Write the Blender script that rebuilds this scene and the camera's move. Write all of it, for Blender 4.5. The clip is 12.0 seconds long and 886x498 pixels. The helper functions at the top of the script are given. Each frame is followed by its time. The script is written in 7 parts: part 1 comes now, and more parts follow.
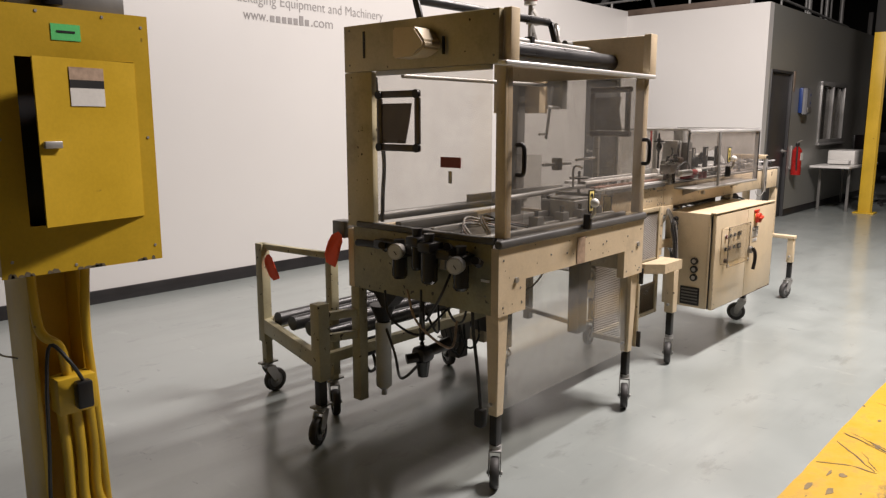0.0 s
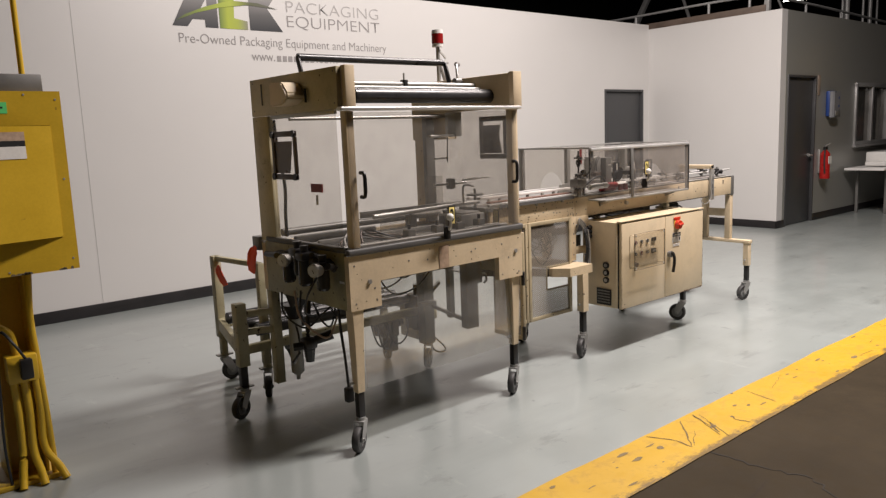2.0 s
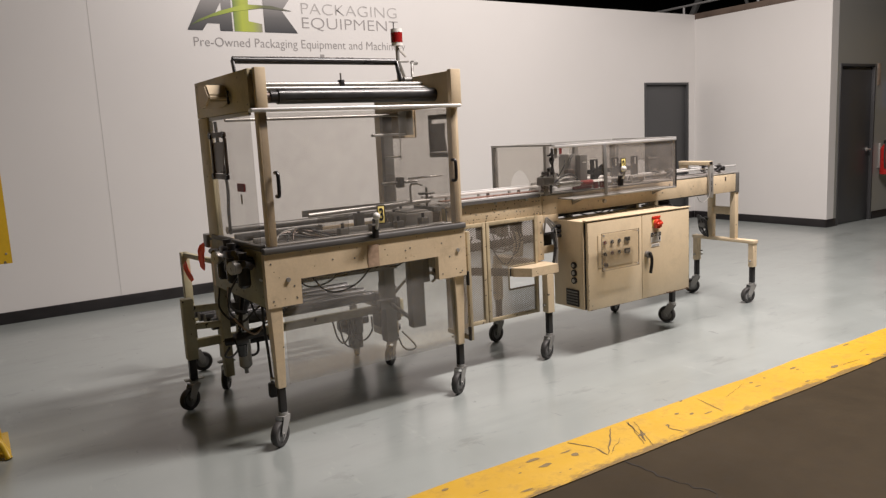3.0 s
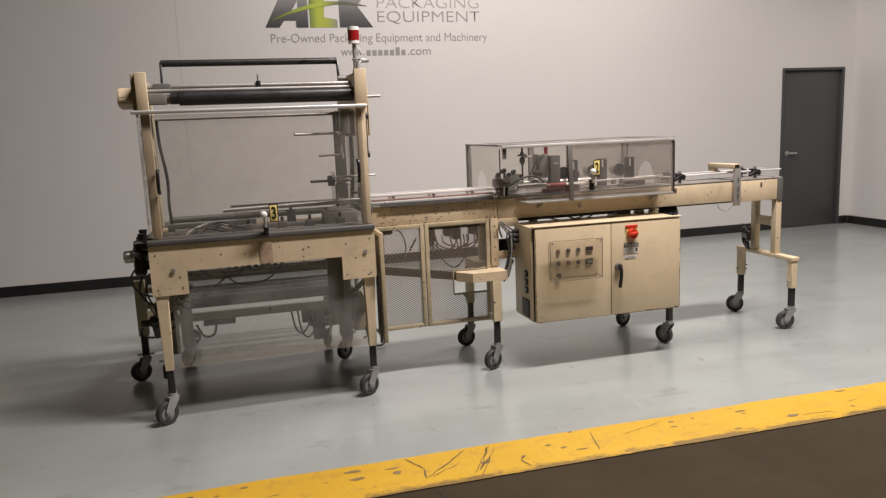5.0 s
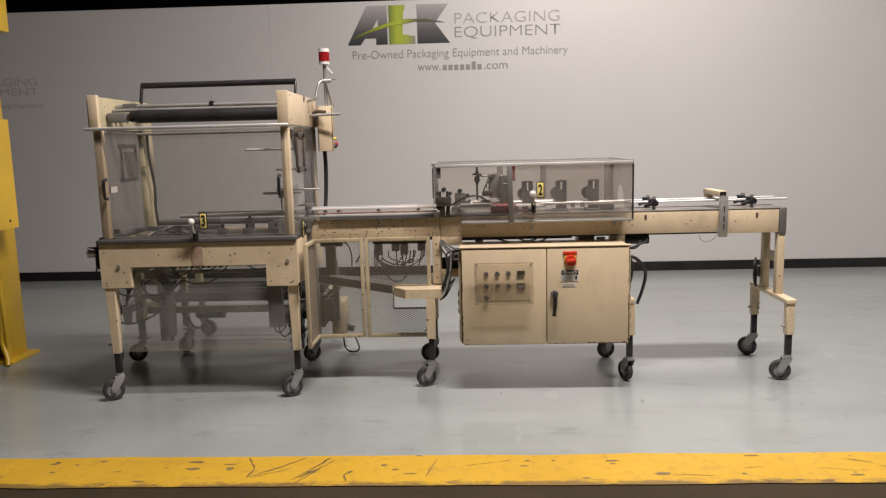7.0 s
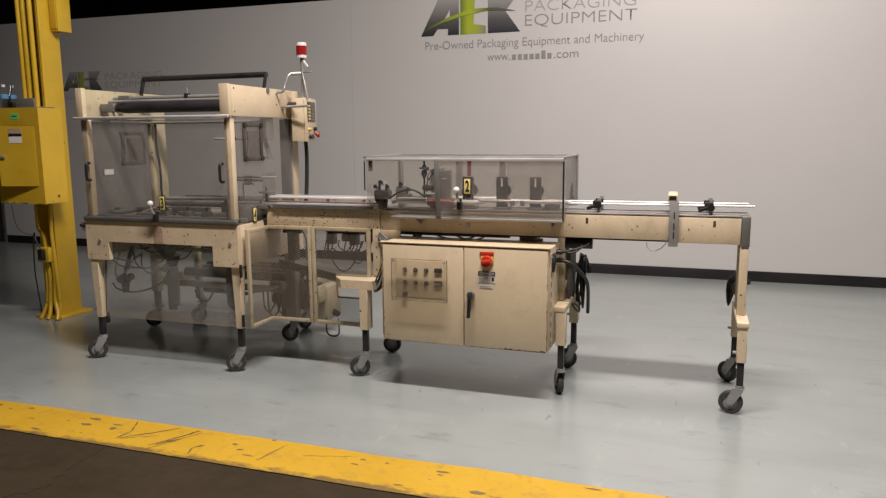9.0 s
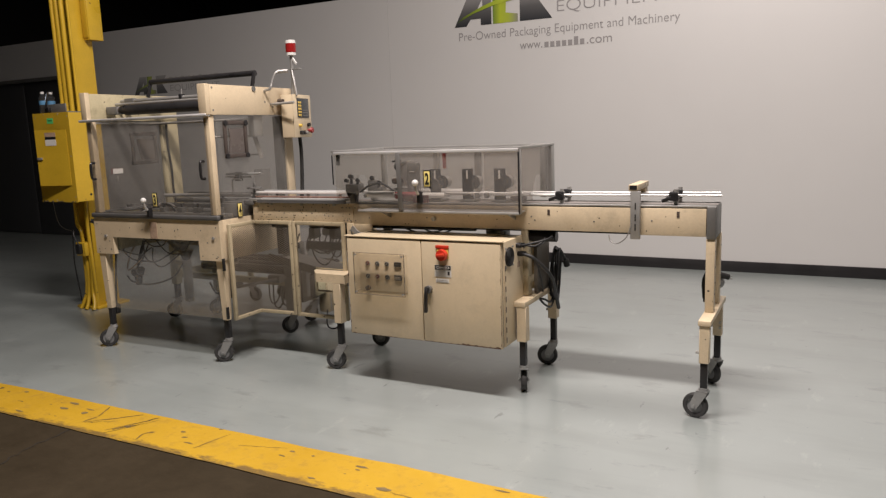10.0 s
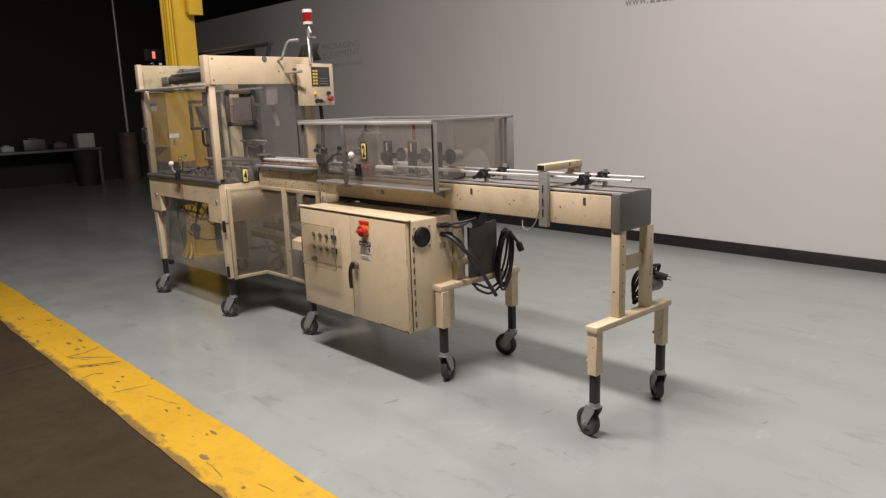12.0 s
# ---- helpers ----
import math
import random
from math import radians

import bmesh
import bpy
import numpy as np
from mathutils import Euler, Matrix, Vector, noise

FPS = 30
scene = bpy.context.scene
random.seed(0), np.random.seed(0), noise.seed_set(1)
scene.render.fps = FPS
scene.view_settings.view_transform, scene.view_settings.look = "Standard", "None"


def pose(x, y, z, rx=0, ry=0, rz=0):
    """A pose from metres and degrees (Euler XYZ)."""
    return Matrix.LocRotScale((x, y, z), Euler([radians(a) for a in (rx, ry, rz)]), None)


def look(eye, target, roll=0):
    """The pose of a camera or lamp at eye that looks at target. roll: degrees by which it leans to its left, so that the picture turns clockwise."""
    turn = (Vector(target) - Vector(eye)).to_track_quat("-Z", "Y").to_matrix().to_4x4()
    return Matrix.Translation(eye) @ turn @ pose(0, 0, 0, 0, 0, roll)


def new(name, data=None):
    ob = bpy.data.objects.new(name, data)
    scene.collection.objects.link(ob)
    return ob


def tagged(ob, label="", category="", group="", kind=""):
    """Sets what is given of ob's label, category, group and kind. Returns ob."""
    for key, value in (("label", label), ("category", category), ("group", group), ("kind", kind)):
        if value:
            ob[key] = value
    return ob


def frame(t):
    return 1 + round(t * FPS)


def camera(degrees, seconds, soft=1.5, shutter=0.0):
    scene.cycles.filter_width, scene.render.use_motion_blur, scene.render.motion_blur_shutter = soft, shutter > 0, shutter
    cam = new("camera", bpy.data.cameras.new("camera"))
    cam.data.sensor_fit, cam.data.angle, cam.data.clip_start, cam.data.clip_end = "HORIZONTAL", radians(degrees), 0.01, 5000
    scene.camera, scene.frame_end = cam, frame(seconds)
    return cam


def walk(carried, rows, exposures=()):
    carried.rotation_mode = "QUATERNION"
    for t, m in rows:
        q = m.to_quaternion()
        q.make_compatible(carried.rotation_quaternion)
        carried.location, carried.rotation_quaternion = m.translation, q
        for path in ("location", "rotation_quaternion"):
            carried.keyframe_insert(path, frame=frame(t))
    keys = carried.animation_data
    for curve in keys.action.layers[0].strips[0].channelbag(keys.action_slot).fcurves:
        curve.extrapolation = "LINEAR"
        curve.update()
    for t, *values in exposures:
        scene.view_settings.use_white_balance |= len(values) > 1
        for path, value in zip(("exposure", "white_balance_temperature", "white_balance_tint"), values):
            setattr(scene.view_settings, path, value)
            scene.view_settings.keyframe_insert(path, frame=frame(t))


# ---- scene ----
cam = camera(62.3, 12.0, 1.3)
PATH = [
    (0, (0.168, 0.016, 1.409), (1.616, 1.352, 1.066), 0.0),
    (0.3, (-0.304, -0.429, 1.487), (1.165, 0.886, 1.154), -0.4),
    (0.5, (-0.243, -0.512, 1.494), (1.213, 0.818, 1.158), 0.3),
    (1, (-0.043, -0.675, 1.473), (1.41, 0.66, 1.146), -0.2),
    (1.5, (0.22, -0.847, 1.482), (1.634, 0.531, 1.165), -1.1),
    (2, (0.479, -1.163, 1.478), (1.739, 0.36, 1.172), -2.3),
    (2.5, (0.807, -1.377, 1.461), (1.994, 0.205, 1.161), -2.8),
    (3, (1.133, -1.638, 1.457), (2.199, 0.027, 1.151), -2.9),
    (5, (2.733, -2.254, 1.468), (3.247, -0.348, 1.147), -2.4),
    (5.5, (3.153, -2.373, 1.459), (3.528, -0.433, 1.149), -2.0),
    (6, (3.563, -2.447, 1.473), (3.788, -0.483, 1.166), -1.5),
    (6.5, (3.992, -2.442, 1.487), (4.059, -0.466, 1.19), -1.1),
    (7, (4.43, -2.505, 1.48), (4.351, -0.526, 1.197), -1.4),
    (8.8, (5.886, -2.213, 1.489), (5.301, -0.325, 1.181), -0.6),
    (9, (6.066, -2.151, 1.484), (5.425, -0.281, 1.179), -0.4),
    (9.5, (6.49, -2.013, 1.48), (5.701, -0.201, 1.174), -1.4),
    (10, (6.834, -1.767, 1.465), (5.915, -0.02, 1.146), -2.0),
    (10.5, (7.246, -1.535, 1.448), (6.184, 0.127, 1.112), -2.4),
    (11, (7.538, -1.233, 1.437), (6.338, 0.326, 1.076), -2.7),
    (11.5, (7.836, -0.921, 1.451), (6.518, 0.534, 1.067), -2.5),
    (12, (8.099, -0.554, 1.452), (6.65, 0.767, 1.057), -2.0),
]
EXPOSURE = [(0.0, 0.36), (0.5, 0.28), (1.0, 0.18), (1.5, 0.15), (2.5, 0.1), (4.0, -0.04), (5.5, -0.14), (7.0, -0.24), (9.5, -0.32), (12.0, -0.27)]
walk(cam, [(t, look(eye, target, roll)) for t, eye, target, roll in PATH], exposures=EXPOSURE)

# ---------------------------------------------------------------- world and light
world = bpy.data.worlds.new("world")
scene.world = world
world.use_nodes = True
world.node_tree.nodes["Background"].inputs[0].default_value = (0.55, 0.6, 0.7, 1)
world.node_tree.nodes["Background"].inputs[1].default_value = 0.02


def area_lamp(name, x, y, z, sx, sy, watts, colour):
    data = bpy.data.lights.new(name, "AREA")
    data.shape, data.size, data.size_y, data.energy, data.color = "RECTANGLE", sx, sy, watts, colour
    ob = new(name, data)
    ob.location = (x, y, z)
    return ob


WARM = (1.0, 0.9, 0.86)
LAMPS = [(5.6, 0.2, 5.6, 3.0, 0.4, 660), (6.7, 3.3, 5.6, 2.4, 1.2, 185)]
for lx, ly, lz, sx, sy, watts in LAMPS:
    area_lamp("high_bay_light", lx, ly, lz, sx, sy, watts, WARM)
scene.view_settings.exposure = 0.0


# ---------------------------------------------------------------- materials
def nodes_of(name):
    m = bpy.data.materials.new(name)
    m.use_nodes = True
    nt = m.node_tree
    return m, nt, nt.nodes["Principled BSDF"], nt.nodes["Material Output"]


def noise_at(nt, scale, detail=4.0, rough=0.6, stretch=None):
    geo = nt.nodes.new("ShaderNodeNewGeometry")
    n = nt.nodes.new("ShaderNodeTexNoise")
    n.inputs["Scale"].default_value, n.inputs["Detail"].default_value, n.inputs["Roughness"].default_value = scale, detail, rough
    if stretch:
        mp = nt.nodes.new("ShaderNodeMapping")
        mp.inputs["Scale"].default_value = stretch
        nt.links.new(geo.outputs["Position"], mp.inputs["Vector"])
        nt.links.new(mp.outputs["Vector"], n.inputs["Vector"])
    else:
        nt.links.new(geo.outputs["Position"], n.inputs["Vector"])
    return n.outputs["Fac"]


def ramp(nt, fac, stops):
    r = nt.nodes.new("ShaderNodeValToRGB")
    el = r.color_ramp.elements
    while len(el) < len(stops):
        el.new(0.5)
    for e, (p, c) in zip(el, stops):
        e.position = p
        e.color = (c, c, c, 1) if isinstance(c, (int, float)) else (*c, 1)
    nt.links.new(fac, r.inputs["Fac"])
    return r.outputs["Color"]


def mix(nt, fac, a, b, kind="MIX"):
    m = nt.nodes.new("ShaderNodeMix")
    m.data_type, m.blend_type = "RGBA", kind
    for sock, v in ((m.inputs["Factor"], fac), (m.inputs["A"], a), (m.inputs["B"], b)):
        if isinstance(v, bpy.types.NodeSocket):
            nt.links.new(v, sock)
        elif isinstance(v, tuple):
            sock.default_value = (*v, 1)
        else:
            sock.default_value = v
    return m.outputs["Result"]


def scaled(c, k):
    return tuple(min(1.0, v * k) for v in c)


def mat(name, col, rough=0.5, metal=0.0, var=0.15, scale=4.0, grain=0.06, gscale=90.0, bump=0.03, chips=None, chip_at=0.68, chip_scale=34.0, coat=0.0, dirt=0.0):
    """Paint, metal or plastic with soft stains, grain, fine relief and, if asked, chipped spots."""
    m, nt, b, _ = nodes_of(name)
    big = noise_at(nt, scale)
    fine = noise_at(nt, gscale, 3)
    c = mix(nt, ramp(nt, big, [(0.3, 0.0), (0.7, 1.0)]), scaled(col, 1 - var), scaled(col, 1 + var * 0.5))
    c = mix(nt, ramp(nt, fine, [(0.35, 0.0), (0.65, 1.0)]), c, mix(nt, 1.0, c, (1 - grain, 1 - grain, 1 - grain), "MULTIPLY"))
    if dirt:
        stain = ramp(nt, noise_at(nt, 5.5, 7, 0.72), [(0.53, 0.0), (0.8, dirt)])
        c = mix(nt, stain, c, scaled(col, 0.38))
        drips = ramp(nt, noise_at(nt, 11.0, 5, 0.65, (1.0, 1.0, 0.35)), [(0.56, 0.0), (0.8, dirt * 0.4)])
        c = mix(nt, drips, c, (col[0] * 0.5, col[1] * 0.44, col[2] * 0.36))
        rub = ramp(nt, noise_at(nt, 60.0, 5, 0.7, (0.25, 1.0, 1.0)), [(0.62, 0.0), (0.72, dirt * 0.6)])
        c = mix(nt, rub, c, (col[0] * 0.6, col[1] * 0.52, col[2] * 0.42))
    if chips:
        spots = ramp(nt, noise_at(nt, chip_scale, 2, 0.5), [(chip_at, 0.0), (chip_at + 0.03, 1.0)])
        c = mix(nt, spots, c, chips)
    nt.links.new(c, b.inputs["Base Color"])
    nt.links.new(ramp(nt, big, [(0.3, max(0.02, rough - 0.08)), (0.7, min(1.0, rough + 0.08))]), b.inputs["Roughness"])
    b.inputs["Metallic"].default_value = metal
    b.inputs["Coat Weight"].default_value = coat
    if bump:
        bp = nt.nodes.new("ShaderNodeBump")
        bp.inputs["Strength"].default_value, bp.inputs["Distance"].default_value = bump * 4, 0.002
        nt.links.new(fine, bp.inputs["Height"])
        nt.links.new(bp.outputs["Normal"], b.inputs["Normal"])
    return m


def clear_sheet(name, tint, dust, dust_col=(0.5, 0.48, 0.45), gloss=0.06):
    """Scuffed clear plastic: see-through, with a film of dust and a glossy face."""
    m, nt, b, out = nodes_of(name)
    nt.nodes.remove(b)
    clear = nt.nodes.new("ShaderNodeBsdfTransparent")
    clear.inputs[0].default_value = (*tint, 1)
    film = nt.nodes.new("ShaderNodeBsdfDiffuse")
    film.inputs[0].default_value = (*dust_col, 1)
    shine = nt.nodes.new("ShaderNodeBsdfGlossy")
    shine.inputs["Roughness"].default_value = gloss
    m1, m2 = nt.nodes.new("ShaderNodeMixShader"), nt.nodes.new("ShaderNodeMixShader")
    nt.links.new(ramp(nt, noise_at(nt, 7.0, 5, 0.65), [(0.3, dust * 0.5), (0.75, dust * 1.5)]), m1.inputs[0])
    nt.links.new(clear.outputs[0], m1.inputs[1])
    nt.links.new(film.outputs[0], m1.inputs[2])
    edge = nt.nodes.new("ShaderNodeLayerWeight")
    edge.inputs[0].default_value = 0.5
    nt.links.new(ramp(nt, edge.outputs["Facing"], [(0.0, 0.02), (0.55, 0.035), (0.8, 0.12), (1.0, 0.6)]), m2.inputs[0])
    nt.links.new(m1.outputs[0], m2.inputs[1])
    nt.links.new(shine.outputs[0], m2.inputs[2])
    nt.links.new(m2.outputs[0], out.inputs["Surface"])
    return m


def glow(name, col, strength):
    m, nt, b, _ = nodes_of(name)
    b.inputs["Base Color"].default_value = (*col, 1)
    b.inputs["Emission Color"].default_value = (*col, 1)
    b.inputs["Emission Strength"].default_value = strength
    return m


def epoxy_floor():
    m, nt, b, _ = nodes_of("floor_epoxy")
    big, mid = noise_at(nt, 0.7, 5), noise_at(nt, 2.6, 4, 0.55)
    c = mix(nt, ramp(nt, big, [(0.3, 0.0), (0.7, 1.0)]), (0.262, 0.29, 0.28), (0.30, 0.326, 0.315))
    c = mix(nt, ramp(nt, mid, [(0.3, 0.0), (0.7, 1.0)]), mix(nt, 1.0, c, (0.92, 0.92, 0.92), "MULTIPLY"), c)
    scuff = ramp(nt, noise_at(nt, 2.4, 8, 0.72, (1.0, 2.4, 1.0)), [(0.58, 0.0), (0.64, 0.3), (0.85, 0.75)])
    c = mix(nt, scuff, c, (0.13, 0.14, 0.13))
    smear = ramp(nt, noise_at(nt, 1.3, 6, 0.62, (0.6, 3.0, 1.0)), [(0.5, 0.0), (0.7, 0.35)])
    c = mix(nt, smear, c, (0.19, 0.21, 0.197))
    fleck = ramp(nt, noise_at(nt, 14.0, 4, 0.6, (1.0, 0.35, 1.0)), [(0.68, 0.0), (0.72, 0.55)])
    c = mix(nt, fleck, c, (0.1, 0.105, 0.1))
    pale = ramp(nt, noise_at(nt, 3.1, 7, 0.7, (2.0, 0.7, 1.0)), [(0.6, 0.0), (0.7, 0.4)])
    c = mix(nt, pale, c, (0.40, 0.42, 0.405))
    nt.links.new(c, b.inputs["Base Color"])
    nt.links.new(ramp(nt, mid, [(0.3, 0.36), (0.7, 0.48)]), b.inputs["Roughness"])
    b.inputs["Specular IOR Level"].default_value = 0.8
    b.inputs["Coat Weight"].default_value = 0.6
    b.inputs["Coat Roughness"].default_value = 0.16
    bp = nt.nodes.new("ShaderNodeBump")
    bp.inputs["Strength"].default_value, bp.inputs["Distance"].default_value = 0.2, 0.003
    nt.links.new(noise_at(nt, 6.0, 2), bp.inputs["Height"])
    nt.links.new(bp.outputs["Normal"], b.inputs["Normal"])
    return m


def concrete_floor():
    m, nt, b, _ = nodes_of("floor_bare_concrete")
    big, mid = noise_at(nt, 0.9, 6, 0.65), noise_at(nt, 9.0, 6, 0.7)
    c = mix(nt, ramp(nt, big, [(0.3, 0.0), (0.7, 1.0)]), (0.0315, 0.0232, 0.0132), (0.051, 0.0386, 0.0235))
    c = mix(nt, ramp(nt, mid, [(0.3, 0.0), (0.7, 1.0)]), mix(nt, 1.0, c, (0.8, 0.8, 0.8), "MULTIPLY"), c)
    v = nt.nodes.new("ShaderNodeTexVoronoi")
    v.feature = "DISTANCE_TO_EDGE"
    v.inputs["Scale"].default_value = 0.7
    geo = nt.nodes.new("ShaderNodeNewGeometry")
    warp = nt.nodes.new("ShaderNodeMix")
    warp.data_type = "VECTOR"
    warp.inputs["Factor"].default_value = 0.12
    n = nt.nodes.new("ShaderNodeTexNoise")
    n.inputs["Scale"].default_value, n.inputs["Detail"].default_value = 2.5, 6
    nt.links.new(geo.outputs["Position"], n.inputs["Vector"])
    nt.links.new(geo.outputs["Position"], warp.inputs[4])
    nt.links.new(n.outputs["Color"], warp.inputs[5])
    nt.links.new(warp.outputs[1], v.inputs["Vector"])
    gate = ramp(nt, noise_at(nt, 0.55, 2), [(0.56, 0.0), (0.6, 1.0)])
    crack = mix(nt, 1.0, ramp(nt, v.outputs["Distance"], [(0.0, 1.0), (0.005, 0.0)]), gate, "MULTIPLY")
    c = mix(nt, crack, c, (0.03, 0.022, 0.016))
    nt.links.new(c, b.inputs["Base Color"])
    nt.links.new(ramp(nt, mid, [(0.3, 0.62), (0.7, 0.85)]), b.inputs["Roughness"])
    b.inputs["Specular IOR Level"].default_value = 0.1
    bp = nt.nodes.new("ShaderNodeBump")
    bp.inputs["Strength"].default_value, bp.inputs["Distance"].default_value = 0.3, 0.003
    nt.links.new(mid, bp.inputs["Height"])
    nt.links.new(bp.outputs["Normal"], b.inputs["Normal"])
    return m


def line_paint():
    m, nt, b, _ = nodes_of("floor_line_yellow")
    big, mid = noise_at(nt, 1.6, 5), noise_at(nt, 11.0, 6, 0.7)
    c = mix(nt, ramp(nt, big, [(0.3, 0.0), (0.7, 1.0)]), (0.46, 0.27, 0.018), (0.55, 0.335, 0.026))
    c = mix(nt, ramp(nt, mid, [(0.52, 0.0), (0.75, 0.6)]), c, (0.25, 0.145, 0.03))
    chips = ramp(nt, noise_at(nt, 8.5, 2, 0.5, (1.0, 2.2, 1.0)), [(0.70, 0.0), (0.715, 0.9)])
    c = mix(nt, chips, c, (0.10, 0.075, 0.04))
    # scraped strip towards the bare concrete
    sep = nt.nodes.new("ShaderNodeSeparateXYZ")
    pos = nt.nodes.new("ShaderNodeNewGeometry")
    nt.links.new(pos.outputs["Position"], sep.inputs[0])
    span = nt.nodes.new("ShaderNodeMapRange")
    span.inputs["From Min"].default_value, span.inputs["From Max"].default_value = 0.66, 0.50
    nt.links.new(sep.outputs["Y"], span.inputs["Value"])
    rub = nt.nodes.new("ShaderNodeMath")
    rub.operation = "MULTIPLY"
    nt.links.new(span.outputs["Result"], rub.inputs[0])
    nt.links.new(noise_at(nt, 5.0, 8, 0.75, (1.0, 2.5, 1.0)), rub.inputs[1])
    c = mix(nt, ramp(nt, rub.outputs[0], [(0.30, 0.0), (0.40, 0.85)]), c, (0.13, 0.085, 0.035))
    nt.links.new(c, b.inputs["Base Color"])
    nt.links.new(ramp(nt, mid, [(0.3, 0.35), (0.7, 0.55)]), b.inputs["Roughness"])
    return m


def wall_paint(name, col):
    m, nt, b, _ = nodes_of(name)
    big, mid, fine = noise_at(nt, 0.5, 4), noise_at(nt, 3.0, 6, 0.7), noise_at(nt, 160.0, 2)
    c = mix(nt, ramp(nt, big, [(0.3, 0.0), (0.7, 1.0)]), scaled(col, 0.95), col)
    c = mix(nt, ramp(nt, mid, [(0.68, 0.0), (0.85, 0.25)]), c, scaled(col, 0.75))
    nt.links.new(c, b.inputs["Base Color"])
    b.inputs["Roughness"].default_value = 0.44
    b.inputs["Specular IOR Level"].default_value = 1.0
    b.inputs["Coat Weight"].default_value = 0.6
    b.inputs["Coat Roughness"].default_value = 0.4
    bp = nt.nodes.new("ShaderNodeBump")
    bp.inputs["Strength"].default_value, bp.inputs["Distance"].default_value = 0.15, 0.001
    nt.links.new(fine, bp.inputs["Height"])
    nt.links.new(bp.outputs["Normal"], b.inputs["Normal"])
    return m


CHIP = (0.035, 0.028, 0.022)
CREAM = mat("cream_machine_paint", (0.65, 0.53, 0.362), 0.42, var=0.12, grain=0.06, chips=CHIP, chip_at=0.735, chip_scale=30, dirt=0.6)
CREAM_WORN = mat("cream_paint_chipped", (0.635, 0.515, 0.348), 0.45, var=0.16, grain=0.08, chips=CHIP, chip_at=0.69, chip_scale=46, dirt=0.6)
CREAM_CLEAN = mat("cream_cabinet_paint", (0.65, 0.535, 0.365), 0.38, var=0.07, grain=0.04, chips=CHIP, chip_at=0.78, chip_scale=24, dirt=0.35)
# Cream paint toned olive: the shade on the machine's left end is coloured in.
SHADED_CREAM = mat("shade_toned_cream_paint", (0.50, 0.435, 0.276), 0.45, var=0.14, grain=0.08, chips=CHIP, chip_at=0.71, chip_scale=32, dirt=0.7)
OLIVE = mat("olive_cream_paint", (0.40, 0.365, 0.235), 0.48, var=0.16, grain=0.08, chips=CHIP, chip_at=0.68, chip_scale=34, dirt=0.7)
PEELED = mat("bare_primer_grey", (0.16, 0.13, 0.08), 0.6, var=0.2)
YELLOW = mat("yellow_column_paint", (0.64, 0.41, 0.03), 0.35, var=0.16, grain=0.06, scale=2.5, chips=(0.16, 0.1, 0.03), chip_at=0.74, chip_scale=16)
ALU = mat("brushed_aluminium", (0.76, 0.75, 0.735), 0.36, 0.45, var=0.12, gscale=200)
STEEL = mat("dull_steel", (0.43, 0.42, 0.40), 0.42, 0.5, var=0.2, chips=(0.1, 0.09, 0.08), chip_at=0.74)
GREY_STEEL = mat("grey_painted_steel", (0.19, 0.185, 0.175), 0.45, 0.3, var=0.2)
CASTER_GREY = mat("zinc_caster_fork", (0.37, 0.365, 0.355), 0.4, 0.45, var=0.2)
RUBBER = mat("black_rubber", (0.028, 0.027, 0.026), 0.7, var=0.3)
TYRE = mat("worn_caster_tyre", (0.045, 0.043, 0.042), 0.6, var=0.35)
HUB = mat("grey_caster_hub", (0.24, 0.24, 0.24), 0.5, var=0.2)
BLACK = mat("black_painted_metal", (0.022, 0.021, 0.022), 0.38, 0.2, var=0.25)
ROLLER = mat("black_roller_sleeve", (0.03, 0.029, 0.03), 0.33, var=0.3, scale=9)
DARK_RAIL = mat("grey_rubber_edge_rail", (0.1, 0.098, 0.095), 0.6, var=0.2)
BELT = mat("grey_conveyor_belt", (0.2, 0.18, 0.165), 0.55, var=0.2)
BROWN = mat("smoked_hatch_frame", (0.075, 0.058, 0.05), 0.4, var=0.2)
SMOKED = mat("smoked_hatch_panel", (0.12, 0.1, 0.09), 0.3, var=0.25)
REDPLATE = mat("red_label", (0.22, 0.025, 0.025), 0.5)
SWITCH_RED = mat("dark_red_selector", (0.12, 0.02, 0.015), 0.4)
STOP_RED = mat("worn_stop_button", (0.3, 0.03, 0.03), 0.4)
RED = mat("red_plastic", (0.62, 0.05, 0.025), 0.35)
ORANGE_TAG = mat("orange_red_tag", (0.95, 0.11, 0.045), 0.6, var=0.1)
# Stained cream; the dark olive base also carries the end plate's shade.
GRIMY_SHADED_CREAM = mat("oil_stained_shaded_cream", (0.29, 0.268, 0.162), 0.5, var=0.3, scale=6.0, grain=0.1, chips=CHIP, chip_at=0.67, chip_scale=30, dirt=1.0)
BEACON_RED = mat("red_beacon_lens", (0.27, 0.014, 0.014), 0.2, var=0.1)
WHITE_PL = mat("white_plastic", (0.72, 0.71, 0.68), 0.35, var=0.08)
PAPER = mat("white_label_paper", (0.7, 0.68, 0.64), 0.6, var=0.1)
LABEL_YELLOW = mat("yellow_label", (0.85, 0.70, 0.24), 0.5, var=0.05)
LABEL_BLACK = mat("black_print", (0.012, 0.012, 0.012), 0.5, var=0.1)
LABEL_TAN = mat("faded_brown_sticker", (0.42, 0.3, 0.215), 0.5, var=0.3, scale=40)
GREEN_LABEL = mat("green_label", (0.12, 0.68, 0.2), 0.6, var=0.05)
BRASS = mat("pale_yellow_switch", (0.72, 0.5, 0.1), 0.4)
COPPER = mat("copper_film_belt", (0.3, 0.17, 0.13), 0.3, 0.4, var=0.2)
BRONZE = mat("bronze_motor", (0.13, 0.1, 0.085), 0.4, 0.4, var=0.3)
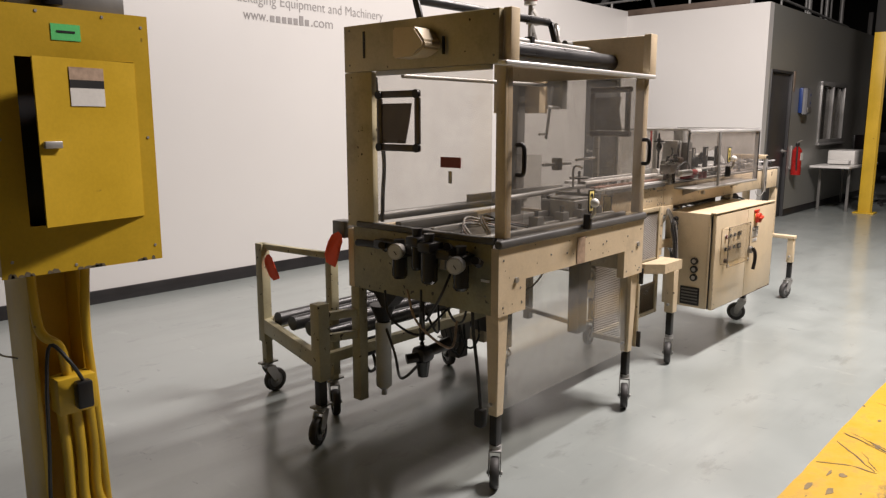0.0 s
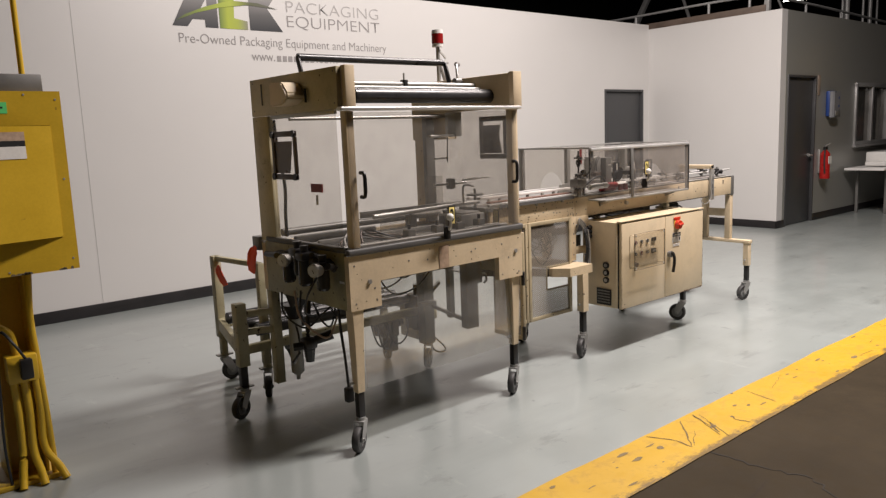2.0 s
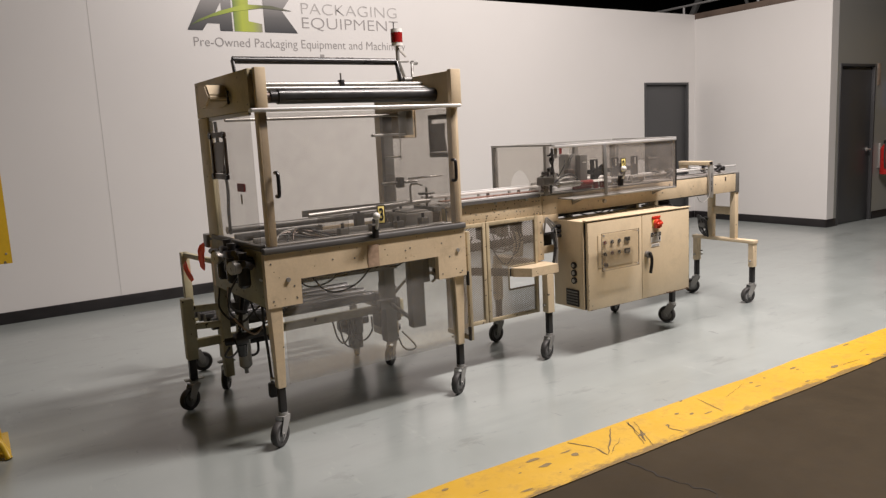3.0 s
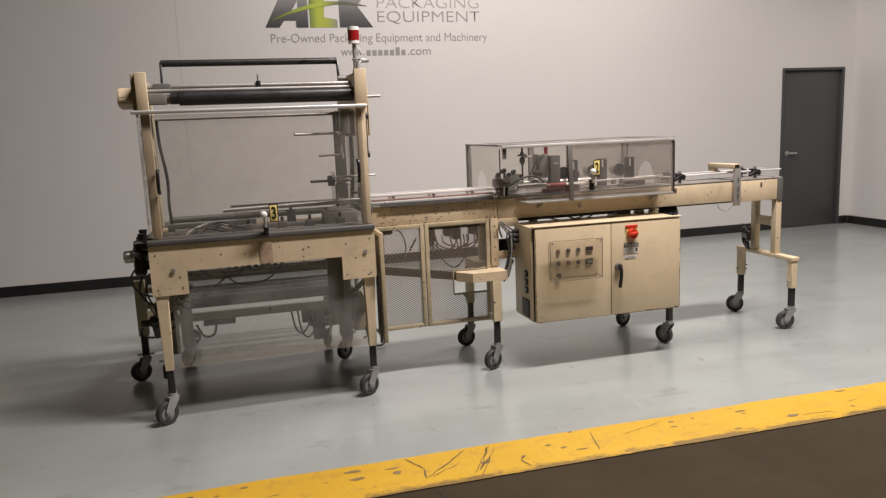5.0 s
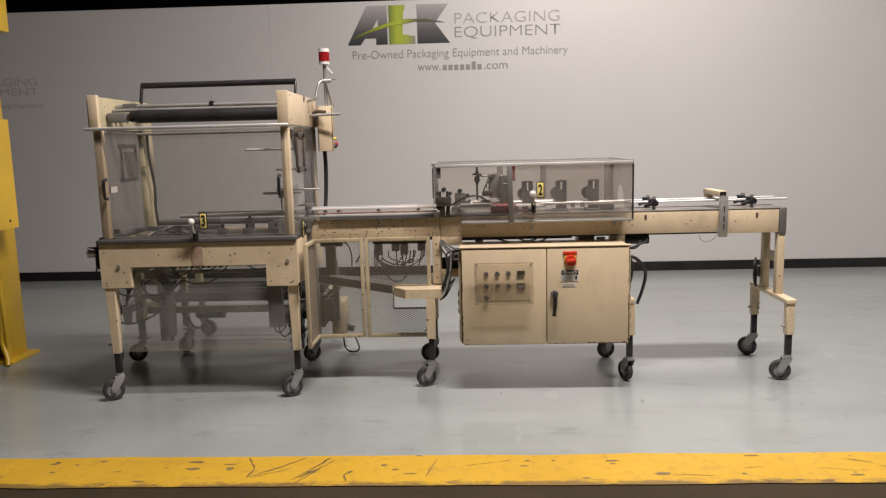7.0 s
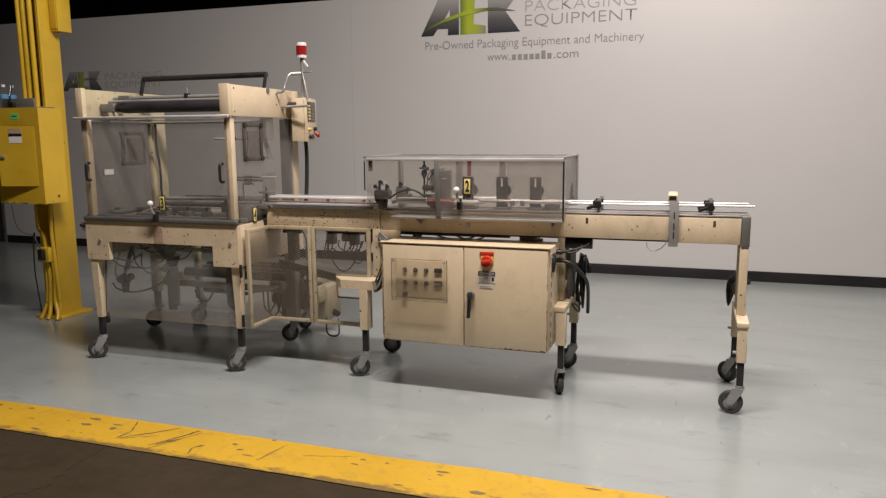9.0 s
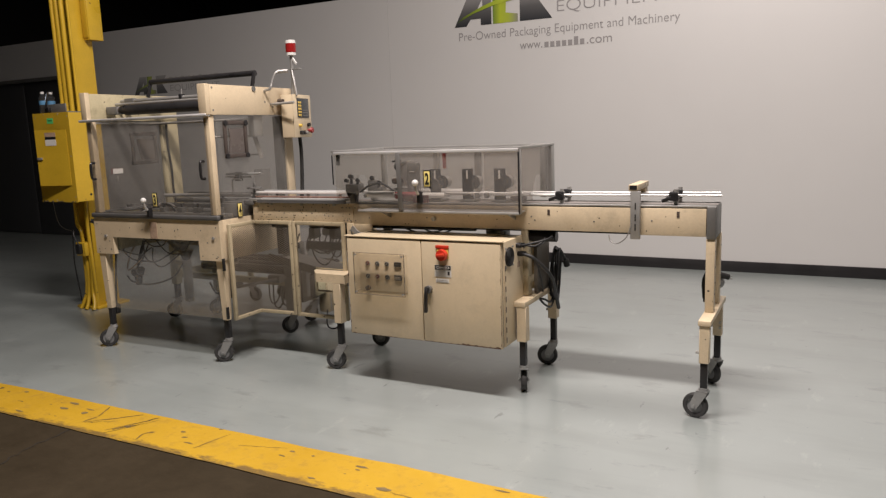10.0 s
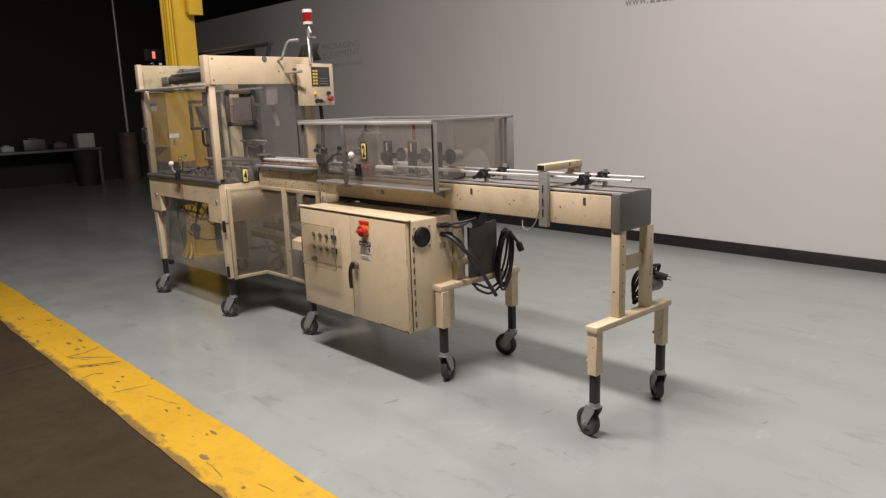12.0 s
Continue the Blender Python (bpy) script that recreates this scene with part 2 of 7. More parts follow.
RUST = mat("rusty_bare_steel", (0.12, 0.06, 0.035), 0.7, var=0.3, scale=30)
CABLE_BLACK = mat("black_cable", (0.02, 0.02, 0.021), 0.5, bump=0)
CABLE_GREY = mat("grey_cable", (0.25, 0.24, 0.22), 0.5, bump=0)
GLASS_FACE = mat("gauge_face", (0.6, 0.6, 0.58), 0.2, bump=0)
BOWL = mat("filter_bowl", (0.03, 0.03, 0.03), 0.15, bump=0)
MESH_GREY = mat("worn_expanded_metal", (0.25, 0.208, 0.155), 0.5, var=0.2)
DARK_STEEL = mat("dark_oiled_steel", (0.075, 0.066, 0.054), 0.5, 0.2, var=0.25, dirt=0.4)
STAINED = mat("oil_stained_olive_paint", (0.10, 0.085, 0.066), 0.5, var=0.3, scale=8.0, chips=CHIP, chip_at=0.68, dirt=0.8)
DOOR_CREAM = mat("cream_paint_grubby", (0.45, 0.375, 0.245), 0.5, var=0.2, grain=0.1, chips=CHIP, chip_at=0.68, chip_scale=46, dirt=0.8)
CYL_GREY = mat("grey_air_cylinder", (0.42, 0.42, 0.40), 0.4, 0.3)
DOOR_GREY = mat("charcoal_door_paint", (0.055, 0.056, 0.058), 0.45, var=0.1, scale=1.5)
DOOR_DARK = mat("dark_office_door_paint", (0.05, 0.05, 0.052), 0.4, var=0.15, scale=1.5)
BASE = mat("black_vinyl_baseboard", (0.014, 0.012, 0.013), 0.45, var=0.3)
SCREEN = mat("dark_hmi_screen", (0.035, 0.04, 0.045), 0.15, bump=0)
SIGN_TAN = mat("faded_tan_notice", (0.3, 0.23, 0.18), 0.5, var=0.3, scale=20)
SMOKED_GREY = mat("smoked_grey_plastic", (0.2, 0.2, 0.21), 0.3, var=0.15)
BLUE = mat("blue_plastic", (0.015, 0.045, 0.19), 0.4)
PALE_BLUE = mat("pale_blue_wrap", (0.12, 0.3, 0.5), 0.4)
FIRE_RED = mat("fire_extinguisher_red", (0.38, 0.016, 0.014), 0.3)
# Near-black base colour holds the darkness of the unlit far hall.
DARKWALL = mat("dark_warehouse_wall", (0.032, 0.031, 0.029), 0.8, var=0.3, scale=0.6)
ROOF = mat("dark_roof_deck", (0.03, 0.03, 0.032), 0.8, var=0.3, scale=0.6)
RAIL_GREY = mat("galvanised_pipe", (0.4, 0.4, 0.39), 0.45, 0.3, var=0.2)
KICK = mat("worn_brown_board", (0.15, 0.11, 0.085), 0.6, var=0.3)
TRUSS = mat("grey_roof_steel", (0.12, 0.115, 0.11), 0.6, var=0.2)
CLEAR = clear_sheet("clear_acrylic", (0.9, 0.89, 0.875), 0.075)
HAZY = clear_sheet("hazy_acrylic", (0.90, 0.895, 0.88), 0.14, (0.56, 0.55, 0.53))
GUARD_PANE = clear_sheet("dusty_guard_acrylic", (0.87, 0.85, 0.83), 0.13, (0.56, 0.53, 0.5))
COVER = clear_sheet("clear_cover_plastic", (0.92, 0.905, 0.88), 0.06, (0.5, 0.45, 0.36))
FROSTED = clear_sheet("frosted_acrylic_edge", (0.6, 0.57, 0.52), 0.35, (0.4, 0.36, 0.3))
CLEAN_PANE = clear_sheet("clean_acrylic", (0.955, 0.945, 0.93), 0.035, (0.6, 0.58, 0.55))
PET = clear_sheet("clear_bottle_plastic", (0.9, 0.93, 0.95), 0.05)
LETTER = mat("wall_lettering_grey", (0.29, 0.275, 0.27), 0.5, var=0.05)
LETTER_FAINT = mat("faded_wall_lettering", (0.46, 0.445, 0.43), 0.5, var=0.05)
JOINT = mat("wall_joint_paint", (0.5, 0.49, 0.475), 0.5, var=0.05)
LETTER_THIN = mat("wall_lettering_silver", (0.4, 0.385, 0.375), 0.5, var=0.05)
PHONE = glow("phone_screen", (0.75, 0.85, 1.0), 1.0)
EXIT = glow("exit_sign_light", (1.0, 0.16, 0.12), 2.0)
TUBE_LIGHT = glow("fluorescent_tube", (1.0, 0.95, 0.85), 6.0)


# ---------------------------------------------------------------- builders
SPOT = {}          # world place of every object's origin
TURNED = [Matrix.Identity(4)]


def thing(name, base, label, category, group=""):
    ob = new(name)
    ob.empty_display_size = 0.05
    p = TURNED[0] @ Vector(base)
    ob.location = p
    SPOT[ob.name] = p.copy()
    return tagged(ob, label, category, group)


def mesh_of(name, bm, material, smooth=True):
    bmesh.ops.recalc_face_normals(bm, faces=bm.faces)
    me = bpy.data.meshes.new(name)
    bm.to_mesh(me)
    bm.free()
    me.materials.append(material)
    if smooth:
        me.polygons.foreach_set("use_smooth", [True] * len(me.polygons))
        me.set_sharp_from_angle(angle=radians(38))
    return me


def part(name, bm, material, parent=None, label="", smooth=True):
    bm.transform(TURNED[0])
    me = mesh_of(name, bm, material, smooth)
    n = len(me.vertices)
    co = np.empty(n * 3)
    me.vertices.foreach_get("co", co)
    co = co.reshape(-1, 3)
    c = Vector((co.min(0) + co.max(0)) / 2)
    me.transform(Matrix.Translation(-c))
    ob = new(name, me)
    SPOT[ob.name] = c
    if parent:
        ob.parent = parent
        ob.location = c - SPOT[parent.name]
    else:
        ob.location = c
    if label:
        ob["label"] = label
    return ob


def whole(name, bm, material, label="", category="", group="", kind="", smooth=True):
    return tagged(part(name, bm, material, None, "", smooth), label, category, group, kind)


def B():
    return bmesh.new()


def box(bm, x0, x1, y0, y1, z0, z1, bev=0.0, seg=2):
    m = Matrix.Translation(((x0 + x1) / 2, (y0 + y1) / 2, (z0 + z1) / 2)) @ Matrix.Diagonal((abs(x1 - x0), abs(y1 - y0), abs(z1 - z0), 1))
    v = bmesh.ops.create_cube(bm, size=1, matrix=m)["verts"]
    if bev:
        e = list({e for q in v for e in q.link_edges})
        bmesh.ops.bevel(bm, geom=e, offset=bev, segments=seg, profile=0.5, affect="EDGES")
    return bm


def bar(bm, p0, p1, w, h, bev=0.0):
    """A square bar from p0 to p1: w across, h in height."""
    a, b = Vector(p0), Vector(p1)
    d = b - a
    q = d.to_track_quat("X", "Z").to_matrix().to_4x4()
    m = Matrix.Translation((a + b) / 2) @ q @ Matrix.Diagonal((d.length, w, h, 1))
    v = bmesh.ops.create_cube(bm, size=1, matrix=m)["verts"]
    if bev:
        e = list({e for q in v for e in q.link_edges})
        bmesh.ops.bevel(bm, geom=e, offset=bev, segments=2, profile=0.5, affect="EDGES")
    return bm


def cyl(bm, p0, p1, r, r1=None, seg=16):
    a, b = Vector(p0), Vector(p1)
    d = b - a
    m = Matrix.Translation((a + b) / 2) @ d.to_track_quat("Z", "Y").to_matrix().to_4x4()
    bmesh.ops.create_cone(bm, cap_ends=True, segments=seg, radius1=r, radius2=r if r1 is None else r1, depth=d.length, matrix=m)
    return bm


def ball(bm, c, r, sx=1, sy=1, sz=1):
    bmesh.ops.create_uvsphere(bm, u_segments=16, v_segments=10, radius=r, matrix=Matrix.Translation(c) @ Matrix.Diagonal((sx, sy, sz, 1)))
    return bm


def smooth_path(pts, n=6):
    p = [Vector(q) for q in pts]
    p = [2 * p[0] - p[1]] + p + [2 * p[-1] - p[-2]]
    out = []
    for i in range(1, len(p) - 2):
        for k in range(n):
            t = k / n
            a, b, c, d = p[i - 1], p[i], p[i + 1], p[i + 2]
            out.append(0.5 * ((2 * b) + (c - a) * t + (2 * a - 5 * b + 4 * c - d) * t * t + (3 * b - a - 3 * c + d) * t ** 3))
    out.append(p[-2])
    return out


def hose(bm, pts, r, seg=8, n=6):
    """A round cable or hose along a smooth path."""
    path = smooth_path(pts, n) if n > 1 else [Vector(q) for q in pts]
    rings = []
    up = Vector((0.13, 0.21, 0.97))
    for i, p in enumerate(path):
        d = (path[min(i + 1, len(path) - 1)] - path[max(i - 1, 0)]).normalized()
        s = d.cross(up)
        if s.length < 0.05:
            s = d.cross(Vector((1, 0.2, 0)))
        s.normalize()
        u = s.cross(d)
        rings.append([bm.verts.new(p + r * (math.cos(a) * s + math.sin(a) * u)) for a in [2 * math.pi * k / seg for k in range(seg)]])
    for a, b in zip(rings, rings[1:]):
        for k in range(seg):
            bm.faces.new((a[k], a[(k + 1) % seg], b[(k + 1) % seg], b[k]))
    bm.faces.new(rings[0][::-1])
    bm.faces.new(rings[-1])
    return bm


def prism(bm, poly, axis, a, b):
    """A flat outline pushed from a to b along an axis; the outline's two numbers are the other axes in order."""
    def at(p, v):
        return {"x": (v, p[0], p[1]), "y": (p[0], v, p[1]), "z": (p[0], p[1], v)}[axis]
    lo = [bm.verts.new(at(p, a)) for p in poly]
    hi = [bm.verts.new(at(p, b)) for p in poly]
    bm.faces.new(lo[::-1])
    bm.faces.new(hi)
    for i in range(len(poly)):
        j = (i + 1) % len(poly)
        bm.faces.new((lo[i], lo[j], hi[j], hi[i]))
    return bm


def frame_ring(bm, axis, at0, at1, u0, u1, v0, v1, w, bev=0.0):
    """Four bars round an opening, as one frame."""
    for a0, a1, b0, b1 in ((u0, u1, v0, v0 + w), (u0, u1, v1 - w, v1), (u0, u0 + w, v0 + w, v1 - w), (u1 - w, u1, v0 + w, v1 - w)):
        if axis == "x":
            box(bm, at0, at1, a0, a1, b0, b1, bev)
        elif axis == "y":
            box(bm, a0, a1, at0, at1, b0, b1, bev)
        else:
            box(bm, a0, a1, b0, b1, at0, at1, bev)
    return bm


def bolts(parent, places, axis=(0, -1, 0), r=0.007, material=None):
    """Bolt heads, each a piece of its own on one shared mesh."""
    bm = B()
    cyl(bm, (0, 0, 0), Vector(axis) * 0.0016, r * 0.8, r * 0.7, 8)
    me = mesh_of("bolt", bm, material or STEEL)
    for p in places:
        ob = new("bolt", me)
        q = TURNED[0] @ Vector(p)
        ob.parent, ob.location = parent, q - SPOT[parent.name]
        SPOT[ob.name] = q


def writing(body, name, material, x0, x1, z_base, y, height=None, bold=0.0, facing="y"):
    """Built-in lettering, stretched to run from x0 to x1 on a wall that faces -y (or an end that faces +x or -x)."""
    cu = bpy.data.curves.new(name, "FONT")
    cu.body, cu.size, cu.extrude, cu.offset = body, 1.0, 0.0, bold
    tmp = new(name, cu)
    bpy.context.view_layer.update()
    me = bpy.data.meshes.new_from_object(tmp.evaluated_get(bpy.context.evaluated_depsgraph_get()))
    bpy.data.objects.remove(tmp)
    bpy.data.curves.remove(cu)
    co = np.empty(len(me.vertices) * 3)
    me.vertices.foreach_get("co", co)
    co = co.reshape(-1, 3)
    lo, hi = co.min(0), co.max(0)
    k = (x1 - x0) / (hi[0] - lo[0])
    kz = abs(k) if height is None else height / 0.69
    out = np.zeros_like(co)
    run, rise = x0 + (co[:, 0] - lo[0]) * k, z_base + co[:, 1] * kz
    if facing == "y":
        out[:, 0], out[:, 1], out[:, 2] = run, y, rise
    else:
        out[:, 0], out[:, 1], out[:, 2] = y, run, rise
    me.vertices.foreach_set("co", out.ravel())
    me.update()
    bm = B()
    bm.from_mesh(me)
    bpy.data.meshes.remove(me)
    return bm


def by_words(name, bm, material, parent, gap):
    """Lettering cut at its wide gaps, so that each word is a piece of its own."""
    bm.verts.ensure_lookup_table()
    seen, glyphs = set(), []
    for v in bm.verts:
        if v.index in seen:
            continue
        stack, found = [v], []
        seen.add(v.index)
        while stack:
            q = stack.pop()
            found.append(q.index)
            for e in q.link_edges:
                o = e.other_vert(q)
                if o.index not in seen:
                    seen.add(o.index)
                    stack.append(o)
        xs = [bm.verts[k].co.x for k in found]
        glyphs.append((min(xs), max(xs), found))
    glyphs.sort()
    words, right = [], -1e9
    for x0, x1, found in glyphs:
        if x0 - right > gap:
            words.append([])
        words[-1] += found
        right = max(right, x1)
    for w in words:
        keep = set(w)
        b = bm.copy()
        b.verts.ensure_lookup_table()
        bmesh.ops.delete(b, geom=[v for v in b.verts if v.index not in keep], context="VERTS")
        part(name, b, material, parent, smooth=False)
    bm.free()


# ---------------------------------------------------------------- the hall
WALL = wall_paint("white_wall_paint", (0.62, 0.606, 0.588))
# The white wall paint made darker: the office side's weaker light is in the colour.
DIM_OFFICE = wall_paint("office_wall_paint_dimmed", (0.23, 0.23, 0.212))
FLOOR, CONCRETE, LINE = epoxy_floor(), concrete_floor(), line_paint()


def sheet(bm, x0, x1, y0, y1, z):
    v = [bm.verts.new(p) for p in ((x0, y0, z), (x1, y0, z), (x1, y1, z), (x0, y1, z))]
    bm.faces.new(v)
    return bm


whole("floor", box(B(), -16, 26, 0.69, 14, -0.2, 0), FLOOR, "grey-blue epoxy painted warehouse floor with scuffs", "floor", kind="structure", smooth=False)
whole("floor_bare", box(B(), -16, 26, -10, 0.69, -0.2, -0.001), CONCRETE, "brown bare worn concrete aisle floor", "floor", kind="structure", smooth=False)

# painted aisle line with uneven edges
bm = B()
rows = []
for i in range(421):
    x = -16 + i * 0.1
    e0 = 0.012 * noise.noise((x * 2.2, 3.0, 0)) + 0.006 * noise.noise((x * 9, 1.0, 0))
    e1 = 0.010 * noise.noise((x * 2.0, 9.0, 0)) + 0.006 * noise.noise((x * 8, 7.0, 0))
    rows.append([bm.verts.new((x, y, 0.004)) for y in (0.518 + e0, 0.69, 0.832 + e1)])
for a, b in zip(rows, rows[1:]):
    for k in range(2):
        bm.faces.new((a[k], b[k], b[k + 1], a[k + 1]))
line = whole("floor_line", bm, LINE, "chipped yellow painted aisle line on the floor", "floor marking", kind="structure", smooth=False)

WORN = mat("worn_through_line_paint", (0.19, 0.135, 0.055), 0.7, var=0.3, scale=20)
SCRATCH = mat("dirt_filled_scratch", (0.15, 0.10, 0.038), 0.8, var=0.3, scale=20)
CRACK = mat("dirt_filled_crack", (0.022, 0.017, 0.012), 0.9, var=0.3)


def worn_patch(x, y, lx, ly, material, z=0.0052):
    """A flake of lost paint with a ragged outline."""
    n = 11
    bm = B()
    ring = [bm.verts.new((x + 0.5 * lx * random.uniform(0.65, 1.15) * math.cos(2 * math.pi * k / n), y + 0.5 * ly * random.uniform(0.6, 1.2) * math.sin(2 * math.pi * k / n), z)) for k in range(n)]
    bm.faces.new(ring)
    return part("worn_patch", bm, material, line, smooth=False)


def scratch(x0, y0, x1, y1, w, material, parent, z=0.0056, rough=0.005):
    """A wavering scratch or crack between two places on the floor."""
    bm = B()
    a, b = Vector((x0, y0, z)), Vector((x1, y1, z))
    n = max(3, int((b - a).length / 0.03))
    side = Vector((-(b - a).y, (b - a).x, 0)).normalized()
    last = None
    for k in range(n + 1):
        p = a.lerp(b, k / n) + side * (random.uniform(-rough, rough) if 0 < k < n else 0)
        h = 0.4 * w * random.uniform(0.5, 1.3) * (0.4 if k in (0, n) else 1)
        pair = (bm.verts.new(p - side * h), bm.verts.new(p + side * h))
        if last:
            bm.faces.new((last[0], pair[0], pair[1], last[1]))
        last = pair
    return part("scratch", bm, material, parent, smooth=False)


random.seed(57)
for x, y, lx, ly in ((3.10, 0.775, 0.09, 0.022), (3.11, 0.70, 0.08, 0.026), (3.28, 0.70, 0.05, 0.034), (3.27, 0.745, 0.07, 0.012), (4.0, 0.725, 0.035, 0.018), (4.13, 0.635, 0.06, 0.012), (4.67, 0.76, 0.035, 0.018), (4.79, 0.76, 0.02, 0.014),
                     (5.06, 0.755, 0.07, 0.02), (5.06, 0.725, 0.03, 0.012), (5.72, 0.80, 0.07, 0.014), (5.26, 0.62, 0.08, 0.03), (3.67, 0.66, 0.05, 0.03)):
    worn_patch(x, y, lx, ly, WORN)
for x0, y0, x1, y1, w in ((3.34, 0.815, 3.40, 0.69, 0.009), (3.40, 0.69, 3.39, 0.60, 0.009), (3.40, 0.61, 3.62, 0.81, 0.008), (3.60, 0.58, 3.74, 0.81, 0.007), (3.63, 0.60, 3.71, 0.70, 0.012), (3.65, 0.63, 3.73, 0.81, 0.006),
                          (3.86, 0.66, 3.83, 0.63, 0.008), (3.83, 0.63, 3.85, 0.56, 0.009), (4.25, 0.80, 4.20, 0.60, 0.006), (4.63, 0.78, 4.38, 0.71, 0.003), (3.41, 0.60, 3.57, 0.70, 0.004), (3.62, 0.54, 3.76, 0.79, 0.004)):
    scratch(x0, y0, x1, y1, w, SCRATCH, line)
for k in range(44):
    x = random.choice((random.uniform(4.9, 7.2), random.uniform(4.9, 9.5), random.uniform(-1.5, 2.9)))
    if x < 2.9 or random.random() < 0.55:
        worn_patch(x, random.uniform(0.54, 0.60) if x > 4.9 and random.random() < 0.6 else random.uniform(0.56, 0.80), random.uniform(0.02, 0.1), random.uniform(0.008, 0.024), WORN)
    else:
        y, a = random.uniform(0.55, 0.78), random.uniform(-0.5, 0.5)
        ln = random.uniform(0.05, 0.22)
        scratch(x, y, x + ln * math.cos(a), min(0.82, max(0.53, y + ln * math.sin(a))), random.uniform(0.002, 0.005), SCRATCH, line)
# crack running into the bare concrete
crack = whole("floor_crack", sheet(B(), 3.405, 3.412, 0.47, 0.52, 0.0012), CRACK, "dark jagged crack in the bare concrete floor", "crack", kind="structure", smooth=False)
for x0, y0, x1, y1 in ((3.41, 0.50, 3.43, 0.24), (3.43, 0.24, 3.47, 0.09), (3.47, 0.09, 3.37, -0.06), (3.37, -0.06, 3.42, -0.32), (3.42, -0.32, 3.36, -0.62)):
    scratch(x0, y0, x1, y1, 0.011, CRACK, crack, 0.0008, 0.014)

TOP, WY, WX, OY = 3.05, 5.80, 10.58, 3.70


def wall_with_opening(bm, y0, y1, u0, u1, v1, openings):
    """One welded wall from u0 to u1, v1 high, y0 to y1 thick, with openings (u, u, foot, head)."""
    us = sorted({u0, u1, *(e for o in openings for e in o[:2])})
    vs = sorted({0.0, v1, *(e for o in openings for e in o[2:])})
    solid = {(i, j) for i in range(len(us) - 1) for j in range(len(vs) - 1)
             if not any(o[0] <= us[i] < o[1] and o[2] <= vs[j] < o[3] for o in openings)}
    corner = {(i, j, k): bm.verts.new((u, y, v)) for i, u in enumerate(us) for j, v in enumerate(vs) for k, y in enumerate((y0, y1))}
    for i, j in solid:
        for k in (0, 1):
            bm.faces.new([corner[q] for q in ((i, j, k), (i + 1, j, k), (i + 1, j + 1, k), (i, j + 1, k))])
        for near, p, q in (((i - 1, j), (i, j), (i, j + 1)), ((i + 1, j), (i + 1, j), (i + 1, j + 1)), ((i, j - 1), (i, j), (i + 1, j)), ((i, j + 1), (i, j + 1), (i + 1, j + 1))):
            if near not in solid:
                bm.faces.new([corner[c] for c in ((*p, 0), (*p, 1), (*q, 1), (*q, 0))])
    bmesh.ops.delete(bm, geom=[v for v in bm.verts if not v.link_faces], context="VERTS")
    return bm


whole("wall_north", wall_with_opening(B(), WY, WY + 0.16, -6.6, WX, TOP, [(-6.05, -3.35, 0.0, 2.5), (9.47, 10.43, 0.0, 2.06)]), WALL,
      "white painted partition wall with grey lettering", "wall", kind="structure", smooth=False)
whole("wall_east", box(B(), WX, WX + 0.16, OY, WY + 0.16, 0, 2.98), WALL, "white painted office side wall", "wall", kind="structure", smooth=False)
whole("wall_office", wall_with_opening(B(), OY, OY + 0.15, WX + 0.16, 16.0, 2.98, [(10.80, 11.68, 0.0, 2.12), (13.10, 14.38, 1.06, 2.0)]), DIM_OFFICE,
      "white painted office front wall, dimmed in its colour", "wall", kind="structure", smooth=False)
whole("wall_seam", box(B(), 2.235, 2.239, WY - 0.002, WY + 0.01, 0.1, TOP), JOINT, "thin vertical panel joint in the wall", "trim", kind="structure")

# vinyl baseboards
for x0, x1 in ((-6.6, -6.05), (-3.35, 9.47), (10.43, WX - 0.012)):
    whole("baseboard", box(B(), x0, x1, WY - 0.012, WY + 0.004, 0, 0.105, 0.003), BASE, "black vinyl baseboard", "baseboard", kind="structure")
whole("baseboard", box(B(), WX - 0.012, WX + 0.004, OY - 0.01, WY - 0.012, 0, 0.105, 0.003), BASE, "black vinyl baseboard", "baseboard", kind="structure")
whole("baseboard", box(B(), WX - 0.012, 10.78, OY - 0.012, OY + 0.004, 0, 0.105, 0.003), BASE, "black vinyl baseboard", "baseboard", kind="structure")
whole("baseboard", box(B(), 11.70, 16.0, OY - 0.012, OY + 0.004, 0, 0.105, 0.003), BASE, "black vinyl baseboard", "baseboard", kind="structure")

# shell of the hall round it; near-black colour stands in for missing light
whole("wall_west", box(B(), -9.2, -9.0, -10, 14, 0, 7), DARKWALL, "warehouse wall coloured near black to look unlit", "wall", kind="structure", smooth=False)
whole("wall_far_east", box(B(), 26, 26.2, -10, 14, 0, 7), DARKWALL, "warehouse wall coloured near black to look unlit", "wall", kind="structure", smooth=False)
whole("wall_south", box(B(), -16, 26, -10.2, -10, 0, 7), DARKWALL, "warehouse wall coloured near black to look unlit", "wall", kind="structure", smooth=False)
whole("wall_back", box(B(), -16, 26, 14, 14.2, 0, 7), DARKWALL, "warehouse wall coloured near black to look unlit", "wall", kind="structure", smooth=False)
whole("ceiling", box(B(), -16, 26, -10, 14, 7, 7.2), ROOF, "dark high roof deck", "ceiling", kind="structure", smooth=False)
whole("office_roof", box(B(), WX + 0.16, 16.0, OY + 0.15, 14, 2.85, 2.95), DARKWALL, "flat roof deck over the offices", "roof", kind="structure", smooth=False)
whole("wall_office_inner", box(B(), WX + 0.16, 16.0, OY + 2.6, OY + 2.7, 0, 2.85), DIM_OFFICE, "plain inner office wall", "wall", kind="structure", smooth=False)


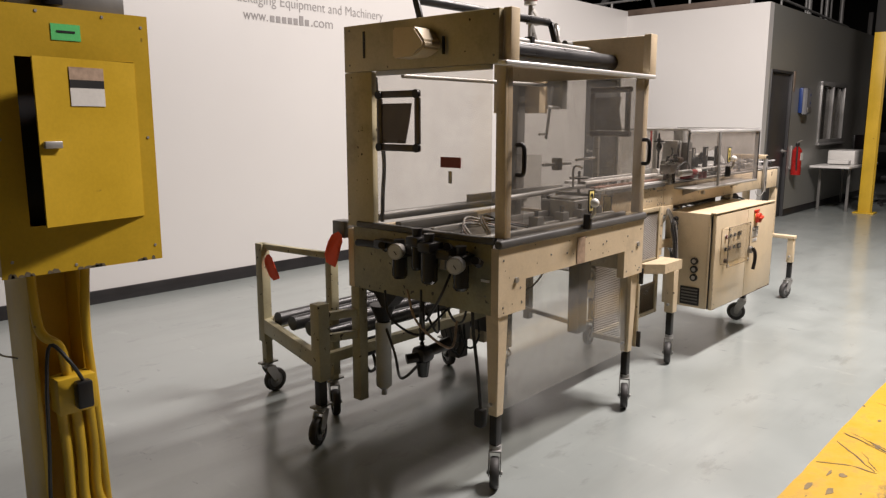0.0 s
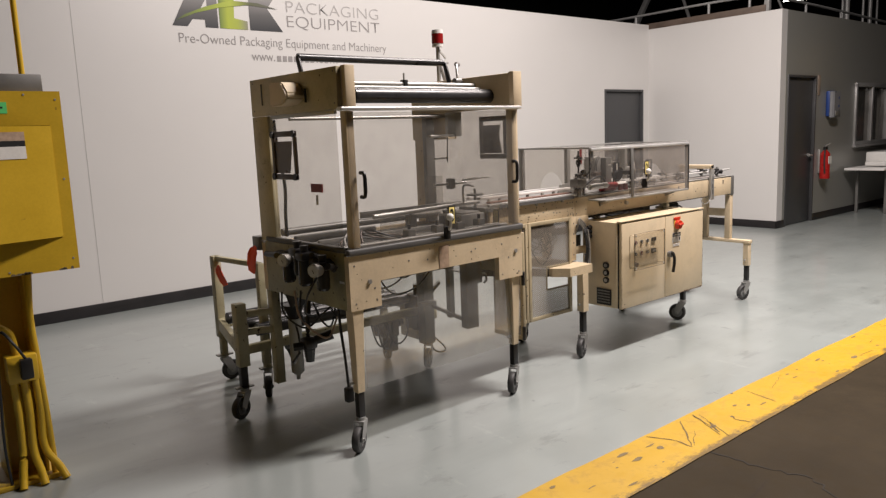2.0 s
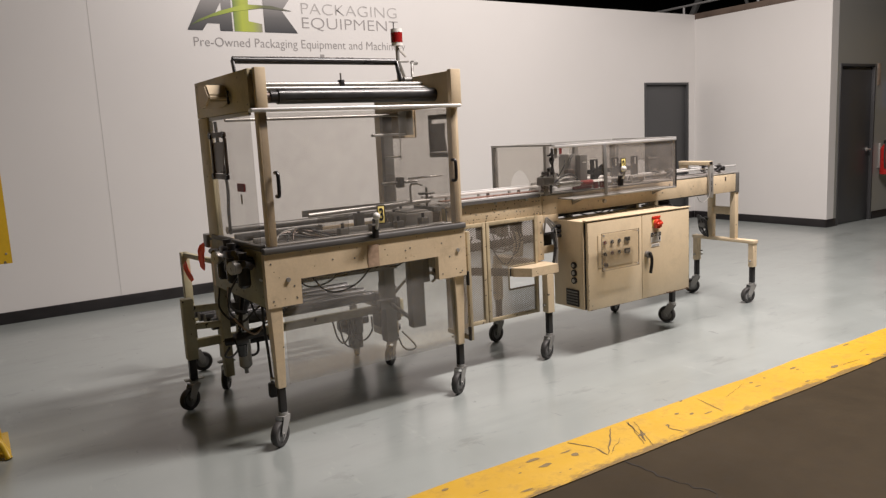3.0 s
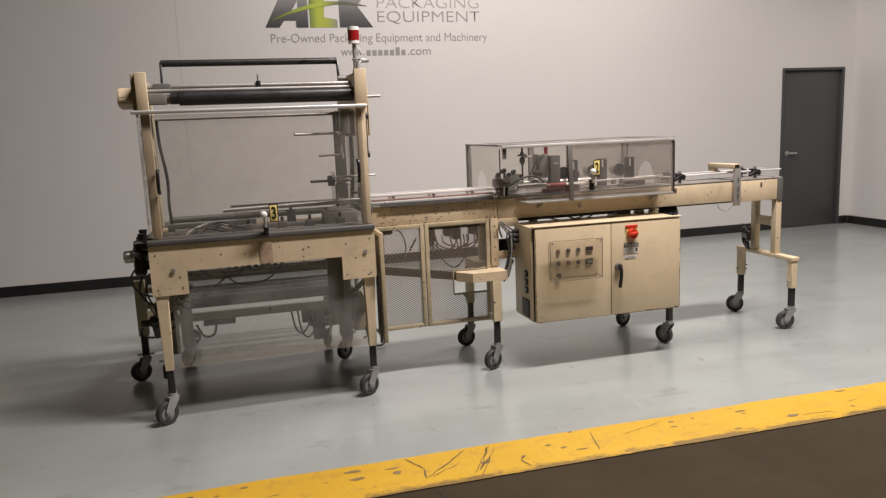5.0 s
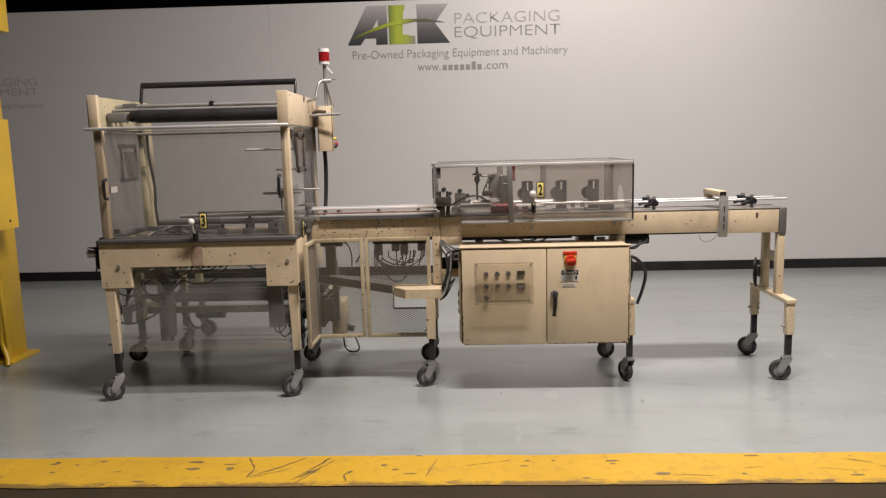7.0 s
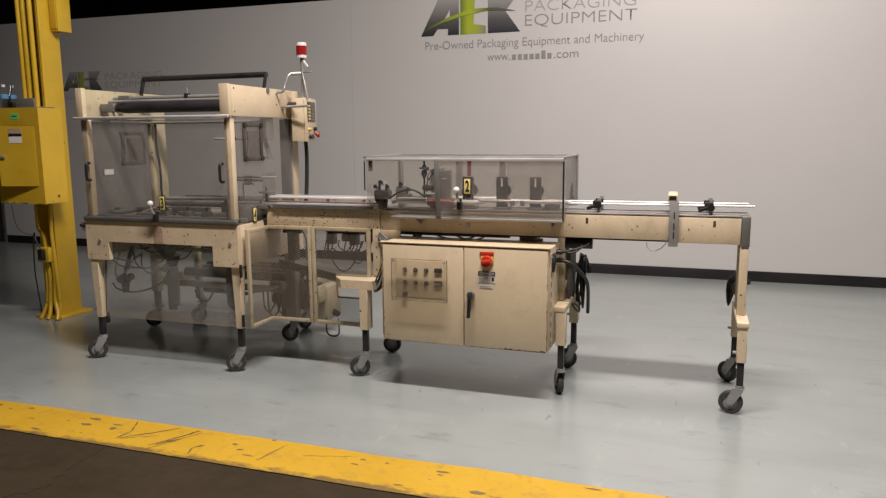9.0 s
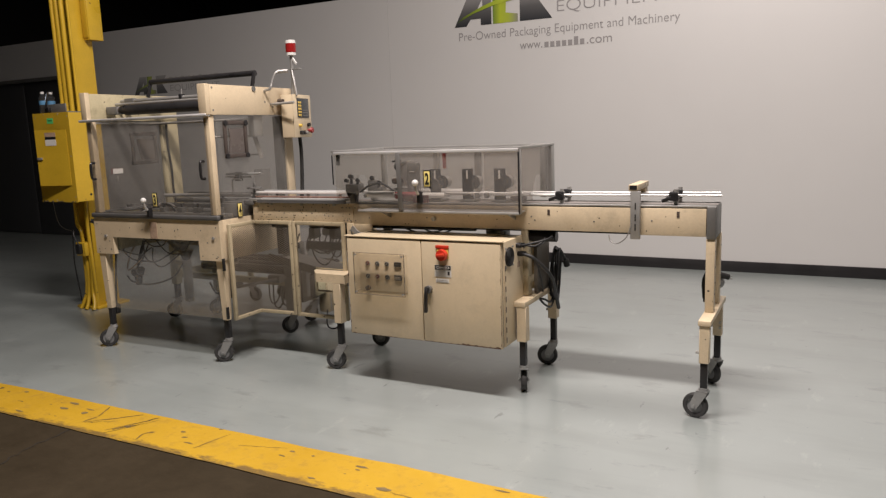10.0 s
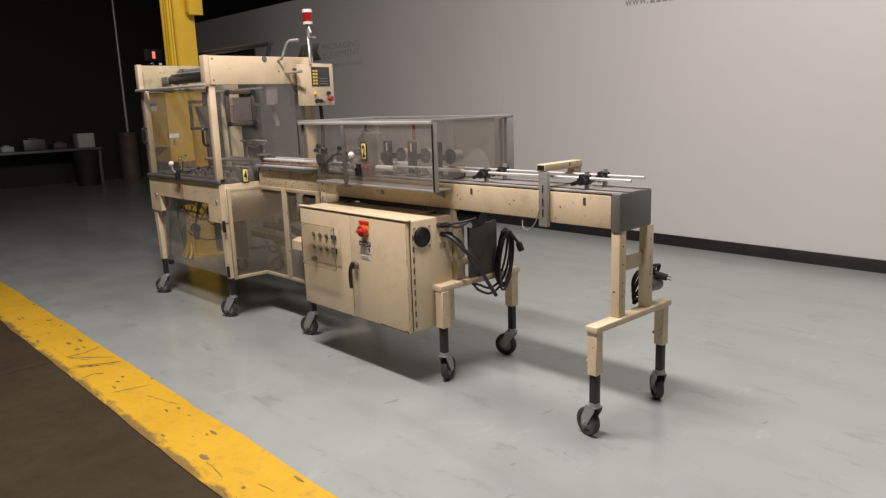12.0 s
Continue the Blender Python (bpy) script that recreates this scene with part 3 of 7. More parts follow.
def roof_truss(x):
    t = thing("roof_truss", (x, 2, 5.2), "grey open-web steel roof truss", "truss", "roof trusses")
    part("top_chord", box(B(), x - 0.04, x + 0.04, -10, 14, 6.5, 6.58), TRUSS, t)
    part("bottom_chord", box(B(), x - 0.04, x + 0.04, -10, 14, 5.7, 5.78), TRUSS, t)
    bm = B()
    for i in range(24):
        y = -10 + i
        bar(bm, (x, y, 5.78), (x, y + 0.5, 6.5), 0.03, 0.03)
        bar(bm, (x, y + 0.5, 6.5), (x, y + 1, 5.78), 0.03, 0.03)
    part("web", bm, TRUSS, t)


for x in (-9, -3, 3, 9, 15, 21):
    roof_truss(x)


def high_bay(x, y, z, sx, sy):
    t = thing("high_bay_fixture", (x, y, z), "long white high-bay fixture hanging from the roof", "ceiling light", "high-bay fixtures")
    part("housing", box(B(), x - sx / 2 - 0.05, x + sx / 2 + 0.05, y - sy / 2 - 0.05, y + sy / 2 + 0.05, z + 0.03, z + 0.12, 0.01), WHITE_PL, t)
    for dx in (-0.4, 0.4):
        part("chain", cyl(B(), (x + dx, y, z + 0.12), (x + dx, y, 7), 0.006, seg=6), STEEL, t)


for lx, ly, lz, sx, sy, watts in LAMPS:
    high_bay(lx, ly, lz, sx, sy)


# ---- doors
def flush_door(name, x0, x1, y, top, material, label, handle_x, swing):
    t = thing(name, ((x0 + x1) / 2, y, 0), label, "door")
    t["kind"] = "structure"
    part("leaf", box(B(), x0 + 0.035, x1 - 0.035, y + 0.03, y + 0.075, 0.008, top - 0.035, 0.003), material, t)
    part("door_frame", frame_door(B(), x0, x1, y, top), material, t)
    h = part("handle", cyl(B(), (handle_x, y + 0.03, 0.98), (handle_x, y - 0.02, 0.98), 0.012), STEEL, t, "brushed steel lever handle")
    part("rose", cyl(B(), (handle_x, y + 0.03, 0.98), (handle_x, y + 0.02, 0.98), 0.03), STEEL, h)
    part("lever", box(B(), min(handle_x, handle_x + swing), max(handle_x, handle_x + swing), y - 0.035, y - 0.018, 0.97, 0.99, 0.004), STEEL, h)
    return t


def frame_door(bm, x0, x1, y, top):
    box(bm, x0, x0 + 0.033, y - 0.012, y + 0.09, 0, top, 0.003)
    box(bm, x1 - 0.033, x1, y - 0.012, y + 0.09, 0, top, 0.003)
    box(bm, x0 + 0.033, x1 - 0.033, y - 0.012, y + 0.09, top - 0.033, top, 0.003)
    return bm


flush_door("door_1", 9.47, 10.43, WY, 2.06, DOOR_GREY, "closed charcoal grey flush door in the white wall", 9.60, 0.11)
flush_door("door_2", 10.80, 11.68, OY, 2.12, DOOR_DARK, "closed dark charcoal flush office door", 11.57, -0.1)

t = thing("door_3", (-4.7, WY, 0), "closed dark grey wide double door in the wall", "door")
t["kind"] = "structure"
for x0, x1 in ((-6.02, -4.715), (-4.685, -3.38)):
    part("leaf", box(B(), x0, x1, WY + 0.05, WY + 0.1, 0.01, 2.46, 0.004), DOOR_GREY, t)
bm = B()
box(bm, -6.05, -6.0, WY - 0.02, WY + 0.05, 0, 2.5)
box(bm, -3.40, -3.35, WY - 0.02, WY + 0.05, 0, 2.5)
box(bm, -6.0, -3.40, WY - 0.02, WY + 0.05, 2.45, 2.5)
part("door_frame", bm, GREY_STEEL, t)

# ---- office front: window, sign, dispenser
w = thing("window_1", (13.74, OY, 1.06), "aluminium framed interior office window", "window")
w["kind"] = "structure"
part("window_frame", frame_ring(B(), "y", OY - 0.03, OY + 0.1, 13.06, 14.42, 1.06, 2.04, 0.06, 0.004), CASTER_GREY, w)
part("mullion", box(B(), 13.71, 13.77, OY - 0.025, OY + 0.09, 1.12, 1.98, 0.003), CASTER_GREY, w)
for x0, x1 in ((13.12, 13.71), (13.77, 14.36)):
    part("pane", box(B(), x0, x1, OY + 0.03, OY + 0.036, 1.12, 1.98), CLEAR, w)
part("window_sill", box(B(), 13.02, 14.46, OY - 0.06, OY, 1.03, 1.06, 0.004), CASTER_GREY, w)
whole("wall_sign", box(B(), 11.73, 11.81, OY - 0.008, OY - 0.0005, 1.84, 2.13, 0.002), SIGN_TAN, "narrow brownish notice on the office wall", "sign")
t = thing("soap_dispenser", (12.15, OY, 1.51), "blue wall dispenser with a smoked grey rounded front", "dispenser")
part("back_case", box(B(), 12.01, 12.30, OY - 0.062, OY - 0.0005, 1.53, 1.905, 0.02), BLUE, t, "blue plastic case")
bm = B()
prism(bm, [(12.015, OY - 0.0625), (12.02, OY - 0.095), (12.05, OY - 0.115), (12.255, OY - 0.115), (12.29, OY - 0.095), (12.295, OY - 0.0625)], "z", 1.515, 1.895)
part("front_cover", bm, SMOKED_GREY, t, "smoked grey cover", smooth=False)
part("push_bar", box(B(), 12.07, 12.24, OY - 0.128, OY - 0.1155, 1.535, 1.61, 0.006), GREY_STEEL, t)
for z in (1.68, 1.80):
    part("blue_mark", cyl(B(), (12.2, OY - 0.1155, z), (12.2, OY - 0.118, z), 0.02, seg=16), BLUE, t)

t = thing("fire_extinguisher", (11.86, OY - 0.09, 0.62), "red fire extinguisher hanging on the office wall", "fire extinguisher")
bm = B()
cyl(bm, (11.86, OY - 0.09, 0.62), (11.86, OY - 0.09, 0.98), 0.07, seg=24)
cyl(bm, (11.86, OY - 0.09, 0.98), (11.86, OY - 0.09, 1.04), 0.07, 0.025, 24)
part("cylinder", bm, FIRE_RED, t)
part("label", box(B(), 11.81, 11.91, OY - 0.164, OY - 0.158, 0.84, 0.95), PAPER, t)
part("valve", box(B(), 11.82, 11.91, OY - 0.11, OY - 0.07, 1.04, 1.09, 0.006), BLACK, t)
part("lever", bar(B(), (11.84, OY - 0.09, 1.1), (11.95, OY - 0.12, 1.13), 0.02, 0.012, 0.003), STEEL, t)
part("discharge_hose", hose(B(), [(11.83, OY - 0.1, 1.05), (11.77, OY - 0.12, 1.0), (11.77, OY - 0.12, 0.85), (11.79, OY - 0.12, 0.7)], 0.011), RUBBER, t)
part("bracket", box(B(), 11.83, 11.89, OY - 0.025, OY, 0.7, 1.05, 0.003), STEEL, t)

# ---- side table with a printer
t = thing("side_table", (13.75, OY - 0.45, 0), "white laminate table with grey metal legs against the office wall", "table")
part("tabletop", box(B(), 12.65, 14.4, OY - 0.62, OY - 0.05, 0.69, 0.725, 0.006), WHITE_PL, t)
for x in (13.0, 14.3):
    for y in (OY - 0.54, OY - 0.12):
        part("leg", box(B(), x - 0.02, x + 0.02, y - 0.02, y + 0.02, 0, 0.69, 0.003), GREY_STEEL, t)
t = thing("desktop_printer", (13.55, OY - 0.45, 0.725), "white desktop printer on the side table", "printer")
part("body", box(B(), 13.2, 13.95, OY - 0.55, OY - 0.15, 0.725, 0.95, 0.02), WHITE_PL, t)
part("tray", box(B(), 13.05, 13.2, OY - 0.5, OY - 0.2, 0.74, 0.80, 0.008), WHITE_PL, t)
t = thing("computer_monitor", (14.35, OY - 0.3, 0.725), "black computer monitor on the side table", "monitor")
part("screen", box(B(), 14.05, 14.65, OY - 0.32, OY - 0.28, 0.82, 1.18, 0.008), BLACK, t)
part("stand", box(B(), 14.32, 14.38, OY - 0.31, OY - 0.26, 0.74, 0.9, 0.004), BLACK, t)
part("foot", box(B(), 14.22, 14.48, OY - 0.38, OY - 0.2, 0.725, 0.74, 0.004), BLACK, t)

t = thing("office_chair", (14.4, 2.75, 0), "dark office swivel chair beside the yellow column", "chair")
part("seat", box(B(), 14.17, 14.63, 2.52, 2.98, 0.44, 0.52, 0.03), BLACK, t)
part("backrest", box(B(), 14.58, 14.64, 2.55, 2.95, 0.6, 1.02, 0.025), BLACK, t)
part("column", cyl(B(), (14.4, 2.75, 0.1), (14.4, 2.75, 0.44), 0.03), BLACK, t)
for k in range(5):
    a = k * 2 * math.pi / 5
    p = (14.4 + 0.28 * math.cos(a), 2.75 + 0.28 * math.sin(a))
    leg = part("leg", bar(B(), (14.4, 2.75, 0.11), (p[0], p[1], 0.07), 0.04, 0.03, 0.005), BLACK, t)
    part("castor", cyl(B(), (p[0] - 0.02, p[1], 0.028), (p[0] + 0.02, p[1], 0.028), 0.028), BLACK, leg)

# ---- yellow building columns
def i_column(name, cx, cy, half, top, label):
    t = thing(name, (cx, cy, 0), label, "column", "yellow columns")
    h, d, f, wb = half, half * 1.3, 0.014, 0.006
    part("flange", box(B(), cx - h, cx - h + f, cy - d, cy + d, 0, top, 0.002), YELLOW, t)
    part("flange", box(B(), cx + h - f, cx + h, cy - d, cy + d, 0, top, 0.002), YELLOW, t)
    part("web", box(B(), cx - h + f, cx + h - f, cy - wb, cy + wb, 0, top), YELLOW, t)
    part("base_plate", box(B(), cx - h - 0.06, cx + h + 0.06, cy - d - 0.06, cy + d + 0.06, 0, 0.022, 0.003), YELLOW, t)
    bolts(t, [(cx + sx * (h + 0.03), cy + sy * (d + 0.03), 0.022) for sx in (-1, 1) for sy in (-1, 1)], (0, 0, 1), 0.018, YELLOW)
    return t


PX, PY = 1.01, 2.595
col = i_column("steel_column", PX, PY, 0.082, 7.0, "yellow painted steel column with conduits, standing on the floor")
far = i_column("steel_column", 12.95, 2.88, 0.066, 2.72, "yellow painted steel column beside the side table")
whole("column_upper_part", box(B(), 12.884, 13.016, 2.794, 2.966, 2.72, 7.0, 0.004), DARKWALL, "dark unpainted top of the far column", "column")

# conduits down the column's open side
for x, y, z0, z1, r in ((0.945, 2.455, 1.72, 5.5, 0.017), (0.985, 2.47, 1.72, 5.5, 0.021), (1.06, 2.46, 1.72, 5.5, 0.02), (1.02, 2.49, 1.72, 5.5, 0.014)):
    whole("conduit", cyl(B(), (x, y, z0), (x, y, z1), r, seg=12), YELLOW, "yellow painted electrical conduit on the column", "conduit", "conduits on the column")
whole("conduit", cyl(B(), (1.168, 2.44, 1.72), (1.168, 2.44, 5.5), 0.012, seg=12), YELLOW, "yellow painted electrical conduit on the column", "conduit", "conduits on the column")
for i, (x, y) in enumerate(((0.985, 2.465), (1.025, 2.455), (1.07, 2.46))):
    whole("conduit", hose(B(), [(x, y, 0.55), (x + 0.01, y, 0.35), (x + 0.005, y - 0.01, 0.16), (x + 0.03 * i - 0.01, y - 0.04, 0.06), (x + 0.045 * i - 0.02, y - 0.07, 0.004)], 0.017, 10), YELLOW,
          "yellow painted bent conduit going into the floor", "conduit", "conduits on the column")
whole("conduit", hose(B(), [(0.935, 2.47, 0.98), (0.94, 2.465, 0.8), (0.955, 2.46, 0.74), (1.0, 2.455, 0.69), (1.015, 2.455, 0.56)], 0.015, 10), YELLOW,
      "yellow painted bent conduit below the panel", "conduit", "conduits on the column")
whole("conduit", hose(B(), [(1.10, 2.46, 0.98), (1.085, 2.46, 0.75), (1.095, 2.46, 0.5), (1.105, 2.46, 0.2), (1.11, 2.46, 0.004)], 0.015, 10), YELLOW,
      "yellow painted conduit beside the flange", "conduit", "conduits on the column")
t = thing("outlet_box", (1.025, 2.43, 0.49), "yellow painted outlet box with a black plug on the column", "outlet")
part("body", box(B(), 0.965, 1.085, 2.41, 2.485, 0.48, 0.60, 0.006), YELLOW, t)
part("plug", box(B(), 1.01, 1.06, 2.37, 2.41, 0.5, 0.59, 0.008), BLACK, t, "black plug adapter")
part("power_cord", hose(B(), [(1.04, 2.39, 0.58), (1.0, 2.38, 0.66), (0.955, 2.41, 0.72), (0.935, 2.41, 0.6), (0.925, 2.41, 0.4), (0.92, 2.43, 0.2), (0.93, 2.44, 0.02)], 0.006), CABLE_BLACK, t, "thin black power cord")
t = thing("junction_box", (1.13, 2.73, 2.34), "yellow painted junction box on the column's flange", "junction box")
part("body", box(B(), 1.093, 1.17, 2.62, 2.76, 2.34, 2.75, 0.005), YELLOW, t)
part("cover", box(B(), 1.10, 1.163, 2.612, 2.619, 2.36, 2.73, 0.002), YELLOW, t)

# ---- electrical panel
X0, X1, Y0, Y1, Z0, Z1 = 0.805, 1.262, 2.27, 2.49, 0.978, 1.72
t = thing("electrical_panel", ((X0 + X1) / 2, Y1, Z0), "yellow electrical panel box with its door ajar on the column", "electrical panel")
body = B()
for a in ((X0, X0 + 0.012, Y0, Y1, Z0, Z1), (X1 - 0.012, X1, Y0, Y1, Z0, Z1), (X0 + 0.012, X1 - 0.012, Y0, Y1, Z1 - 0.012, Z1), (X0 + 0.012, X1 - 0.012, Y0, Y1, Z0, Z0 + 0.012), (X0 + 0.012, X1 - 0.012, Y1 - 0.01, Y1, Z0 + 0.012, Z1 - 0.012)):
    box(body, *a)
part("enclosure", body, YELLOW, t)
D0, D1, E0, E1 = 0.885, 1.215, 1.115, 1.585
for x0, x1, z0, z1 in ((X0 - 0.004, X1 + 0.004, E1, Z1 + 0.004), (X0 - 0.004, X1 + 0.004, Z0 - 0.004, E0), (X0 - 0.004, D0, E0, E1), (D1, X1 + 0.004, E0, E1)):
    part("cover_panel", box(B(), x0, x1, Y0 - 0.006, Y0 - 0.0002, z0, z1), YELLOW, t)
part("knockout", cyl(B(), (X1 - 0.001, 2.40, 1.03), (X1 + 0.001, 2.40, 1.03), 0.011), LABEL_BLACK, t)
part("breaker_plate", box(B(), D0, D1, Y0 + 0.05, Y0 + 0.06, E0, E1), BLACK, t, "dark breaker plate behind the door")
bm = B()
bar(bm, (D1, Y0 - 0.006, (E0 + E1) / 2), (D0 + 0.02, Y0 - 0.075, (E0 + E1) / 2), 0.005, E1 - E0 - 0.004)
door = part("door", bm, YELLOW, t)
part("latch", bar(B(), (D0 + 0.03, Y0 - 0.083, 1.345), (D0 + 0.08, Y0 - 0.073, 1.345), 0.012, 0.02, 0.003), STEEL, door)
for z0, z1, m in ((1.525, 1.56, LABEL_TAN), (1.502, 1.525, LABEL_BLACK), (1.452, 1.502, PAPER)):
    part("label", bar(B(), (1.005, Y0 - 0.0567, (z0 + z1) / 2), (1.11, Y0 - 0.0333, (z0 + z1) / 2), 0.002, z1 - z0), m, door, "small warning label")
random.seed(9)
for k in range(16):
    x = random.uniform(X0, X1 - 0.03)
    w, h = random.uniform(0.008, 0.035), random.uniform(0.004, 0.012)
    part("peeled_spot", prism(B(), [(x, Z0 - 0.0042), (x + w, Z0 - 0.0042), (x + w * random.uniform(0.6, 0.9), Z0 + h * 0.7), (x + w * random.uniform(0.3, 0.5), Z0 + h), (x + w * 0.1, Z0 + h * 0.5)], "y", Y0 - 0.0068, Y0 - 0.0061), PEELED, t, "paint peeled to grey primer" if k == 0 else "", smooth=False)
part("green_label", box(B(), 0.985, 1.065, Y0 - 0.0075, Y0 - 0.0065, 1.635, 1.68), GREEN_LABEL, t, "bright green paper label")
part("print", box(B(), 1.0, 1.05, Y0 - 0.0085, Y0 - 0.0077, 1.656, 1.662), LABEL_BLACK, t)
bolts(t, [(x, Y0 - 0.006, z) for x, z in ((0.83, 1.69), (1.245, 1.69), (1.245, 1.36), (1.245, 1.02), (0.83, 1.02), (0.83, 1.36), (0.95, 1.71), (1.13, 1.71), (1.0, 0.99))], r=0.006)

t = thing("charging_tray", (1.0, 2.4, Z1), "dark grey flat tray on top of the electrical panel", "tray")
part("base", box(B(), 0.885, 1.21, 2.30, 2.48, Z1, Z1 + 0.012, 0.003), GREY_STEEL, t)
part("front_wall", box(B(), 0.885, 1.21, 2.288, 2.30, Z1, Z1 + 0.075, 0.004), GREY_STEEL, t)
t = thing("mobile_phone", (1.0, 2.33, Z1 + 0.03), "mobile phone with a bright white screen in a small stand", "phone")
bm = B()
box(bm, -0.03, 0.03, -0.0045, 0.0045, -0.07, 0.068, 0.003)
bm.transform(pose(1.0, 2.272, 1.83, -12, 10, -42))
ph = part("body", bm, BLACK, t)
bm = box(B(), -0.021, 0.021, -0.0065, -0.0047, -0.012, 0.056)
bm.transform(pose(1.0, 2.272, 1.83, -12, 10, -42))
part("screen", bm, PHONE, ph, "glowing white phone screen")
part("stand", box(B(), 0.975, 1.025, 2.262, 2.287, Z1 + 0.01, Z1 + 0.05, 0.004), BLACK, t)


def bottle(x, y, z, h):
    t = thing("water_bottle", (x, y, z), "clear plastic water bottle on the electrical panel", "bottle", "bottles on the panel")
    bm = B()
    cyl(bm, (x, y, z), (x, y, z + h * 0.72), 0.031, seg=20)
    cyl(bm, (x, y, z + h * 0.72), (x, y, z + h * 0.9), 0.031, 0.013, 20)
    part("bottle_body", bm, PET, t)
    part("cap", cyl(B(), (x, y, z + h * 0.9), (x, y, z + h), 0.015), WHITE_PL, t)
    part("label", cyl(B(), (x, y, z + h * 0.42), (x, y, z + h * 0.6), 0.0318, seg=20), PALE_BLUE, t, "blue paper wrap label")


bottle(0.845, 2.345, Z1, 0.19)
bottle(0.835, 2.43, Z1, 0.19)
whole("thin_cord", hose(B(), [(0.795, 2.35, 1.72), (0.785, 2.36, 1.5), (0.79, 2.36, 1.2), (0.785, 2.37, 0.95), (0.80, 2.4, 0.75), (0.88, 2.48, 0.68)], 0.003), CABLE_GREY, "thin pale cord along the electrical panel", "cord")


# ---------------------------------------------------------------- swivel casters and legs
R = 0.063
bm = B()
for s in (-1, 1):
    prism(bm, [(-0.052, R - 0.012), (-0.03, R - 0.016), (0.02, 0.128), (0.022, 0.145), (-0.03, 0.145), (-0.058, R + 0.02)], "y", s * 0.021, s * 0.025)
box(bm, -0.032, 0.024, -0.025, 0.025, 0.14, 0.147, 0.001)
cyl(bm, (0, 0, 0.147), (0, 0, 0.162), 0.024, seg=16)
cyl(bm, (-0.04, -0.031, R), (-0.04, 0.031, R), 0.008, seg=8)
FORK_ME = mesh_of("caster", bm, CASTER_GREY)
bm = B()
prof = [(0.040, 0.017), (R - 0.006, 0.017), (R - 0.001, 0.011), (R, 0.0), (R - 0.001, -0.011), (R - 0.006, -0.017), (0.040, -0.017)]
rings = [[bm.verts.new((r * math.cos(a), y, r * math.sin(a))) for r, y in prof] for a in [2 * math.pi * k / 28 for k in range(28)]]
for i in range(28):
    a, b = rings[i], rings[(i + 1) % 28]
    for k in range(len(prof)):
        j = (k + 1) % len(prof)
        bm.faces.new((a[k], a[j], b[j], b[k]))
TYRE_ME = mesh_of("tyre", bm, TYRE)
bm = B()
cyl(bm, (0, -0.011, 0), (0, 0.011, 0), 0.0405, seg=24)
cyl(bm, (0, -0.018, 0), (0, 0.018, 0), 0.016, seg=16)
HUB_ME = mesh_of("hub", bm, HUB)


def caster(parent, x, y, yaw):
    """A swivel caster under (x, y); its wheel trails 40 mm away from where yaw points."""
    p = TURNED[0] @ Vector((x, y, 0))
    ob = new("caster", FORK_ME)
    ob.parent, ob.location = parent, p - SPOT[parent.name]
    ob.rotation_euler = (0, 0, radians(yaw))
    SPOT[ob.name] = p
    for name, me in (("tyre", TYRE_ME), ("hub", HUB_ME)):
        w = new(name, me)
        w.parent, w.location = ob, (-0.04, 0, R)
    return ob


def leg(parent, x, y, z_top, z_low, yaw, w=0.05, material=None, taper=0.0):
    """A square outer tube, a black inner tube and a caster."""
    bm = B()
    h = w / 2
    v = [[bm.verts.new((x + sx * k, y + sy * k, z)) for sx, sy in ((-1, -1), (1, -1), (1, 1), (-1, 1))] for k, z in ((h - taper, z_low), (h, z_top))]
    for k in range(4):
        j = (k + 1) % 4
        bm.faces.new((v[0][k], v[0][j], v[1][j], v[1][k]))
    bm.faces.new(v[0][::-1])
    bm.faces.new(v[1])
    bmesh.ops.bevel(bm, geom=bm.edges[:], offset=0.003, segments=1, affect="EDGES")
    ob = part("leg", bm, material or CREAM, parent)
    part("inner_tube", box(B(), x - 0.017, x + 0.017, y - 0.017, y + 0.017, 0.16, z_low, 0.002), BLACK, ob)
    part("clamp_bolt", cyl(B(), (x - h - 0.018, y, z_low + 0.05), (x - h, y, z_low + 0.05), 0.008, seg=8), STEEL, ob)
    caster(parent, x, y, yaw)


def number_tag(parent, digit, u, v, z, facing):
    """A small yellow tag with one black figure; u is the middle along the face, v its plane."""
    if facing == "front":
        b = part("number_tag", box(B(), u - 0.02, u + 0.02, v - 0.004, v, z - 0.045, z + 0.045, 0.002), LABEL_YELLOW, parent, "yellow tag with a black figure %s" % digit)
        part("figure", writing(digit, "figure", LABEL_BLACK, u - 0.012, u + 0.012, z - 0.03, v - 0.0055, 0.06, 0.03), LABEL_BLACK, b, smooth=False)
        part("border", frame_ring(B(), "y", v - 0.005, v, u - 0.0225, u + 0.0225, z - 0.0475, z + 0.0475, 0.004), LABEL_BLACK, b)
    else:
        b = part("number_tag", box(B(), v, v + 0.004, u - 0.02, u + 0.02, z - 0.045, z + 0.045, 0.002), LABEL_YELLOW, parent, "yellow tag with a black figure %s" % digit)
        part("figure", writing(digit, "figure", LABEL_BLACK, u - 0.012, u + 0.012, z - 0.03, v + 0.0055, 0.06, 0.03, facing="x"), LABEL_BLACK, b, smooth=False)
        part("border", frame_ring(B(), "x", v, v + 0.005, u - 0.0225, u + 0.0225, z - 0.0475, z + 0.0475, 0.004), LABEL_BLACK, b)


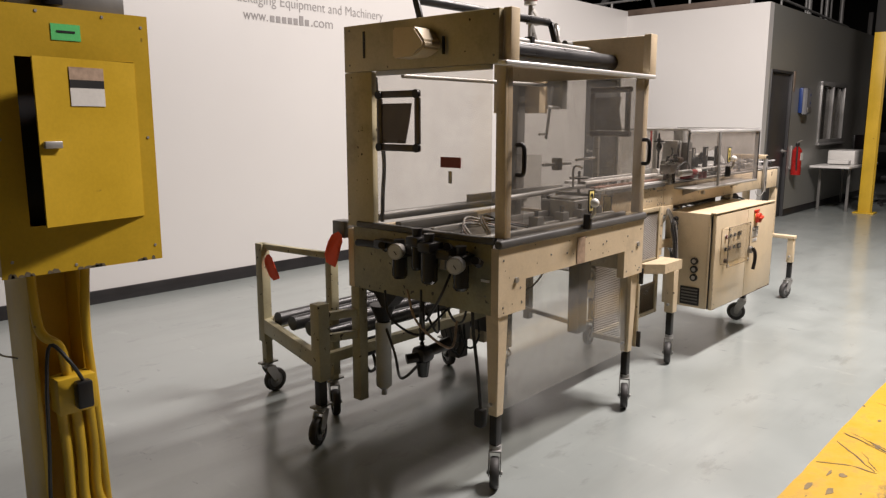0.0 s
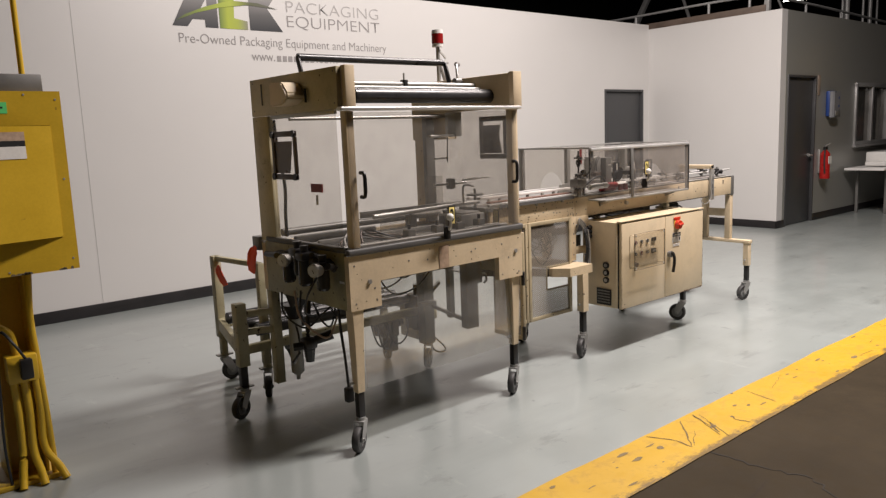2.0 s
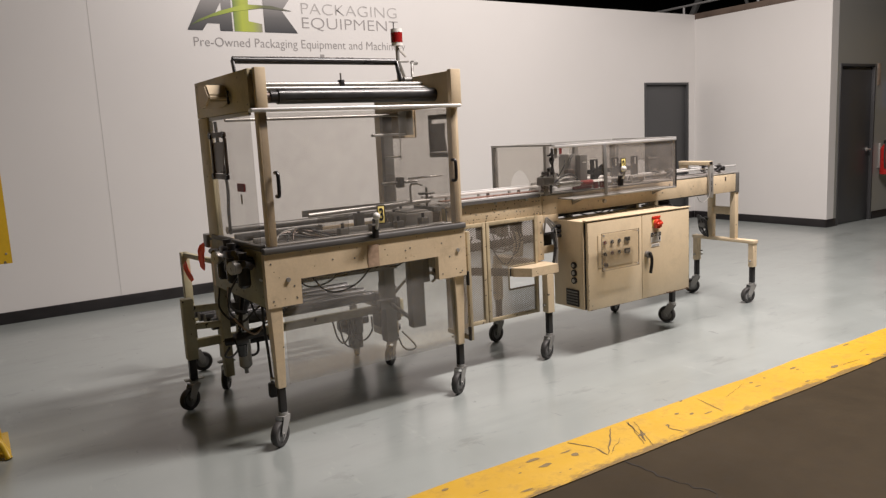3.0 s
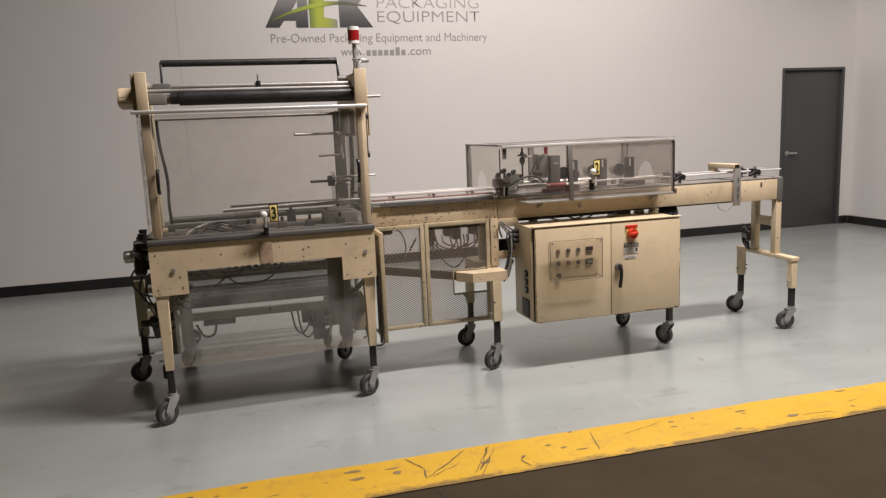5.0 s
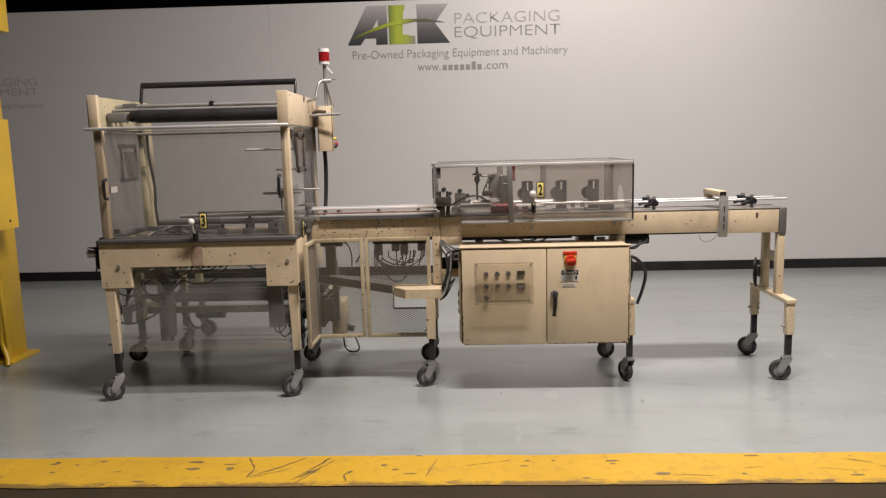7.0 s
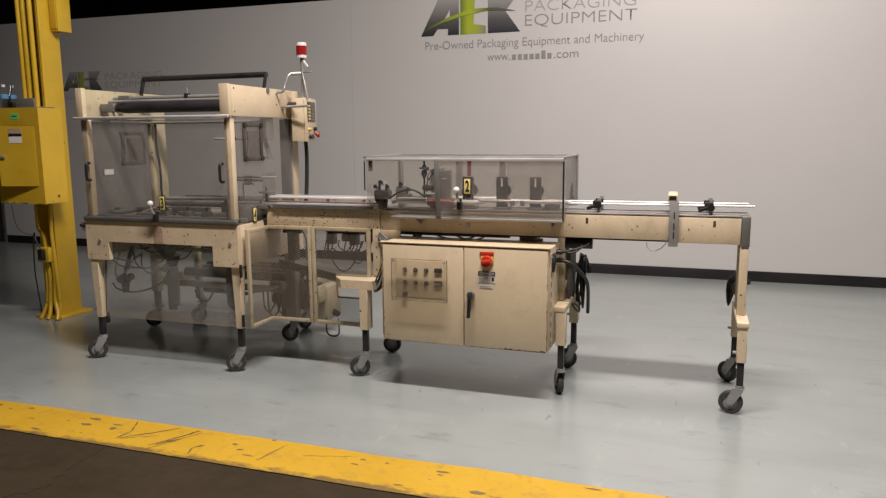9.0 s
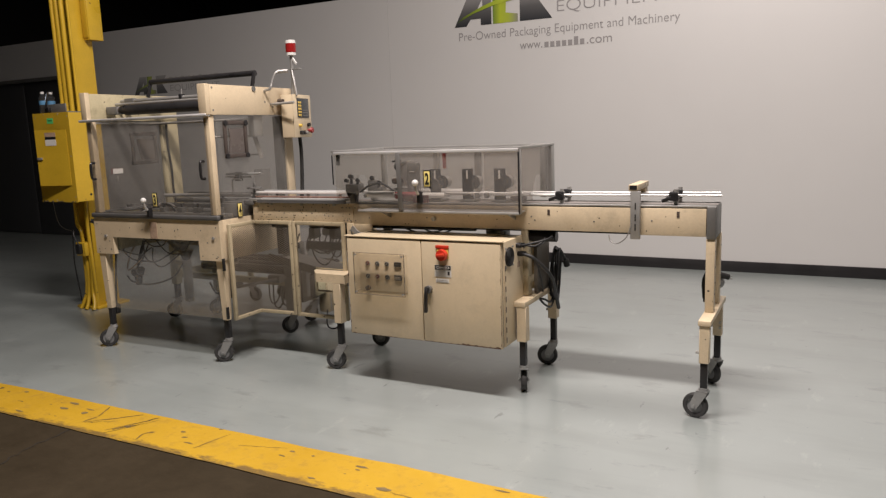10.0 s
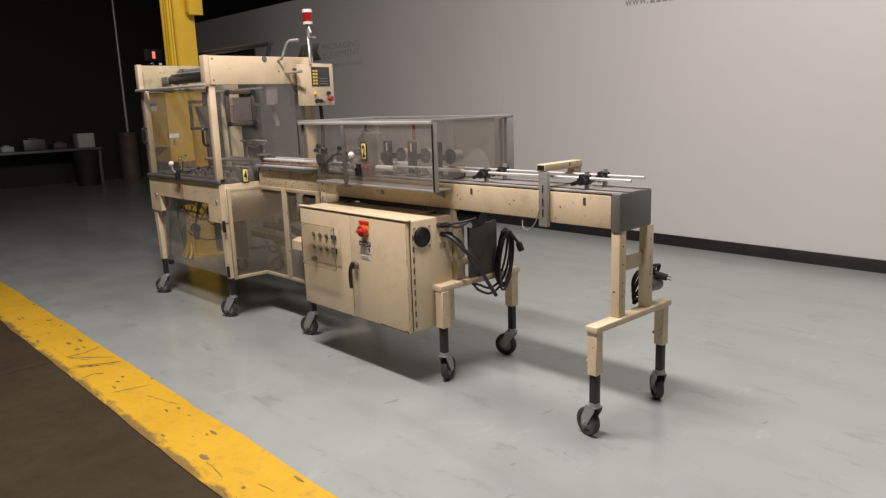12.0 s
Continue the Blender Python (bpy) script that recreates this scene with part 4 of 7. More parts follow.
def ball_latch(parent, x, y, z):
    """A black toggle latch with a white ball knob."""
    b = part("latch", box(B(), x - 0.012, x + 0.012, y - 0.03, y, z - 0.05, z + 0.015, 0.003), BLACK, parent)
    part("arm", hose(B(), [(x, y - 0.03, z), (x - 0.003, y - 0.045, z + 0.02), (x - 0.006, y - 0.05, z + 0.05)], 0.008), STEEL, b)
    part("knob", ball(B(), (x - 0.008, y - 0.05, z + 0.065), 0.019), WHITE_PL, b, "white ball knob")


# ---------------------------------------------------------------- wrapping machine
XL, XR, YF, YB = 2.25, 3.41, 1.665, 2.495
ASKEW = pose(2.55, YF, 0, 0, 0, 1.3) @ Matrix.Translation((-2.55, -YF, 0))
TURNED[0] = ASKEW
M = thing("wrapping_machine", ((XL + XR) / 2, 2.08, 0), "cream painted wrapping machine with clear acrylic guards, chipped, on casters", "packaging machine")

# lower box: front beam with deep ends, rear beam, end plates
for y0, y1, name in ((YF, YF + 0.035, "front_beam"), (YB - 0.035, YB, "rear_beam")):
    part(name, prism(B(), [(XL, 0.688), (2.425, 0.688), (2.425, 0.81), (3.225, 0.81), (3.225, 0.682), (XR, 0.682), (XR, 0.945), (XL, 0.945)], "y", y0, y1), CREAM, M)
bolts(M, [(x, YF, z) for x, z in ((2.28, 0.72), (2.40, 0.72), (2.28, 0.90), (2.39, 0.78), (3.25, 0.71), (3.38, 0.71), (3.25, 0.88), (3.38, 0.90), (3.30, 0.80), (2.6, 0.88), (2.72, 0.87), (3.02, 0.87), (3.05, 0.88))], r=0.006, material=GREY_STEEL)
part("front_knob", cyl(B(), (2.36, YF, 0.815), (2.36, YF - 0.008, 0.815), 0.011), STEEL, M)
part("front_knob", cyl(B(), (3.355, YF, 0.83), (3.355, YF - 0.007, 0.83), 0.011), STEEL, M)
part("end_plate", box(B(), XL, XL + 0.012, YF + 0.036, YB - 0.036, 0.688, 0.958, 0.002), GRIMY_SHADED_CREAM, M, "oil-stained cream end plate, shade darkened into its colour")
part("end_plate", box(B(), XR - 0.012, XR, YF + 0.036, YB - 0.036, 0.682, 0.945, 0.002), CREAM, M)
part("deck", box(B(), XL + 0.02, XR - 0.02, YF + 0.04, YB - 0.04, 0.915, 0.93, 0.002), GREY_STEEL, M)
part("edge_rail", box(B(), XL - 0.005, XR + 0.005, YF - 0.012, YF + 0.02, 0.946, 0.978, 0.009, 3), DARK_RAIL, M, "dark grey edge rail")
part("edge_rail", box(B(), XL - 0.008, XL + 0.022, YF + 0.022, YB - 0.06, 0.96, 0.985, 0.007, 3), DARK_RAIL, M, "dark grey edge rail")
random.seed(31)
for i in range(34):
    x, z = random.uniform(2.27, 3.39), random.choice((0.70, 0.725, 0.83, 0.86, 0.89, 0.92, 0.935))
    if z > 0.82 or x < 2.41 or x > 3.24:
        part("chip_spot", cyl(B(), (x, YF + 0.001, z), (x, YF - 0.0006, z), random.uniform(0.0015, 0.0038), seg=7), LABEL_BLACK, M)
part("sticker", box(B(), 2.795, 2.86, YF - 0.003, YF - 0.0005, 0.812, 0.925), LABEL_TAN, M, "faded brown warning sticker")

# legs
leg(M, 2.292, 1.702, 0.69, 0.285, 36, 0.062, CREAM, 0.010)
leg(M, 3.372, 1.712, 0.684, 0.282, 30, 0.062, CREAM, 0.010)
part("rear_leg", box(B(), 2.252, 2.302, 2.435, 2.488, 0.16, 0.686, 0.004), OLIVE, M)
# Grey instead of olive: this leg's backlit darkness is put into its colour.
part("rear_leg", box(B(), 3.298, 3.378, 2.413, 2.488, 0.155, 0.68, 0.004), GREY_STEEL, M)

# posts
part("front_post", box(B(), 2.28, 2.323, YF, YF + 0.045, 0.979, 1.61, 0.004), CREAM, M)
part("front_post", box(B(), 3.352, 3.398, YF, YF + 0.045, 0.979, 1.61, 0.004), CREAM, M)
part("rear_post", box(B(), XL, XL + 0.03, 2.33, YB, 0.96, 1.61, 0.004), SHADED_CREAM, M)
part("rear_post", box(B(), 3.345, 3.40, 2.40, YB, 0.946, 1.61, 0.004), CREAM, M)
part("post_cable", hose(B(), [(2.30, 2.36, 1.59), (2.305, 2.35, 1.45), (2.33, 2.345, 1.25), (2.325, 2.35, 1.1), (2.33, 2.36, 0.98)], 0.009, 8), CABLE_BLACK, M, "black cable hung down the rear post")
# Added grey strip that darkens the cream post where its side lies in shade.
part("post_shade_strip", box(B(), 3.328, 3.396, 2.365, 2.399, 0.95, 1.605, 0.003), GREY_STEEL, M, "grey strip added for the post's shaded side")

# upper side boxes
for x0, x1, lip0, lip1 in ((XL, XL + 0.03, XL + 0.022, XL + 0.075), (XR - 0.03, XR, XR - 0.065, XR)):
    # The left plate takes the shade-toned cream, the right one plain cream.
    part("side_plate", box(B(), x0, x1, YF + 0.012, YB, 1.612, 1.80, 0.003), CREAM if x0 > 3 else SHADED_CREAM, M)
    part("side_lip", box(B(), lip0, lip1, YF - 0.025, YF + 0.011, 1.612, 1.803, 0.004), CREAM, M)
bolts(M, [(XL, y, z) for y, z in ((1.70, 1.64), (2.46, 1.64), (2.46, 1.78), (1.70, 1.78))], (-1, 0, 0), 0.006, GREY_STEEL)
bolts(M, [(XR, y, z) for y, z in ((1.70, 1.64), (1.70, 1.78), (2.2, 1.70), (2.28, 1.67))], (1, 0, 0), 0.009, GREY_STEEL)
part("slot", box(B(), XL - 0.002, XL + 0.004, 2.365, 2.377, 1.665, 1.772), LABEL_BLACK, M)
bm = B()
prism(bm, [(1.99, 1.752), (2.11, 1.757), (2.11, 1.645), (2.0, 1.648), (1.945, 1.675), (1.945, 1.70)], "x", XL - 0.1, XL - 0.001)
bmesh.ops.bevel(bm, geom=bm.edges[:], offset=0.008, segments=2, affect="EDGES")
part("roller_cap", bm, CREAM_CLEAN, M, "cream moulded bearing cover")
part("cap_screw", cyl(B(), (XL - 0.012, 1.925, 1.72), (XL - 0.012, 1.925, 1.655), 0.006, seg=8), BLACK, M)

# aluminium rail above the front guard, thin rail above the end guard
part("top_rail", box(B(), XL - 0.01, XR - 0.005, YF - 0.03, YF + 0.012, 1.603, 1.621, 0.006, 3), ALU, M, "bright aluminium rail")
part("end_rail", box(B(), XL + 0.005, XL + 0.02, YF + 0.05, 2.31, 1.592, 1.611, 0.003), STEEL, M)

# clear guards
part("front_guard", box(B(), 2.285, 3.375, YF - 0.009, YF - 0.004, 0.979, 1.597), CLEAR, M, "clear acrylic front guard")
part("end_guard", box(B(), XL + 0.006, XL + 0.011, YF + 0.046, 2.31, 0.986, 1.591), CLEAR, M, "clear acrylic end guard")
part("end_guard", box(B(), XR - 0.005, XR, YF + 0.046, 2.40, 0.947, 1.61), CLEAR, M, "clear acrylic end guard")
part("lower_guard", box(B(), 2.34, 3.345, YF + 0.036, YF + 0.041, 0.29, 0.81), HAZY, M, "hazy acrylic lower guard")

for x in (2.335, 3.338):
    h = part("door_handle", hose(B(), [(x, YF - 0.01, 1.215), (x, YF - 0.04, 1.22), (x, YF - 0.045, 1.27), (x, YF - 0.04, 1.32), (x, YF - 0.01, 1.325)], 0.009, 8), BLACK, M, "black pull handle")
number_tag(M, "3", 2.881, YF - 0.01, 1.076, "front")
number_tag(M, "4", 1.866, XR + 0.001, 0.995, "end")
ball_latch(M, 2.835, YF - 0.01, 1.01)

# hatches in the end guards
for sx, x, y0, y1, z0, z1 in ((-1, XL + 0.005, 2.055, 2.295, 1.29, 1.53), (1, XR + 0.001, 1.765, 1.985, 1.335, 1.575)):
    fr = part("hatch_frame", frame_ring(B(), "x", x, x + sx * 0.014, y0, y1, z0, z1, 0.028, 0.006), BROWN, M, "dark brown hatch frame")
    part("hatch_panel", prism(B(), [(y0 + (0.085 if sx < 0 else 0.04), z0 + 0.032), (y1 - 0.03, z0 + 0.032), (y1 - 0.03, z1 - 0.05), (y0 + 0.05, z1 - 0.05), (y0 + 0.06, z0 + 0.13)], "x", x + sx * 0.001, x + sx * 0.006), SMOKED, fr, "smoked brown panel")
    for y, z in ((y0 + 0.015, z0 + 0.015), (y1 - 0.015, z0 + 0.015), (y0 + 0.015, z1 - 0.015), (y1 - 0.015, z1 - 0.015)):
        part("corner_pad", cyl(B(), (x + sx * 0.012, y, z), (x + sx * 0.02, y, z), 0.017), BLACK, fr)
part("red_plate", box(B(), XL + 0.001, XL + 0.005, 1.852, 1.952, 1.235, 1.275), REDPLATE, M, "dark red label plate")
part("plate_backing", box(B(), XL + 0.0115, XL + 0.013, 1.86, 1.945, 1.237, 1.273), PAPER, M)
part("key_switch", box(B(), XL, XL + 0.005, 1.895, 1.912, 1.175, 1.222, 0.002), STEEL, M)

# rollers across the top
part("film_roller", cyl(B(), (2.46, 1.86, 1.685), (XR - 0.031, 1.86, 1.685), 0.038, seg=28), ROLLER, M, "black rubber-sleeved film roller")
part("roller_shaft", cyl(B(), (XL + 0.03, 1.86, 1.685), (2.46, 1.86, 1.685), 0.022), BRONZE, M)
part("roller_collar", cyl(B(), (2.42, 1.86, 1.685), (2.46, 1.86, 1.685), 0.03), BLACK, M)
part("guide_shaft", cyl(B(), (XL + 0.03, 1.98, 1.752), (XR - 0.031, 1.98, 1.752), 0.013), STEEL, M)
part("guide_shaft", cyl(B(), (XL + 0.03, 1.93, 1.728), (XR - 0.031, 1.93, 1.728), 0.011), STEEL, M)
part("shaft_clamp", box(B(), 2.86, 2.885, 1.96, 2.0, 1.735, 1.775, 0.004), BLACK, M)
part("shaft_screw", cyl(B(), (2.872, 1.98, 1.775), (2.872, 1.98, 1.81), 0.005, seg=8), STEEL, M)
part("idler_roller", cyl(B(), (XL + 0.03, 2.25, 1.70), (XR - 0.031, 2.25, 1.70), 0.025), GREY_STEEL, M)
part("lower_film_roller", cyl(B(), (XL + 0.05, 2.2, 1.59), (XR - 0.05, 2.2, 1.59), 0.009), STEEL, M)
for x in (2.365, 3.345):
    part("roller_arm", bar(B(), (x, 2.15, 1.78), (x, 2.187, 1.897), 0.012, 0.03, 0.003), BLACK, M)
part("dancer_roller", cyl(B(), (2.365, 2.185, 1.893), (3.345, 2.20, 1.898), 0.019, seg=20), ROLLER, M, "black dancer roller on arms")
part("dancer_pivot", cyl(B(), (3.33, 2.09, 1.785), (XR + 0.005, 2.09, 1.785), 0.018), GREY_STEEL, M)
part("bearing_block", box(B(), 2.29, 2.40, 1.83, 1.89, 1.655, 1.71, 0.006), GREY_STEEL, M)
part("bearing_block", box(B(), 2.33, 2.42, 1.96, 2.0, 1.732, 1.77, 0.006), GREY_STEEL, M)

# crank on the end
cr = part("crank", hose(B(), [(XR, 2.20, 1.775), (XR + 0.05, 2.20, 1.785), (XR + 0.06, 2.215, 1.83), (XR + 0.075, 2.235, 1.885), (XR + 0.09, 2.25, 1.90)], 0.009), STEEL, M, "steel hand crank")
part("grip", cyl(B(), (XR + 0.085, 2.25, 1.90), (XR + 0.14, 2.29, 1.905), 0.013), STEEL, cr)
part("adjust_screw", cyl(B(), (XR, 2.26, 1.685), (XR + 0.2, 2.26, 1.69), 0.009), STEEL, M)
part("adjust_clamp", hose(B(), [(XR, 2.36, 1.70), (XR + 0.04, 2.30, 1.71), (XR + 0.1, 2.27, 1.705)], 0.012), BRONZE, M)
part("end_bracket", box(B(), XR - 0.075, XR - 0.025, 2.10, 2.19, 1.47, 1.61, 0.003), CYL_GREY, M)
part("end_rod", cyl(B(), (3.05, 2.0, 1.475), (3.34, 2.12, 1.475), 0.008), STEEL, M)
part("end_rod", cyl(B(), (3.20, 2.14, 1.345), (3.35, 2.20, 1.345), 0.006), STEEL, M)
part("end_rod", cyl(B(), (3.24, 1.95, 1.225), (3.50, 2.0, 1.225), 0.006), STEEL, M)
part("bent_strip", bar(B(), (3.31, 2.14, 1.58), (3.35, 2.2, 1.32), 0.004, 0.03), STEEL, M)

# beacon on a pole
TURNED[0] = Matrix.Identity(4)
pole = part("beacon_pole", cyl(B(), (3.478, 2.435, 1.50), (3.478, 2.435, 2.02), 0.012), STEEL, M)
bc = part("beacon", cyl(B(), (3.478, 2.435, 2.02), (3.478, 2.435, 2.04), 0.034, seg=24), WHITE_PL, M, "red signal beacon with white cap")
part("lens", cyl(B(), (3.478, 2.435, 2.04), (3.478, 2.435, 2.10), 0.036, seg=24), BEACON_RED, bc, "dark red lens")
part("cap", cyl(B(), (3.478, 2.435, 2.10), (3.478, 2.435, 2.122), 0.036, 0.034, 24), WHITE_PL, bc)
part("pole_lever", bar(B(), (3.49, 2.43, 2.0), (3.53, 2.42, 1.955), 0.01, 0.018, 0.002), WHITE_PL, pole)
part("pole_clamp", box(B(), 3.46, 3.55, 2.42, 2.45, 1.92, 1.93, 0.002), STEEL, pole)
part("pole_arm", bar(B(), (3.478, 2.43, 1.93), (3.53, 2.40, 1.74), 0.012, 0.02, 0.002), STEEL, pole)

# operator panel on the post
bm = B()
box(bm, -0.035, 0.055, -0.135, 0.135, -0.147, 0.147, 0.004)
bm.transform(pose(3.442, 2.475, 1.60, 0, 0, 13))
hm = part("operator_panel", bm, CREAM_CLEAN, M, "cream operator panel with dark screen")


def on_panel(name, build, m, label=""):
    b = B()
    build(b)
    b.transform(pose(3.442, 2.475, 1.60, 0, 0, 13))
    part(name, b, m, hm, label)


on_panel("face_plate", lambda b: box(b, 0.056, 0.062, -0.143, 0.143, -0.148, 0.15, 0.003), CREAM_CLEAN)
on_panel("screen", lambda b: box(b, 0.062, 0.067, -0.085, 0.10, -0.01, 0.125, 0.003), SCREEN, "dark grey display")
for i in range(5):
    on_panel("key", lambda b, i=i: box(b, 0.067, 0.070, -0.075, -0.055, 0.0 + i * 0.022, 0.014 + i * 0.022, 0.001), BRASS)
    on_panel("key", lambda b, i=i: box(b, 0.067, 0.070, -0.048, -0.028, 0.0 + i * 0.022, 0.014 + i * 0.022, 0.001), BRASS)
for i in range(3):
    on_panel("print_line", lambda b, i=i: box(b, 0.067, 0.0685, -0.01, 0.08, 0.005 + i * 0.018, 0.009 + i * 0.018), CABLE_GREY)
for y, z, m, r in ((-0.06, -0.065, BRASS, 0.011), (0.075, -0.06, BLACK, 0.013), (-0.05, -0.115, BLACK, 0.014), (-0.01, -0.115, BLACK, 0.014), (0.03, -0.115, STEEL, 0.012)):
    on_panel("push_button", lambda b, y=y, z=z, r=r: cyl(b, (0.062, y, z), (0.082, y, z), r), m)
on_panel("stop_button", lambda b: (cyl(b, (0.062, 0.08, -0.1), (0.085, 0.08, -0.1), 0.012), cyl(b, (0.085, 0.08, -0.1), (0.098, 0.08, -0.1), 0.022, 0.018)), STOP_RED, "dark red mushroom stop button")
part("panel_bracket", box(B(), 3.40, 3.425, 2.42, 2.52, 1.62, 1.70, 0.003), GREY_STEEL, M)
part("panel_conduit", hose(B(), [(3.435, 2.525, 1.46), (3.437, 2.53, 1.35), (3.432, 2.53, 1.2), (3.42, 2.53, 1.05), (3.405, 2.52, 0.9)], 0.014), RUBBER, M, "black flexible conduit")

# inside the cage: guides, tables, hoses
part("side_guide", cyl(B(), (2.62, 1.98, 1.075), (3.40, 2.02, 1.085), 0.012), STEEL, M)
part("side_guide", box(B(), 2.66, 3.42, 2.16, 2.172, 1.05, 1.085, 0.002), STEEL, M)
part("lower_guide", box(B(), 2.75, 3.38, 1.83, 1.85, 0.95, 0.975, 0.003), STEEL, M)
part("lower_guide", box(B(), 2.35, 3.38, 2.08, 2.10, 0.95, 0.975, 0.003), STEEL, M)
part("cross_bar", cyl(B(), (2.30, 2.38, 1.0), (3.38, 2.38, 1.0), 0.02), GREY_STEEL, M)
part("cross_bar", cyl(B(), (2.30, 1.78, 0.965), (3.38, 1.78, 0.965), 0.014), GREY_STEEL, M)
part("cross_bar", box(B(), 2.30, 2.80, 2.22, 2.26, 0.95, 0.99, 0.004), GREY_STEEL, M)
part("slide_plate", box(B(), 2.72, 3.02, 1.72, 1.93, 0.931, 0.945, 0.002), CREAM_CLEAN, M, "cream slide plate")
part("clear_block", box(B(), 2.68, 2.86, 2.0, 2.012, 0.94, 1.06), CLEAR, M)
for x, y, z in ((2.93, 1.84, 0.99), (3.08, 1.84, 0.99), (3.2, 2.1, 1.0), (2.75, 1.85, 0.985), (3.25, 1.86, 0.99), (3.0, 2.16, 1.02), (3.28, 2.16, 1.02)):
    b = part("clamp_block", box(B(), x - 0.025, x + 0.025, y - 0.025, y + 0.025, z - 0.055, z + 0.02, 0.005), GREY_STEEL, M)
    part("clamp_screw", cyl(B(), (x, y, z + 0.02), (x, y, z + 0.045), 0.009), BLACK, b)
part("forming_box", box(B(), 3.18, 3.36, 1.93, 2.13, 0.945, 1.03, 0.005), STEEL, M)
part("forming_plate", box(B(), 3.20, 3.34, 1.95, 2.11, 1.031, 1.04, 0.002), STEEL, M)
part("guide_stand", box(B(), 3.27, 3.28, 2.2, 2.36, 0.95, 1.24, 0.002), CLEAR, M)
part("cross_rod", cyl(B(), (3.12, 2.08, 1.20), (3.36, 2.08, 1.20), 0.008), STEEL, M)
part("rod_clamp", box(B(), 3.22, 3.26, 2.06, 2.1, 1.17, 1.23, 0.004), GREY_STEEL, M)
random.seed(4)
for i in range(5):
    x, y = 2.32 + 0.04 * i, 1.95 + 0.03 * (i % 3)
    part("air_hose", hose(B(), [(x, y - 0.1, 0.945), (x + 0.06, y, 0.96 + 0.012 * i), (x + 0.16, y + 0.06, 0.985 + 0.008 * (i % 4)), (x + 0.28, y + 0.02, 0.965), (x + 0.36, y - 0.05, 0.945)], 0.005), (CABLE_BLACK, BRONZE, CABLE_GREY)[i % 3], M)

# air regulators on the end plate
part("air_manifold", box(B(), XL - 0.06, XL - 0.001, 1.80, 2.28, 0.885, 0.925, 0.008), BLACK, M, "black air manifold")
part("inlet_pipe", cyl(B(), (XL - 0.04, 2.28, 0.90), (XL - 0.04, 2.40, 0.895), 0.016, seg=14), BLACK, M)
for x, y, z in ((2.145, 2.10, 0.898), (2.125, 1.765, 0.888)):
    g = part("pressure_gauge", cyl(B(), (x + 0.035, y + 0.015, z), (x, y, z), 0.032, seg=24), STEEL, M, "round pressure gauge")
    part("dial", cyl(B(), (x, y, z), (x - 0.003, y - 0.0013, z), 0.027, seg=24), GLASS_FACE, g, "white dial")
    part("needle", bar(B(), (x - 0.004, y - 0.012, z - 0.01), (x - 0.004, y + 0.012, z + 0.012), 0.001, 0.004), LABEL_BLACK, g)
    part("gauge_stem", cyl(B(), (x + 0.035, y + 0.015, z), (XL - 0.03, y + 0.03, z), 0.012, seg=10), BLACK, g)
for y, z0, z1, r in ((2.12, 0.782, 0.87, 0.032), (2.02, 0.83, 0.925, 0.024), (1.955, 0.785, 0.91, 0.034), (1.79, 0.783, 0.88, 0.031)):
    f = part("air_filter", cyl(B(), (XL - 0.06, y, z0 + 0.012), (XL - 0.06, y, z1), r, seg=20), BOWL, M, "black air filter bowl")
    part("filter_tip", cyl(B(), (XL - 0.06, y, z0), (XL - 0.06, y, z0 + 0.012), r * 0.75, r, 20), BOWL, f)
    part("filter_head", box(B(), XL - 0.095, XL - 0.012, y - 0.035, y + 0.035, z1, z1 + 0.04, 0.01), BLACK, f)
    part("adjusting_knob", cyl(B(), (XL - 0.06, y, z1 + 0.04), (XL - 0.06, y, z1 + 0.072), 0.018, 0.022, 14), BLACK, f)
for y, z in ((1.86, 0.935), (1.83, 0.915), (1.72, 0.90), (2.22, 0.90)):
    f = part("pipe_elbow", cyl(B(), (XL - 0.05, y, z), (XL - 0.085, y - 0.02, z + 0.012), 0.015, seg=12), BLACK, M)
    part("elbow_nut", cyl(B(), (XL - 0.05, y, z), (XL - 0.035, y, z - 0.01), 0.019, seg=6), BLACK, f)
part("solenoid", box(B(), XL - 0.05, XL - 0.001, 1.88, 1.915, 0.845, 0.90, 0.006), GREY_STEEL, M)
part("side_fitting", box(B(), XL - 0.03, XL + 0.04, 2.50, 2.585, 0.90, 0.975, 0.006), GREY_STEEL, M)
part("bowl_holder", box(B(), XL - 0.004, XL - 0.001, 2.30, 2.42, 0.74, 0.86, 0.001), LABEL_TAN, M, "worn brown label")
part("small_label", box(B(), XL - 0.004, XL - 0.001, 1.70, 1.74, 0.815, 0.825), PAPER, M)
bolts(M, [(XL, y, z) for y, z in ((1.74, 0.92), (1.74, 0.72), (1.80, 0.70), (2.40, 0.71), (2.2, 0.70), (2.44, 0.93), (1.72, 0.76))], (-1, 0, 0), 0.006, GREY_STEEL)
